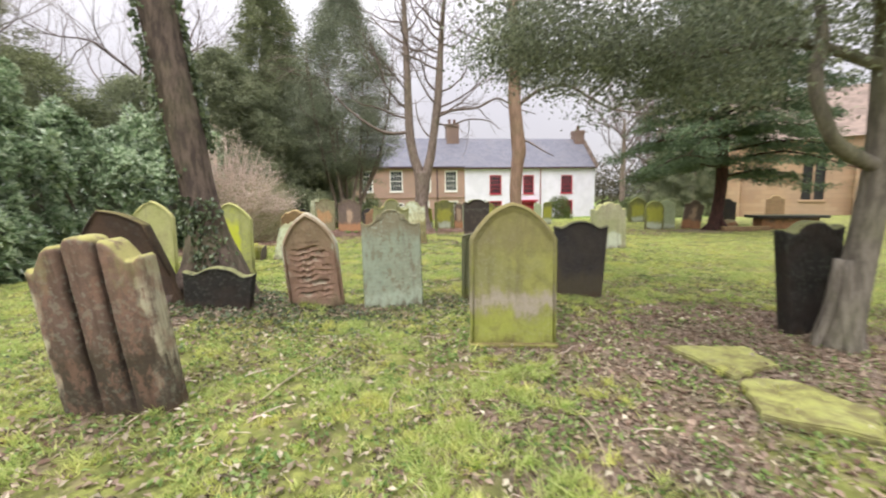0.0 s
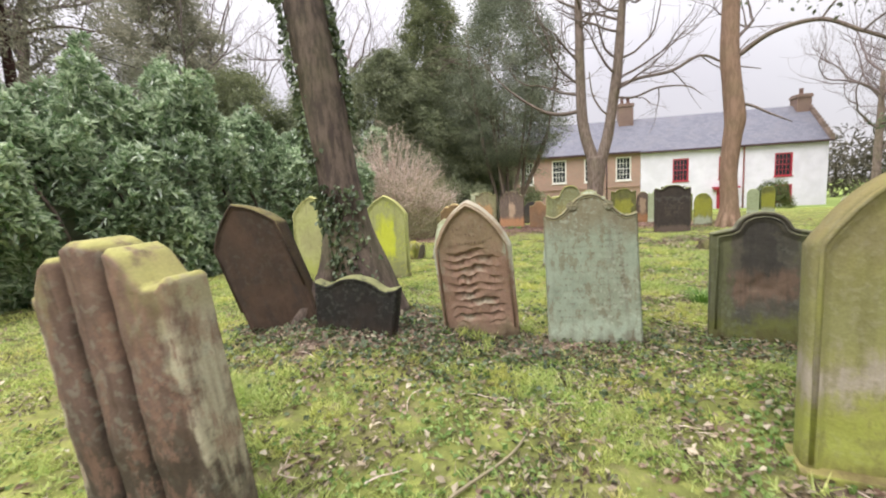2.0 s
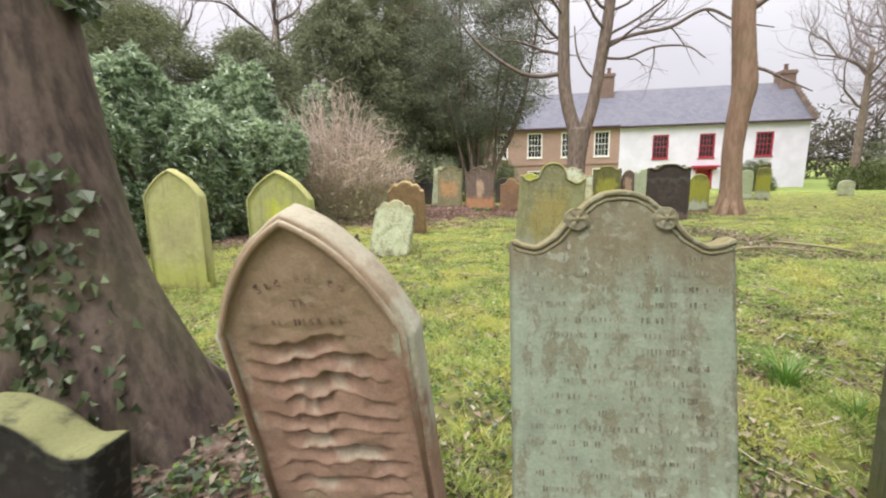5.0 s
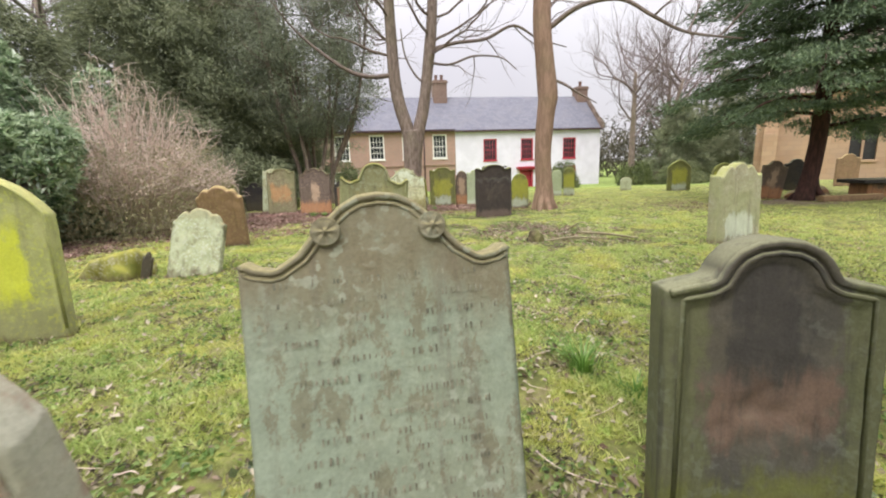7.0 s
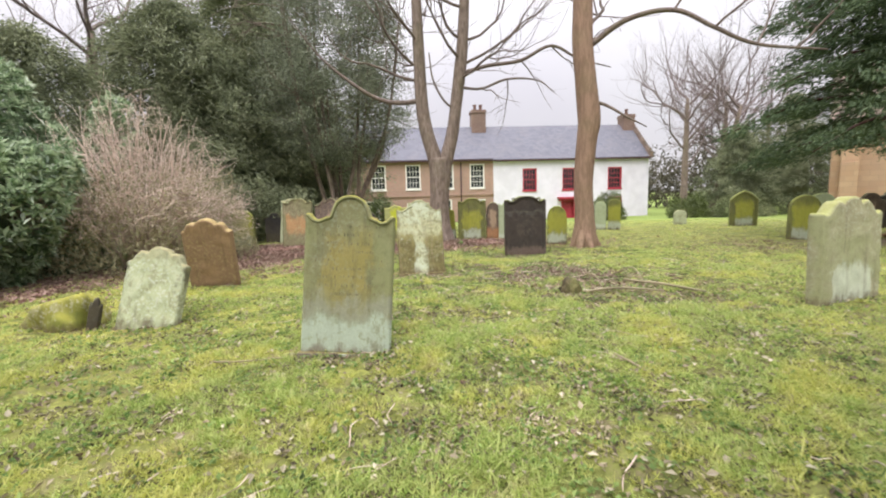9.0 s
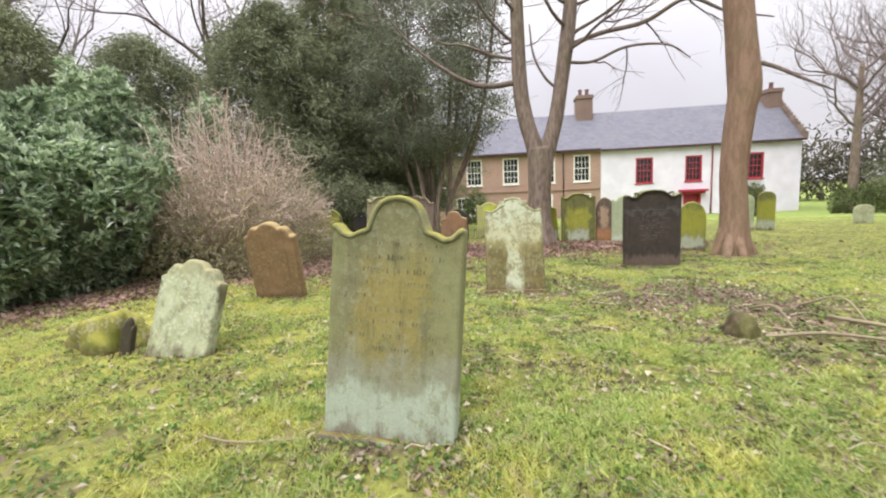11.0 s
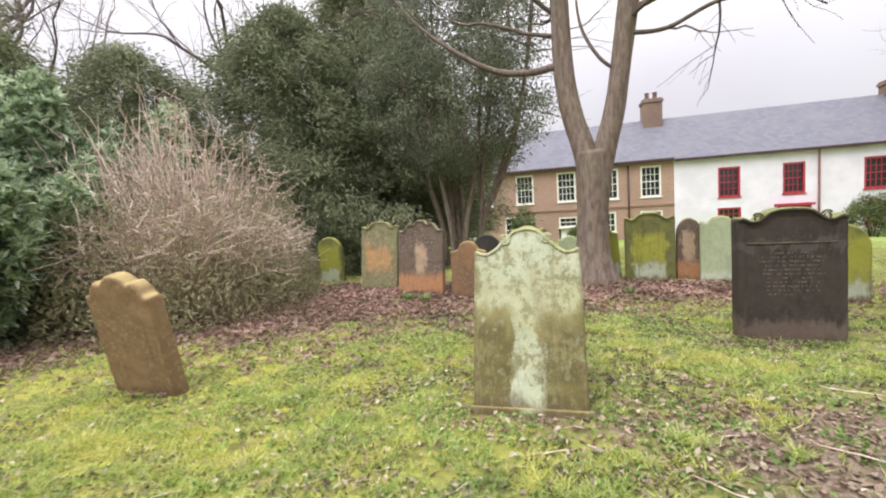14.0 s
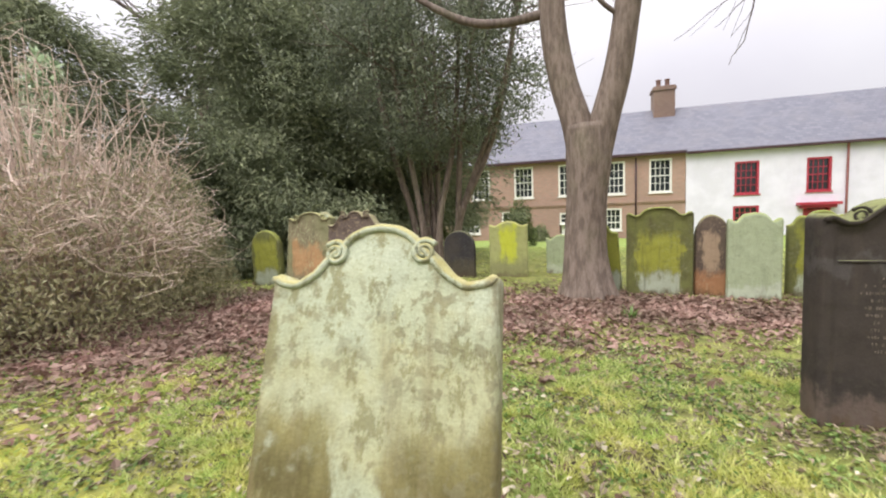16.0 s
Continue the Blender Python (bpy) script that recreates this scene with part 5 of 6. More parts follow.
# leaning tree hung with ivy
ivy_tree = tree_root("ivied_tree", "dark leaning tree trunk hung with ivy, roots in a mound", -3.16, 5.5)
verts, faces = [], []
limb(verts, faces, [(0.30, 0.10, -0.3, 0.42), (0.20, 0.08, 0.25, 0.32), (0.05, 0.05, 0.8, 0.245), (-0.08, 0.08, 1.6, 0.215), (-0.26, 0.1, 2.7, 0.215), (-0.44, 0.12, 4.0, 0.22), (-0.66, 0.15, 6.0, 0.22), (-0.7, 0.2, 9.0, 0.2), (-0.8, 0.2, 12.0, 0.12)], 20, 0.10)
flare(verts, faces, 0.24, 0.62, 6, 3)
mesh_object("trunk", verts, faces, M_BARK_I, ivy_tree, "dark ridged bark")
verts, faces = [], []
bare_branches(verts, faces, [((-0.66, 0.1, 6.6), (0.8, -0.2, 0.6), 2.6, 0.10), ((-0.72, 0.1, 7.5), (-0.9, 0.3, 0.7), 2.6, 0.10), ((-0.85, 0.2, 9.5), (0.3, 0.8, 0.8), 2.4, 0.08), ((-0.9, 0.2, 11.5), (0.1, -0.4, 1), 2.2, 0.08)], 5)
mesh_object("bare_crown", verts, faces, M_TWIG, ivy_tree)
rng = np.random.default_rng(7)
cen, out = [], []
for k in range(3000):
    z = rng.uniform(0.1, 6.0)
    a = rng.choice([rng.normal(0.64, 0.28), rng.normal(3.75, 0.4), rng.normal(-1.4, 0.6)], p=[0.4, 0.4, 0.2])
    if -3.0 < a < -0.2:
        z = rng.uniform(0.1, 1.3)
    elif a < 1.9:
        z = rng.uniform(1.9, 6.0)
    cx = np.interp(z, [0, 0.8, 1.6, 2.7, 4, 6], [0.22, 0.05, -0.08, -0.26, -0.44, -0.66])
    r = np.interp(z, [0, 0.8, 6], [0.34, 0.25, 0.225]) + abs(rng.normal(0, 0.035))
    cen.append((cx + r * math.cos(a), 0.08 + r * math.sin(a), z))
    out.append((math.cos(a) * 0.5, math.sin(a) * 0.5, -0.6))
leaves("ivy", np.array(cen), 0.3, 0.062, 0.056, M_IVY, ivy_tree, 8, "dark climbing ivy", along=np.array(out), kind="stuff")

# red-brown trunk
tree_c = tree_root("bare_tree", "tall bare tree with smooth red-brown trunk", 2.93, 17.75)
verts, faces = [], []
limb(verts, faces, [(0.02, 0, -0.3, 0.36), (0.02, 0, 0.3, 0.30), (0.0, 0, 1.0, 0.25), (-0.03, 0, 1.9, 0.245), (0.05, 0, 2.9, 0.265), (0.10, 0, 3.4, 0.285), (0.0, 0, 4.4, 0.27), (-0.1, 0, 5.4, 0.26), (-0.1, 0, 7.5, 0.22), (-0.2, 0.1, 10.5, 0.15), (-0.2, 0.1, 14, 0.07)], 18, 0.07)
flare(verts, faces, 0.25, 0.48, 6, 9)
mesh_object("trunk", verts, faces, M_BARK_C, tree_c, "smooth red-brown bark")
verts, faces = [], []
limb(verts, faces, [(0.05, 0, 5.2, 0.085), (0.9, -0.3, 5.7, 0.068), (1.9, -0.6, 5.75, 0.058), (2.7, -0.9, 5.2, 0.05), (3.6, -1.0, 4.75, 0.04), (5.0, -1.2, 4.5, 0.02)], 8, 0.05)
limb(verts, faces, [(0.0, 0, 3.9, 0.05), (0.5, -0.1, 3.7, 0.04), (0.95, -0.2, 3.4, 0.03), (1.5, -0.2, 3.1, 0.012)], 6, 0.05)
rng2 = random.Random(31)
for k in range(22):
    z = rng2.uniform(5.5, 13.0)
    a = rng2.uniform(0, 6.28)
    grow(verts, faces, (-0.1, 0, z), (math.cos(a), math.sin(a), 0.35), 2.6 - z * 0.08, 0.065, 3, rng2, 0.6)
for p in ((1.9, -0.6, 5.75), (2.7, -0.9, 5.2), (3.6, -1.0, 4.75), (4.4, -1.1, 4.6)):
    grow(verts, faces, p, (0.6, rng2.uniform(-0.5, 0.5), 0.5), 1.3, 0.03, 3, rng2, 0.6)
mesh_object("bare_crown", verts, faces, M_TWIG, tree_c)

# forked tree
tree_b = tree_root("forked_tree", "bare grey-brown tree that forks into two stems", -1.13, 20.05)
verts, faces = [], []
limb(verts, faces, [(0.0, 0, -0.3, 0.50), (-0.03, 0, 0.2, 0.40), (-0.05, 0, 0.8, 0.33), (0.0, 0, 1.6, 0.31), (0.02, 0, 2.2, 0.34), (0.0, 0, 2.7, 0.33)], 16, 0.08)
limb(verts, faces, [(-0.02, 0, 2.1, 0.26), (-0.16, 0, 2.8, 0.235), (-0.36, 0, 3.5, 0.215), (-0.50, 0, 4.4, 0.205), (-0.55, 0, 6.0, 0.185), (-0.6, 0.1, 8.5, 0.14), (-0.7, 0.1, 12, 0.06)], 14, 0.06)
limb(verts, faces, [(0.08, 0, 2.1, 0.25), (0.28, 0, 2.8, 0.22), (0.46, 0, 3.5, 0.20), (0.60, 0, 4.4, 0.19), (0.82, 0, 6.0, 0.185), (1.0, 0.1, 8.5, 0.13), (1.3, 0.1, 12, 0.05)], 14, 0.06)
flare(verts, faces, 0.3, 0.44, 6, 14)
mesh_object("trunk", verts, faces, M_BARK_B, tree_b, "grey-brown bark on two stems")
verts, faces = [], []
limb(verts, faces, [(-0.5, 0, 4.55, 0.085), (-1.2, -0.2, 4.45, 0.075), (-1.9, -0.3, 4.6, 0.065), (-2.7, -0.5, 5.1, 0.05), (-3.6, -0.6, 5.9, 0.03), (-4.4, -0.8, 7.0, 0.012)], 8, 0.05)
limb(verts, faces, [(0.75, 0, 5.3, 0.075), (1.6, -0.2, 5.45, 0.06), (2.6, -0.4, 5.5, 0.055), (3.5, -0.5, 5.85, 0.045), (4.3, -0.6, 5.4, 0.03), (5.2, -0.7, 5.1, 0.014)], 8, 0.05)
limb(verts, faces, [(0.7, 0, 4.9, 0.05), (1.4, -0.1, 4.8, 0.04), (2.2, -0.3, 5.0, 0.035), (3.1, -0.4, 4.9, 0.025), (3.6, -0.5, 4.5, 0.012)], 7, 0.05)
limb(verts, faces, [(0.55, 0, 4.2, 0.04), (0.2, -0.2, 4.5, 0.035), (-0.1, -0.3, 5.1, 0.03), (-0.2, -0.3, 5.9, 0.02)], 7, 0.05)
rng2 = random.Random(41)
for k in range(16):
    z = rng2.uniform(5.0, 11.0)
    a = rng2.uniform(0, 6.28)
    grow(verts, faces, (-0.56, 0.03, z), (math.cos(a), math.sin(a), 0.4), 2.2 - z * 0.08, 0.05, 3, rng2, 0.6)
    grow(verts, faces, (0.72 + (z - 5) * 0.08, 0.03, z), (math.cos(a + 2), math.sin(a + 2), 0.4), 2.2 - z * 0.08, 0.05, 3, rng2, 0.6)
for p in ((1.6, -0.2, 5.45), (2.6, -0.4, 5.5), (3.5, -0.5, 5.85), (2.2, -0.3, 5.0), (4.3, -0.6, 5.4), (1.4, -0.1, 4.8)):
    grow(verts, faces, p, (rng2.uniform(-0.2, 0.6), rng2.uniform(-0.5, 0.5), rng2.uniform(-0.9, 0.3)), 0.9, 0.022, 2, rng2, 0.6, -0.05)
mesh_object("bare_crown", verts, faces, M_TWIG, tree_b)

# grey tree beside the black stone, under a dark evergreen crown
tree_r = tree_root("evergreen_tree", "grey multi-limbed tree with dark overhanging evergreen crown", 3.82, 4.0)
verts, faces = [], []
limb(verts, faces, [(0.0, 0, -0.3, 0.25), (0.03, 0, 0.12, 0.18), (0.09, 0, 0.5, 0.145), (0.18, 0, 1.1, 0.13), (0.25, 0, 1.8, 0.13), (0.29, 0.02, 2.5, 0.14), (0.34, 0.1, 3.6, 0.15), (0.5, 0.3, 5.5, 0.12), (0.6, 0.4, 8.0, 0.06)], 16, 0.12)
flare(verts, faces, 0.105, 0.26, 6, 22)
limb(verts, faces, [(0.24, -0.02, 1.7, 0.075), (-0.12, -0.06, 1.84, 0.07), (-0.3, -0.08, 2.0, 0.062), (-0.40, -0.06, 2.25, 0.06), (-0.42, 0.0, 2.55, 0.06), (-0.30, 0.1, 2.9, 0.055), (-0.3, 0.2, 3.4, 0.04)], 10, 0.08)
limb(verts, faces, [(0.2, 0, 2.6, 0.06), (-0.3, 0.5, 3.0, 0.05), (-0.9, 1.2, 3.1, 0.04), (-1.5, 2.0, 3.5, 0.03), (-2.0, 2.8, 4.1, 0.015)], 8, 0.08)
limb(verts, faces, [(0.2, 0, 2.9, 0.09), (-0.3, -0.4, 3.2, 0.075), (-0.9, -0.7, 3.5, 0.06), (-1.7, -0.9, 3.9, 0.03)], 8, 0.08)
mesh_object("trunk", verts, faces, M_BARK_R, tree_r, "smooth grey twisted limbs")
rng = np.random.default_rng(51)


def clumps(centres, radius, per, seed, flat=0.6):
    r = np.random.default_rng(seed)
    c = np.repeat(np.asarray(centres, float), per, 0)
    off = r.normal(size=c.shape) * radius * np.array([1, 1, flat])
    return c + off


cl = []
for k in range(640):
    a, q = rng.uniform(0, 6.28), rng.uniform(0.2, 1.0) ** 0.6
    z = rng.uniform(3.0, 7.5)
    cl.append((0.0 + 3.6 * q * math.cos(a), 0.6 + 3.2 * q * math.sin(a), z + 0.25 * q))
for k in range(170):
    t = rng.uniform(0, 1)
    cl.append((-0.4 - 2.6 * t + rng.normal(0, 0.4), 0.6 + 2.4 * t + rng.normal(0, 0.5), 2.85 + 0.9 * t + rng.normal(0, 0.25)))
leaves("crown", clumps(cl, 0.23, 125, 52), 0.5, 0.062, 0.034, M_HOLLY, tree_r, 53, "dark glossy evergreen leaves", kind="stuff")


def hedge():
    """The laurel bank: leaves in a thick shell over an uneven mound, a solid core for the shade inside, with stems."""
    root = tree_root("laurel_hedge", "tall glossy green laurel hedge along the churchyard edge", -10.2, 7.0, "hedge")
    rng = np.random.default_rng(61)
    n = 15000
    y = rng.uniform(-5.5, 9.5, n)
    a = rng.uniform(-0.12, math.pi * 0.85, n)
    gx, gz = 2.0 + 0.15 * np.sin(y * 1.3), 3.05 + 0.35 * np.sin(y * 0.7 + 1) + 0.2 * np.sin(y * 2.1)
    lump = 0.6 * lattice(y, a * 2.2, 0.9, 64) + 0.5 * lattice(y, a * 2.2, 2.2, 65)
    k = 1.04 + 0.58 * lump - np.abs(rng.normal(0, 0.09, n))
    k = k * np.interp(a, [-0.12, 0.15, 0.6], [0.66, 0.78, 1.0])
    keep = lump > rng.uniform(-0.65, -0.15, n)
    c = np.stack([gx * np.cos(a) * k, y, np.clip(gz * np.sin(a) * k, 0.02, 9) + 0.05], 1)[keep]
    d = np.stack([np.cos(a), rng.normal(0, 0.3, n), 0.35 + np.sin(a) * 0.5], 1)[keep]
    per = 9
    tips, out = np.repeat(c, per, 0), np.repeat(d, per, 0)
    ways = out * 0.75 + rng.normal(size=out.shape) * 0.75
    ways /= np.linalg.norm(ways, axis=1)[:, None]
    leaves("crown", tips + ways * 0.09, 1.5, 0.205, 0.074, M_LAUREL, root, 62, "broad glossy laurel leaves in whorls", 0.1, "stuff", ways * 1.8)
    verts, faces = [], []
    rr = random.Random(63)
    for i in range(26):
        yy = rr.uniform(-5, 9)
        limb(verts, faces, [(rr.uniform(0.2, 1.2), yy, -0.2, 0.05), (rr.uniform(0.2, 1.3), yy + rr.uniform(-0.4, 0.4), 1.0, 0.04), (rr.uniform(0.0, 1.2), yy + rr.uniform(-0.8, 0.8), 2.4, 0.02)], 6, 0.05, 3)
    mesh_object("stem_mass", verts, faces, M_BARK_I, root, "", True, "stuff")
    # solid inner sheet, added to stand for the shade deep behind the leaves
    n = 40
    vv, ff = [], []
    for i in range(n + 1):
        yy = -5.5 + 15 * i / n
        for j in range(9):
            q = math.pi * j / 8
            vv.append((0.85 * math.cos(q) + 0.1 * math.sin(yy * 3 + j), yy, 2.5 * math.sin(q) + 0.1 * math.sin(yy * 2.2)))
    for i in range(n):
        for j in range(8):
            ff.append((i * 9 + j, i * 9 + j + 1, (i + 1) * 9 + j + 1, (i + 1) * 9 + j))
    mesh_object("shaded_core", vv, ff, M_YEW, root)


hedge()


def twig_shrub():
    """A dense bare shrub: pale pinkish wands above an olive skirt."""
    root = tree_root("twiggy_shrub", "dense leafless shrub with pale pinkish twigs over olive skirt", -8.4, 16.0, "shrub")
    rr = random.Random(71)
    verts, faces = [], []
    v2, f2 = [], []
    for i in range(620):
        a, q = rr.uniform(0, 6.283), rr.random() ** 0.5
        top = Vector((2.7 * q * math.cos(a), 2.4 * q * math.sin(a), 3.5 * (1 - 0.66 * q ** 1.7) * rr.uniform(0.5, 1.26)))
        foot = Vector((0.9 * q * math.cos(a), 0.9 * q * math.sin(a), -0.1))
        mid = foot.lerp(top, 0.55) + Vector((rr.gauss(0, 0.2), rr.gauss(0, 0.2), 0.35))
        pts, rad = smooth_path([(*foot, 0.018), (*mid, 0.013), (*top, 0.005)], 4)
        tube(verts, faces, pts, rad, 3, cap=False)
        for k in range(7):
            b = Vector(pts[rr.randint(3, len(pts) - 1)])
            e = b + Vector((rr.gauss(0, 0.26), rr.gauss(0, 0.26), rr.gauss(0.16, 0.2)))
            m = b.lerp(e, 0.5) + Vector((rr.gauss(0, 0.06), rr.gauss(0, 0.06), rr.gauss(0, 0.06)))
            tube(verts, faces, [b, m, e], [0.006, 0.0048, 0.003], 3, cap=False)
    mesh_object("twig_crown", verts, faces, M_TWIG_PINK, root, "pale pinkish bare twigs", True, "stuff")
    rng = np.random.default_rng(72)
    n = 38000
    a, q = rng.uniform(0, 2 * math.pi, n), rng.uniform(0, 1, n) ** 0.4
    z = rng.beta(1.2, 2.2, n) * 2.5
    rad = (2.75 - 0.28 * z) * q
    c = np.stack([rad * np.cos(a) * 1.05, rad * np.sin(a) * 0.95, z], 1)
    leaves("skirt", c, 0.3, 0.09, 0.022, M_TWIG_GREEN, root, 73, "olive and brown undergrowth", 0.2, "stuff")


twig_shrub()


def conifer(name, label, x, y, tall, wide, count, size, material, seed, low=0.4, power=0.75, core_size=1.0):
    """A dense evergreen: a trunk, boughs and sprays in drooping clumps on an uneven cone."""
    root = tree_root(name, label, x, y)
    rng = np.random.default_rng(seed)
    verts, faces = [], []
    limb(verts, faces, [(0, 0, -0.3, wide * 0.055), (0.05, 0, tall * 0.3, wide * 0.042), (0, 0.05, tall * 0.95, 0.03)], 10, 0.1)
    mesh_object("trunk", verts, faces, M_BARK_CED, root)
    k = int(count / 60)
    z = low + (tall - low) * rng.uniform(0, 1, k) ** 1.25
    a = rng.uniform(0, 2 * math.pi, k)
    env = wide * np.clip((tall - z) / (tall - low), 0, 1) ** power
    env *= 1 + 0.22 * np.sin(a * 3 + seed) + 0.2 * np.sin(a * 7 + z * 2.2)
    q = rng.uniform(0.62, 1.05, k)
    c = np.stack([env * q * np.cos(a), env * q * np.sin(a), z], 1)
    pts = clumps(c, 0.20 + 0.012 * wide, 60, seed + 1, 0.6)
    along = np.repeat(np.stack([np.cos(a), np.sin(a), np.full(k, 0.1)], 1), 60, 0)
    leaves("crown", pts, 0.4, size * 1.25, size * 0.30, material, root, seed + 2, "dense dark green sprays", 0.45, "stuff", along)
    # solid spindle added within the sprays in place of the crown's inner shade
    core, cf = [], []
    tube(core, cf, [(0, 0, low + 0.6), (0, 0, tall * 0.4), (0, 0, tall * 0.93)], [wide * 0.32 * core_size, wide * 0.28 * core_size, 0.05], 14, 0.2)
    if core_size:
        mesh_object("shaded_core", core, cf, M_YEW, root)
    else:
        verts, faces = [], []
        rr = random.Random(seed)
        for i in range(26):
            zz, aa = rr.uniform(1.5, tall * 0.9), rr.uniform(0, 6.28)
            reach = wide * (1 - zz / tall) ** 0.6
            limb(verts, faces, [(0, 0, zz, 0.07), (reach * 0.5 * math.cos(aa), reach * 0.5 * math.sin(aa), zz + 0.5, 0.045), (reach * math.cos(aa), reach * math.sin(aa), zz + 0.4, 0.015)], 5, 0.1, 3)
        mesh_object("bough_mass", verts, faces, M_BARK_B, root, "", True, "stuff")
    return root


conifer("yew_tree", "broad dark yew behind the shrub", -9.2, 25.2, 9.4, 4.3, 90000, 0.15, M_YEW, 81, 1.0, 0.5)
conifer("yew_tree", "broad dark yew with low skirts", -11.6, 22.5, 9.0, 4.6, 80000, 0.15, M_YEW, 84, 0.4, 0.6)
conifer("cypress_tree", "tall pointed green cypress above the yews", -10.2, 25.5, 13.8, 3.6, 90000, 0.15, M_YEW_L, 87, 0.4, 0.6)
conifer("yew_tree", "dark yew between the laurel hedge and the shrub", -12.8, 18.0, 6.4, 3.4, 60000, 0.13, M_YEW, 105, 0.3, 0.5)
conifer("yew_tree", "dark green evergreen behind the laurel hedge", -15.0, 15.5, 6.8, 4.2, 52000, 0.12, M_YEW_L, 90, 0.4, 0.55)
conifer("conifer_tree", "brown-green conifer behind the laurel hedge", -16.5, 9.0, 11.5, 4.0, 40000, 0.15, M_CONIFER, 93, 2.0, 0.6, 0)
conifer("conifer_tree", "tall brown-green conifer behind the laurel hedge", -19.5, 4.5, 14.0, 4.4, 34000, 0.17, M_CONIFER, 94, 2.0, 0.6, 0)
conifer("conifer_tree", "tall brown-green conifer behind the laurel hedge", -18.5, 15.5, 11.5, 4.0, 56000, 0.16, M_CONIFER, 95, 2.0, 0.6, 0)
conifer("conifer_tree", "brown-green conifer behind the laurel hedge", -15.5, 3.0, 10.0, 4.2, 38000, 0.15, M_CONIFER, 96, 1.6, 0.55, 0)
conifer("yew_tree", "dark evergreen beside the church", 21.0, 41.5, 6.5, 3.0, 26000, 0.2, M_YEW, 99, 0.3, 0.55)
conifer("yew_tree", "dark evergreen hiding the church corner", 26.5, 43.5, 9.5, 4.0, 26000, 0.2, M_YEW, 102, 0.3, 0.55)


def holly():
    root = tree_root("holly_tree", "many-stemmed dark holly with see-through glossy crown", -5.3, 23.0)
    rr = random.Random(111)
    verts, faces = [], []
    tops = []
    for i in range(11):
        a = rr.uniform(0, 6.28)
        sx, sy = 0.55 * math.cos(a), 0.45 * math.sin(a)
        tx, ty = 2.0 * math.cos(a) + rr.gauss(0, 0.4), 1.6 * math.sin(a) + rr.gauss(0, 0.4)
        h = rr.uniform(6.5, 10.5)
        verts, faces = [], []
        limb(verts, faces, [(sx, sy, -0.2, 0.10), (sx * 1.2, sy * 1.2, 1.2, 0.08), (tx * 0.6, ty * 0.6, 3.2, 0.065), (tx * 0.85, ty * 0.85, h * 0.65, 0.045), (tx, ty, h, 0.015)], 8, 0.06, 4)
        for k in range(7):
            z = rr.uniform(2.4, h)
            grow(verts, faces, (tx * min(1, z / 6), ty * min(1, z / 6), z), (rr.gauss(0, 1), rr.gauss(0, 1), 0.1), 1.2, 0.025, 2, rr, 0.7, 0.0, tips=tops)
        mesh_object("stem", verts, faces, M_BARK_B, root, "slender grey stem")
    rng = np.random.default_rng(112)
    cl = []
    for k in range(760):
        a, z = rng.uniform(0, 6.28), rng.uniform(2.9, 12.0)
        env = 2.8 * min(1.0, ((z - 1.9) / 2.2)) * (1 - max(0, (z - 6.5) / 5.8) ** 1.7)
        q = rng.uniform(0.25, 1.08) ** 0.6
        cl.append((env * q * math.cos(a), env * 0.9 * q * math.sin(a), z))
    leaves("crown", np.concatenate([clumps(cl, 0.25, 150, 113, 0.8)]), 0.4, 0.085, 0.045, M_HOLLY, root, 114, "dark glossy leaves with gaps of sky", kind="stuff")


holly()


def cedar():
    """A cedar with tiered, drooping boughs."""
    root = tree_root("cedar_tree", "dark cedar with tiered drooping boughs and red-brown trunk", 11.1, 17.4)
    rr = random.Random(121)
    verts, faces = [], []
    limb(verts, faces, [(-0.2, 0, -0.3, 0.34), (-0.15, 0, 0.3, 0.25), (0, 0, 1.2, 0.22), (0.05, 0, 2.4, 0.21), (0, 0, 6, 0.17), (0, 0, 11, 0.05)], 12, 0.08)
    flare(verts, faces, 0.2, 0.5, 5, 33)
    mesh_object("trunk", verts, faces, M_BARK_CED, root, "dark red-brown bark")
    bv, bf = [], []
    cl, al = [], []
    for i in range(64):
        z = 2.3 + 8.4 * (i / 64) + rr.uniform(-0.2, 0.2)
        a = i * 2.4 + rr.uniform(-0.3, 0.3)
        reach = (4.6 - 0.33 * (z - 2.3)) * rr.uniform(0.8, 1.1)
        c, s = math.cos(a), math.sin(a)
        limb(bv, bf, [(0, 0, z, 0.06), (c * reach * 0.5, s * reach * 0.5, z + 0.25, 0.04), (c * reach, s * reach, z - 0.3 - 0.06 * reach, 0.012)], 5, 0.05, 3)
        for k in range(24):
            t = rr.uniform(0.15, 1.0)
            w = (rr.random() - 0.5) * reach * 0.62 * (1.1 - 0.6 * t)
            cl.append((c * reach * t - s * w, s * reach * t + c * w, z + 0.25 * math.sin(t * 3) - 0.55 * t * t - abs(w) * 0.15))
            al.append((c - s * w * 0.6, s + c * w * 0.6, -0.25))
    mesh_object("bough_mass", bv, bf, M_BARK_CED, root, "", True, "stuff")
    r = np.random.default_rng(122)
    pts = np.repeat(np.array(cl), 70, 0)
    pts = pts + r.normal(size=pts.shape) * np.array([0.26, 0.26, 0.08])
    leaves("crown", pts, 0.8, 0.18, 0.04, M_CEDAR, root, 123, "flat layered dark green sprays", 0.1, "stuff", np.repeat(np.array(al), 70, 0))


cedar()


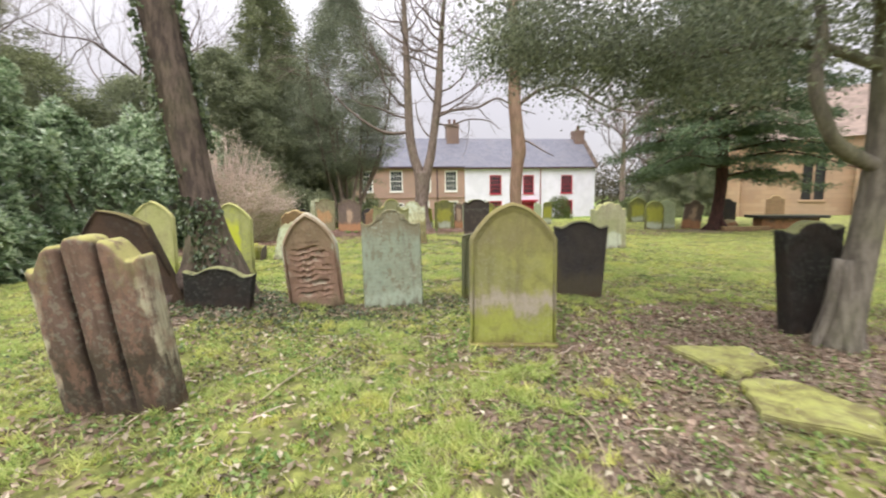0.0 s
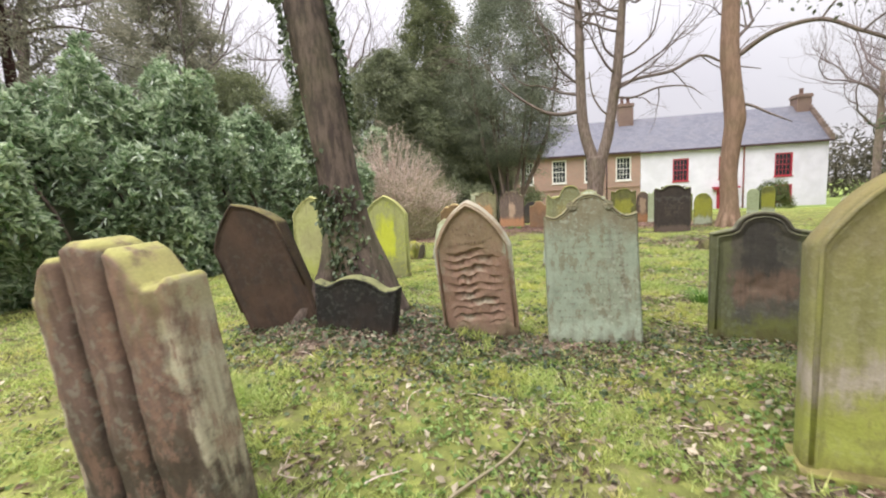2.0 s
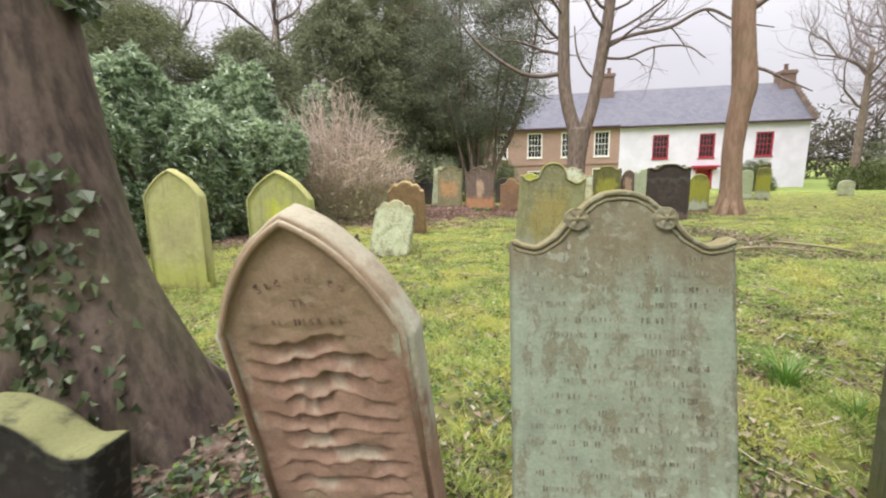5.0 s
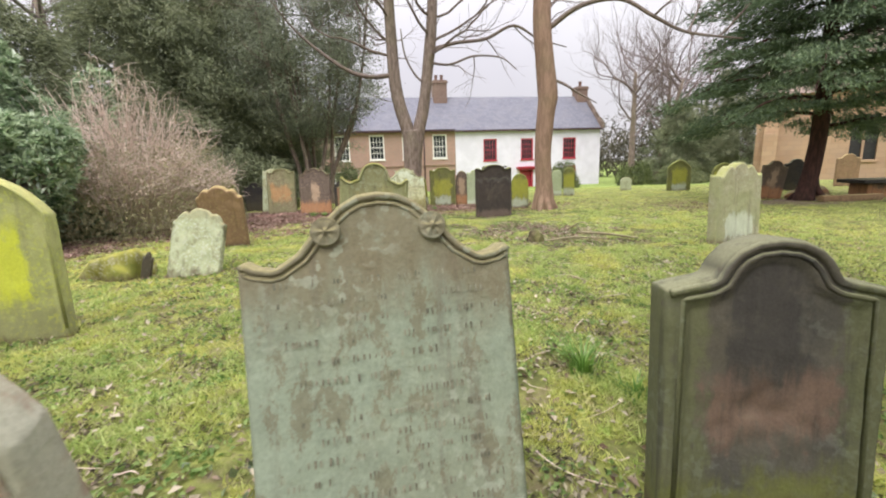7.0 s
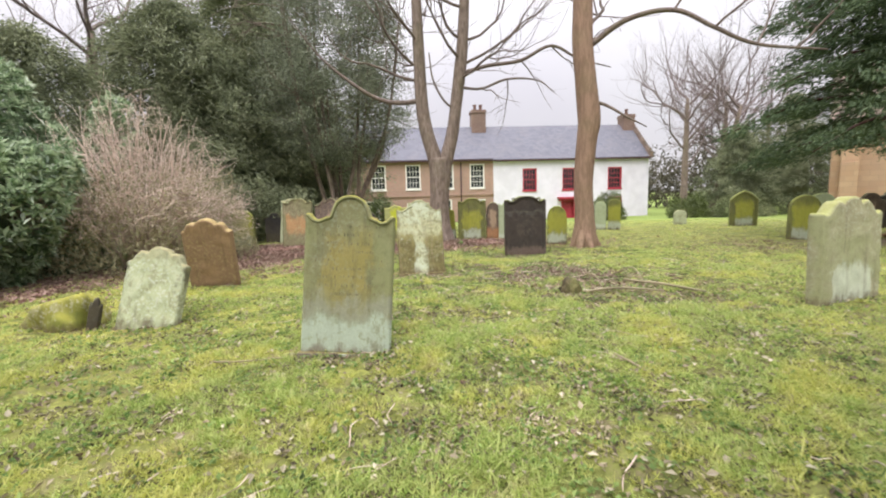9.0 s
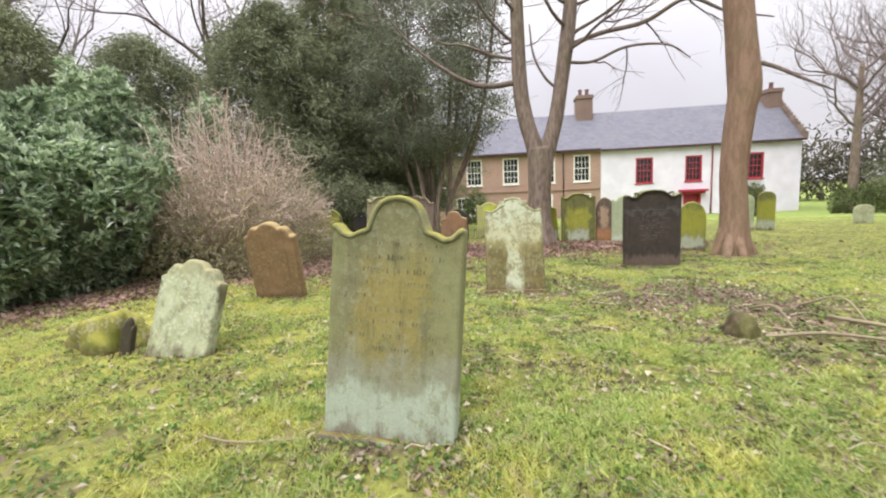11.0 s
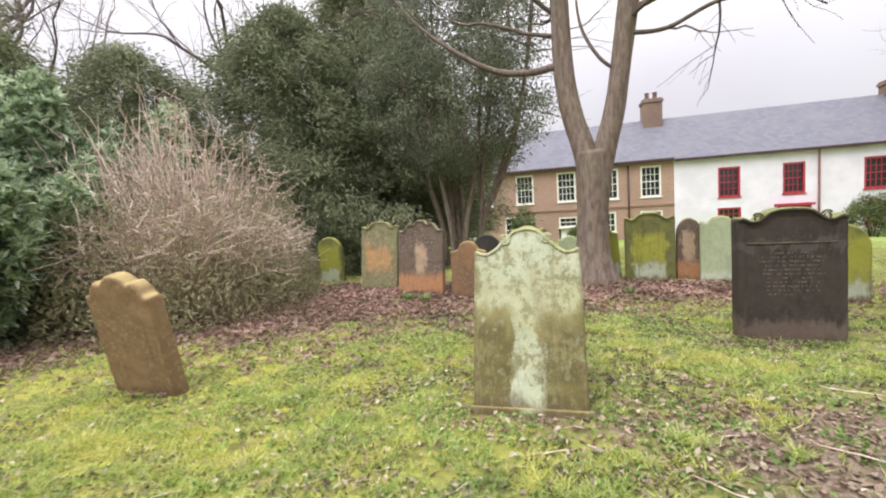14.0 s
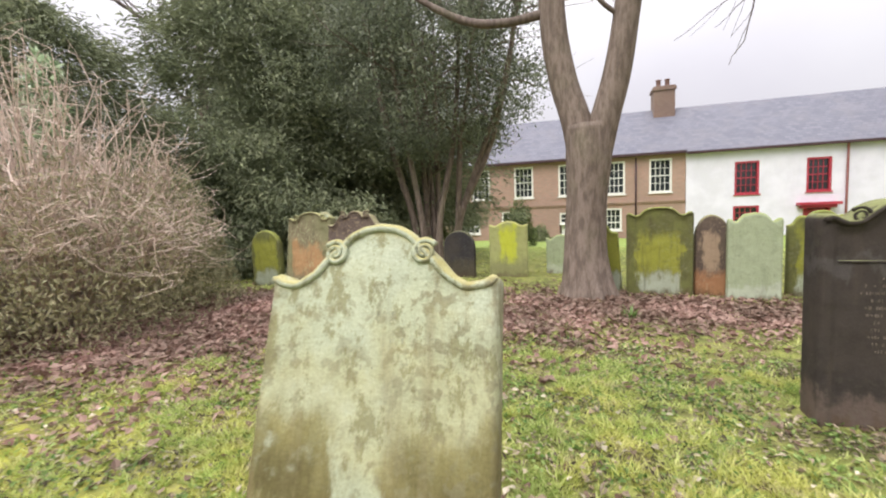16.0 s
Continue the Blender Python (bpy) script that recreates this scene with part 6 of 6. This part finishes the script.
def far_tree(label, x, y, tall, seed, mat=None, r=0.28, lean=0.0, fork=True):
    root = tree_root("bare_tree", label, x, y, "tree", "bare winter trees in the distance")
    rr = random.Random(seed)
    verts, faces = [], []
    limb(verts, faces, [(0, 0, -0.3, r * 1.3), (lean * 0.2, 0, 1.2, r), (lean * 0.6, 0, tall * 0.35, r * 0.8), (lean, 0, tall * 0.62, r * 0.5)], 9, 0.08, 4)
    mesh_object("trunk", verts, faces, mat or M_BARK_B, root)
    verts, faces = [], []
    for k in range(13):
        t = rr.uniform(0.25, 0.62) if k else 0.62
        a = rr.uniform(0, 6.28)
        grow(verts, faces, (lean * t / 0.62, 0, tall * t), (math.cos(a), math.sin(a), 0.75), tall * 0.2, r * 0.32, 4, rr, 0.55, 0.14)
    mesh_object("bare_crown", verts, faces, M_TWIG_FAR, root, "fine bare branches")
    return root


far_tree("tall bare tree at the lawn's far edge", 17.2, 42.0, 15, 131)
far_tree("leaning bare tree at the lawn's far edge", 19.4, 42.5, 14, 132, lean=2.2)
far_tree("bare tree beyond the cottage gable", 23.0, 47.0, 16, 133)
far_tree("bare tree behind the hedge", -19.0, 17.0, 14, 134)
far_tree("bare tree behind the hedge", -18.5, 8.0, 13, 135)
far_tree("bare tree behind the hedge", -22.0, 12.0, 15, 136)
far_tree("bare tree behind the hedge", -17.0, 25.0, 15, 137)
far_tree("bare tree behind the hedge", -20.0, 1.0, 13, 138)
far_tree("bare tree behind the houses", 30.0, 52.0, 15, 139)


def bush(name, label, x, y, rx, ry, rz, material, count, size, seed):
    root = tree_root(name, label, x, y, "shrub")
    rng = np.random.default_rng(seed)
    d = rng.normal(size=(count, 3))
    d /= np.linalg.norm(d, axis=1)[:, None]
    lump = 1 + 0.16 * np.sin(d[:, 0] * 5 + seed) * np.sin(d[:, 1] * 4) + 0.12 * np.sin(d[:, 2] * 6 + d[:, 0] * 3)
    c = d * (rng.uniform(0.7, 1.03, count) * lump)[:, None] * np.array([rx, ry, rz])
    c[:, 2] = np.abs(c[:, 2]) * 0.98 + 0.02
    leaves("crown", c, 0.4, size, size * 0.45, material, root, seed + 1, "", 0.0, "stuff", d)
    verts, faces = [], []
    rr = random.Random(seed)
    for k in range(8):
        a = rr.uniform(0, 6.28)
        limb(verts, faces, [(0.1 * math.cos(a), 0.1 * math.sin(a), -0.15, 0.03), (0.3 * rx * math.cos(a), 0.3 * ry * math.sin(a), rz * 0.4, 0.02), (0.6 * rx * math.cos(a), 0.6 * ry * math.sin(a), rz * 0.75, 0.01)], 5, 0.0, 3)
    mesh_object("stem_mass", verts, faces, M_BARK_I, root, "", True, "stuff")
    return root


bush("round_bush", "clipped round bush before the white cottage", 9.8, 37.5, 1.25, 1.1, 2.0, M_BUSH, 7000, 0.12, 141)
bush("garden_bush", "low olive shrub beside the cottage gable", 16.0, 38.5, 1.6, 1.4, 1.7, M_BUSH, 7000, 0.13, 142)
bush("garden_bush", "bright green garden shrub under the holly", -5.9, 33.0, 0.8, 0.8, 2.1, M_BUSH, 4000, 0.12, 143)
bush("garden_bush", "low garden shrub before the brick house", -3.4, 38.5, 1.1, 0.8, 1.3, M_BUSH, 4000, 0.12, 144)
bush("garden_bush", "low garden shrub before the brick house", -6.3, 38.5, 0.9, 0.8, 1.0, M_YEW_L, 3000, 0.12, 145)
bush("garden_bush", "dark rounded shrub at the lawn's edge", 18.6, 37.0, 1.8, 1.4, 1.8, M_YEW_L, 7000, 0.13, 146)
bush("garden_bush", "low dark undergrowth behind the yew row", -9.5, 20.8, 1.6, 1.2, 1.6, M_YEW, 9000, 0.12, 147)


def woodland(label, line, tall, seed, count):
    """Distant bare woods that close the view: fine leafless clumps of uneven height."""
    rng = np.random.default_rng(seed)
    t = rng.uniform(0, len(line) - 1.001, count)
    i = t.astype(int)
    P = np.array(line, float)
    base = P[i] + (P[i + 1] - P[i]) * (t - i)[:, None]
    crest = tall * (0.72 + 0.2 * np.sin(t * 9 + seed) + 0.12 * np.sin(t * 23))
    z = crest * rng.uniform(0, 1, count) ** 0.8
    c = np.stack([base[:, 0] + rng.normal(0, 2.2, count), base[:, 1] + rng.normal(0, 2.2, count), z - 0.7], 1)
    ob = leaves("distant_woods", c, 0.2, 0.9, 0.2, M_WOOD, None, seed + 1, label, -0.6, "stuff")
    return ob


woodland("distant leafless grey-brown woods", [(-26, -30), (-30, 0), (-30, 25), (-24, 46), (-14, 60), (0, 66)], 9.0, 151, 26000)
woodland("distant leafless grey-brown woods", [(20, 64), (36, 56), (48, 40), (56, 10), (50, -25), (20, -45), (-26, -40)], 9.0, 153, 26000)


# cable over the hedge
verts, faces = [], []
tube(verts, faces, [(-15.0, 2.0 + 1.5 * i, 6.62 - 0.06 * i - 0.004 * i * (14 - i)) for i in range(15)], [0.014] * 15, 5)
cable = mesh_object("overhead_cable", verts, faces, M_LEAD, None, "thin dark overhead cable beyond the laurel hedge")
tagged(cable, "", "cable")
for py, pz in ((2.0, 6.62), (23.0, 5.78)):
    verts, faces = [], []
    tube(verts, faces, [(-15.0, py, -0.3), (-15.0, py, 3.0), (-15.0, py, pz + 0.3)], [0.13, 0.12, 0.10], 10)
    pole = mesh_object("cable_pole", verts, faces, M_BARK_I, None, "dark wooden pole that carries the cable")
    tagged(pole, "", "pole", "cable poles")


# ---- ground cover ----
def scatter(n, x0, x1, y0, y1, rng):
    return rng.uniform(x0, x1, n), rng.uniform(y0, y1, n)


def grass():
    rng = np.random.default_rng(161)
    X = np.concatenate([rng.normal(-0.4, 3.4, 900000), rng.uniform(-12, 14, 300000)])
    Y = np.concatenate([rng.uniform(0.2, 17, 900000), rng.uniform(-2, 30, 300000)])
    ok = (X > -9.2) & (Y > -2)
    x, y = X[ok], Y[ok]
    bare = soil_at(x, y)
    patch = 0.4 * lattice(x, y, 1.7, 1) + 0.35 * lattice(x, y, 6.0, 2) + 0.35 * lattice(x, y, 15.0, 3)
    keep = (1.5 * patch - 1.5 * bare + 0.24) > rng.uniform(-0.2, 0.3, len(x))
    x, y, patch = x[keep], y[keep], patch[keep]
    z = heights(x, y)
    n = len(x)
    tall = rng.uniform(0.014, 0.042, n) * (1 + 1.3 * np.clip(patch, 0, 1))
    wide = rng.uniform(0.007, 0.016, n)
    z = z + 0.035 * np.clip(patch, 0, 1)  # moss cushions
    a = rng.uniform(0, 2 * math.pi, n)
    lx, ly = rng.normal(0, 0.95, n) * tall, rng.normal(0, 0.95, n) * tall
    p0 = np.stack([x - np.cos(a) * wide / 2, y - np.sin(a) * wide / 2, z - 0.004], 1)
    p1 = np.stack([x + np.cos(a) * wide / 2, y + np.sin(a) * wide / 2, z - 0.004], 1)
    p2 = np.stack([x + lx, y + ly, z + tall], 1)
    verts = np.stack([p0, p1, p2], 1).reshape(-1, 3)
    mesh_object("grass", verts, np.arange(n * 3).reshape(-1, 3), M_GRASS, None, "short uneven winter grass on the churchyard", False, "stuff")


grass()


def litter():
    rng = np.random.default_rng(171)
    x, y = scatter(230000, -9, 8, 0.8, 21, rng)
    bare = soil_at(x, y)
    keep = bare > rng.uniform(0.02, 1.25, len(x))
    thin = rng.uniform(0, 1, len(x)) < 0.02
    keep |= thin
    x, y = x[keep], y[keep]
    z = heights(x, y) + rng.uniform(0.004, 0.02, len(x))
    flat = rng.normal(size=(len(x), 3)) * np.array([1, 1, 0.12])
    leaves("leaf_litter", np.stack([x, y, z], 1), 2.5, 0.06, 0.036, M_LITTER, None, 172, "brown fallen leaves strewn on the ground", 0.0, "stuff", flat)
    m = 13000
    x = np.concatenate([rng.normal(-8.0, 0.7, m // 4), rng.normal(-6.4, 1.7, m), rng.normal(-3.6, 1.6, m // 2), rng.normal(0.0, 1.6, m // 3)])
    y = np.concatenate([rng.normal(13.2, 1.1, m // 4), rng.normal(16.2, 1.0, m), rng.normal(17.6, 0.7, m // 2), rng.normal(19.3, 0.6, m // 3)])
    z = heights(x, y) + rng.uniform(0.004, 0.035, len(x))
    flat = rng.normal(size=(len(x), 3)) * np.array([1, 1, 0.2])
    leaves("leaf_drift", np.stack([x, y, z], 1), 2.0, 0.10, 0.062, M_DRIFT, None, 175, "drift of pinkish-brown fallen leaves under the shrub", 0.0, "stuff", flat)
    m = 5200
    x, y = rng.normal(-0.3, 2.8, m), rng.uniform(0.9, 16, m)
    z = heights(x, y) + rng.uniform(0.015, 0.045, m)
    leaves("pale_leaves", np.stack([x, y, z], 1), 2.2, 0.055, 0.034, M_PALELEAF, None, 178, "bleached dead leaves scattered over the grass", 0.0, "stuff", rng.normal(size=(m, 3)) * np.array([1, 1, 0.25]))
    m = 2600
    x, y = scatter(m, -6, 5, 1.0, 16, rng)
    z = heights(x, y) + 0.012
    flat = rng.normal(size=(m, 3)) * np.array([1, 1, 0.1])
    leaves("dead_stalks", np.stack([x, y, z], 1), 2.5, 0.13, 0.006, M_STRAW, None, 173, "pale dead stalks lying in the grass", 0.0, "stuff", flat)
    for nm, mt, cnt, size, wid, seed, lab, sc in (("weeds", M_WEED, 150000, 0.042, 0.027, 176, "small green weeds and clover in the turf", 5.0), ("plant_crumbs", M_CRUMB, 190000, 0.042, 0.017, 177, "bits of dead leaf and stalk in the turf", 3.5)):
        x, y = rng.normal(-0.4, 3.4, cnt), rng.uniform(0.6, 17.5, cnt)
        ok = lattice(x, y, sc, seed) + 0.5 * lattice(x, y, sc * 3, seed + 1) > rng.uniform(-0.3, 0.6, cnt)
        x, y = x[ok], y[ok]
        z = heights(x, y) + rng.uniform(0.004, 0.03, len(x))
        leaves(nm, np.stack([x, y, z], 1), 1.4, size, wid, mt, None, seed, lab, 0.0, "stuff", rng.normal(size=(len(x), 3)) * np.array([1, 1, 0.35]))
    m = 1700
    x = np.concatenate([rng.normal(-1.05, 0.3, m // 4), rng.normal(-2.9, 0.9, m), rng.normal(-1.6, 0.9, m // 2), rng.normal(0.5, 0.7, m // 3), rng.normal(-3.4, 0.5, m // 2)])
    y = np.concatenate([rng.normal(6.9, 0.5, m // 4), rng.normal(5.0, 0.5, m), rng.normal(5.2, 0.35, m // 2), rng.normal(5.75, 0.25, m // 3), rng.normal(5.6, 0.5, m // 2)])
    z = heights(x, y) + rng.uniform(0.005, 0.05, len(x))
    leaves("ground_ivy", np.stack([x, y, z], 1), 1.6, 0.045, 0.04, M_IVY, None, 174, "low ivy creeping round the headstones", 0.0, "stuff", rng.normal(size=(len(x), 3)) * np.array([1, 1, 0.2]))


litter()


def fallen_branch(label, pts, r, material=M_STRAW):
    verts, faces = [], []
    P = [(px, py, height(px, py) + r * 0.6 + dz, r * (1 - 0.5 * i / len(pts))) for i, (px, py, dz) in enumerate(pts)]
    limb(verts, faces, P, 6, 0.1, 5)
    return tagged(mesh_object("fallen_branch", verts, faces, material, None, label), "", "branch", "fallen branches in the grass")


BR = "thin dead branch lying in the grass"
fallen_branch(BR, [(-1.35, 2.9, 0), (-1.25, 3.35, 0.03), (-1.05, 3.8, 0.02), (-1.0, 4.1, 0)], 0.010)
fallen_branch(BR, [(-0.30, 2.5, 0), (-0.36, 2.9, 0.03), (-0.28, 3.2, 0)], 0.010)
fallen_branch(BR, [(0.92, 2.1, 0), (0.95, 2.5, 0.03), (0.88, 2.9, 0)], 0.011)
fallen_branch(BR, [(-0.1, 2.05, 0), (0.02, 2.3, 0.02), (0.1, 1.85, 0)], 0.008)
fallen_branch(BR, [(1.3, 9.2, 0), (1.15, 9.6, 0.02), (0.95, 10.1, 0)], 0.012)
fallen_branch(BR, [(2.0, 10.6, 0), (2.25, 11.2, 0.02), (2.6, 11.6, 0)], 0.013)
fallen_branch(BR, [(1.5, 12.2, 0.02), (2.0, 12.25, 0.05), (2.6, 12.15, 0.02)], 0.02)
fallen_branch(BR, [(2.3, 12.9, 0.03), (2.7, 12.4, 0.06), (3.1, 12.0, 0.02)], 0.024)
fallen_branch(BR, [(1.7, 13.2, 0.02), (1.8, 12.8, 0.16), (1.85, 12.5, 0.0)], 0.014)
fallen_branch(BR, [(2.3, 13.4, 0.02), (2.5, 13.1, 0.2), (2.55, 12.7, 0.02)], 0.014)
fallen_branch(BR, [(-2.6, 9.6, 0), (-2.2, 9.55, 0.03), (-1.8, 9.75, 0)], 0.010)
fallen_branch(BR, [(1.3, 15.8, 0.0), (1.9, 16.1, 0.02), (2.6, 16.25, 0.0)], 0.014)


def twigs():
    """Thin crooked twigs strewn on the turf."""
    rr = random.Random(191)
    verts, faces = [], []
    for k in range(260):
        x, y, a = rr.gauss(-0.3, 2.4), rr.uniform(1.2, 15.5), rr.uniform(0, 6.28)
        L, r = rr.uniform(0.08, 0.4), rr.uniform(0.0025, 0.006)
        pts = []
        for i in range(4):
            pts.append((x, y, height(x, y) + r + rr.uniform(0.005, 0.03), r * (1 - 0.15 * i)))
            a += rr.gauss(0, 0.45)
            x, y = x + math.cos(a) * L / 3, y + math.sin(a) * L / 3
        limb(verts, faces, pts, 4, 0.0, 2)
    mesh_object("twigs", verts, faces, M_TWIG_PINK, None, "thin pale twigs strewn on the turf", True, "stuff")


twigs()


def clump(label, x, y, n, tall, seed):
    rng = np.random.default_rng(seed)
    verts, faces = [], []
    for k in range(n):
        a, q = rng.uniform(0, 6.28), rng.uniform(0, 0.10)
        bx, by = x + q * math.cos(a), y + q * math.sin(a)
        h, o, w = tall * rng.uniform(0.6, 1.1), rng.uniform(0.2, 0.8) * tall, 0.010
        z0 = height(bx, by) - 0.01
        c, s = math.cos(a), math.sin(a)
        i = len(verts)
        for t in (0, 0.4, 0.75, 1.0):
            ww = w * (1 - t * 0.85)
            zz = z0 + h * (t - 0.25 * t * t)
            xx, yy = bx + c * o * t * t, by + s * o * t * t
            verts += [(xx - s * ww, yy + c * ww, zz), (xx + s * ww, yy - c * ww, zz)]
        for j in range(3):
            faces.append((i + 2 * j, i + 2 * j + 1, i + 2 * j + 3, i + 2 * j + 2))
    root = tagged(new("bulb_clump"), label, "plant", "clumps of spring bulbs")
    mesh_object("foliage", verts, faces, M_BULB, root, "", True, "stuff")
    return root


clump("bright green clump of bulb leaves in the grass", 0.42, 7.35, 60, 0.30, 181)
clump("small clump of green bulb leaves", 0.62, 7.0, 30, 0.18, 182)
clump("green bulb leaves among fallen leaves", -4.0, 17.1, 60, 0.2, 183)
clump("green bulb leaves among fallen leaves", -3.7, 17.15, 50, 0.2, 184)
clump("small green bulb clump near the black headstone", -0.45, 18.6, 30, 0.2, 185)
clump("small green bulb clump beside flaking headstone", -1.15, 6.5, 24, 0.12, 186)
clump("small green bulb clump beside flaking headstone", -1.0, 7.3, 30, 0.14, 187)
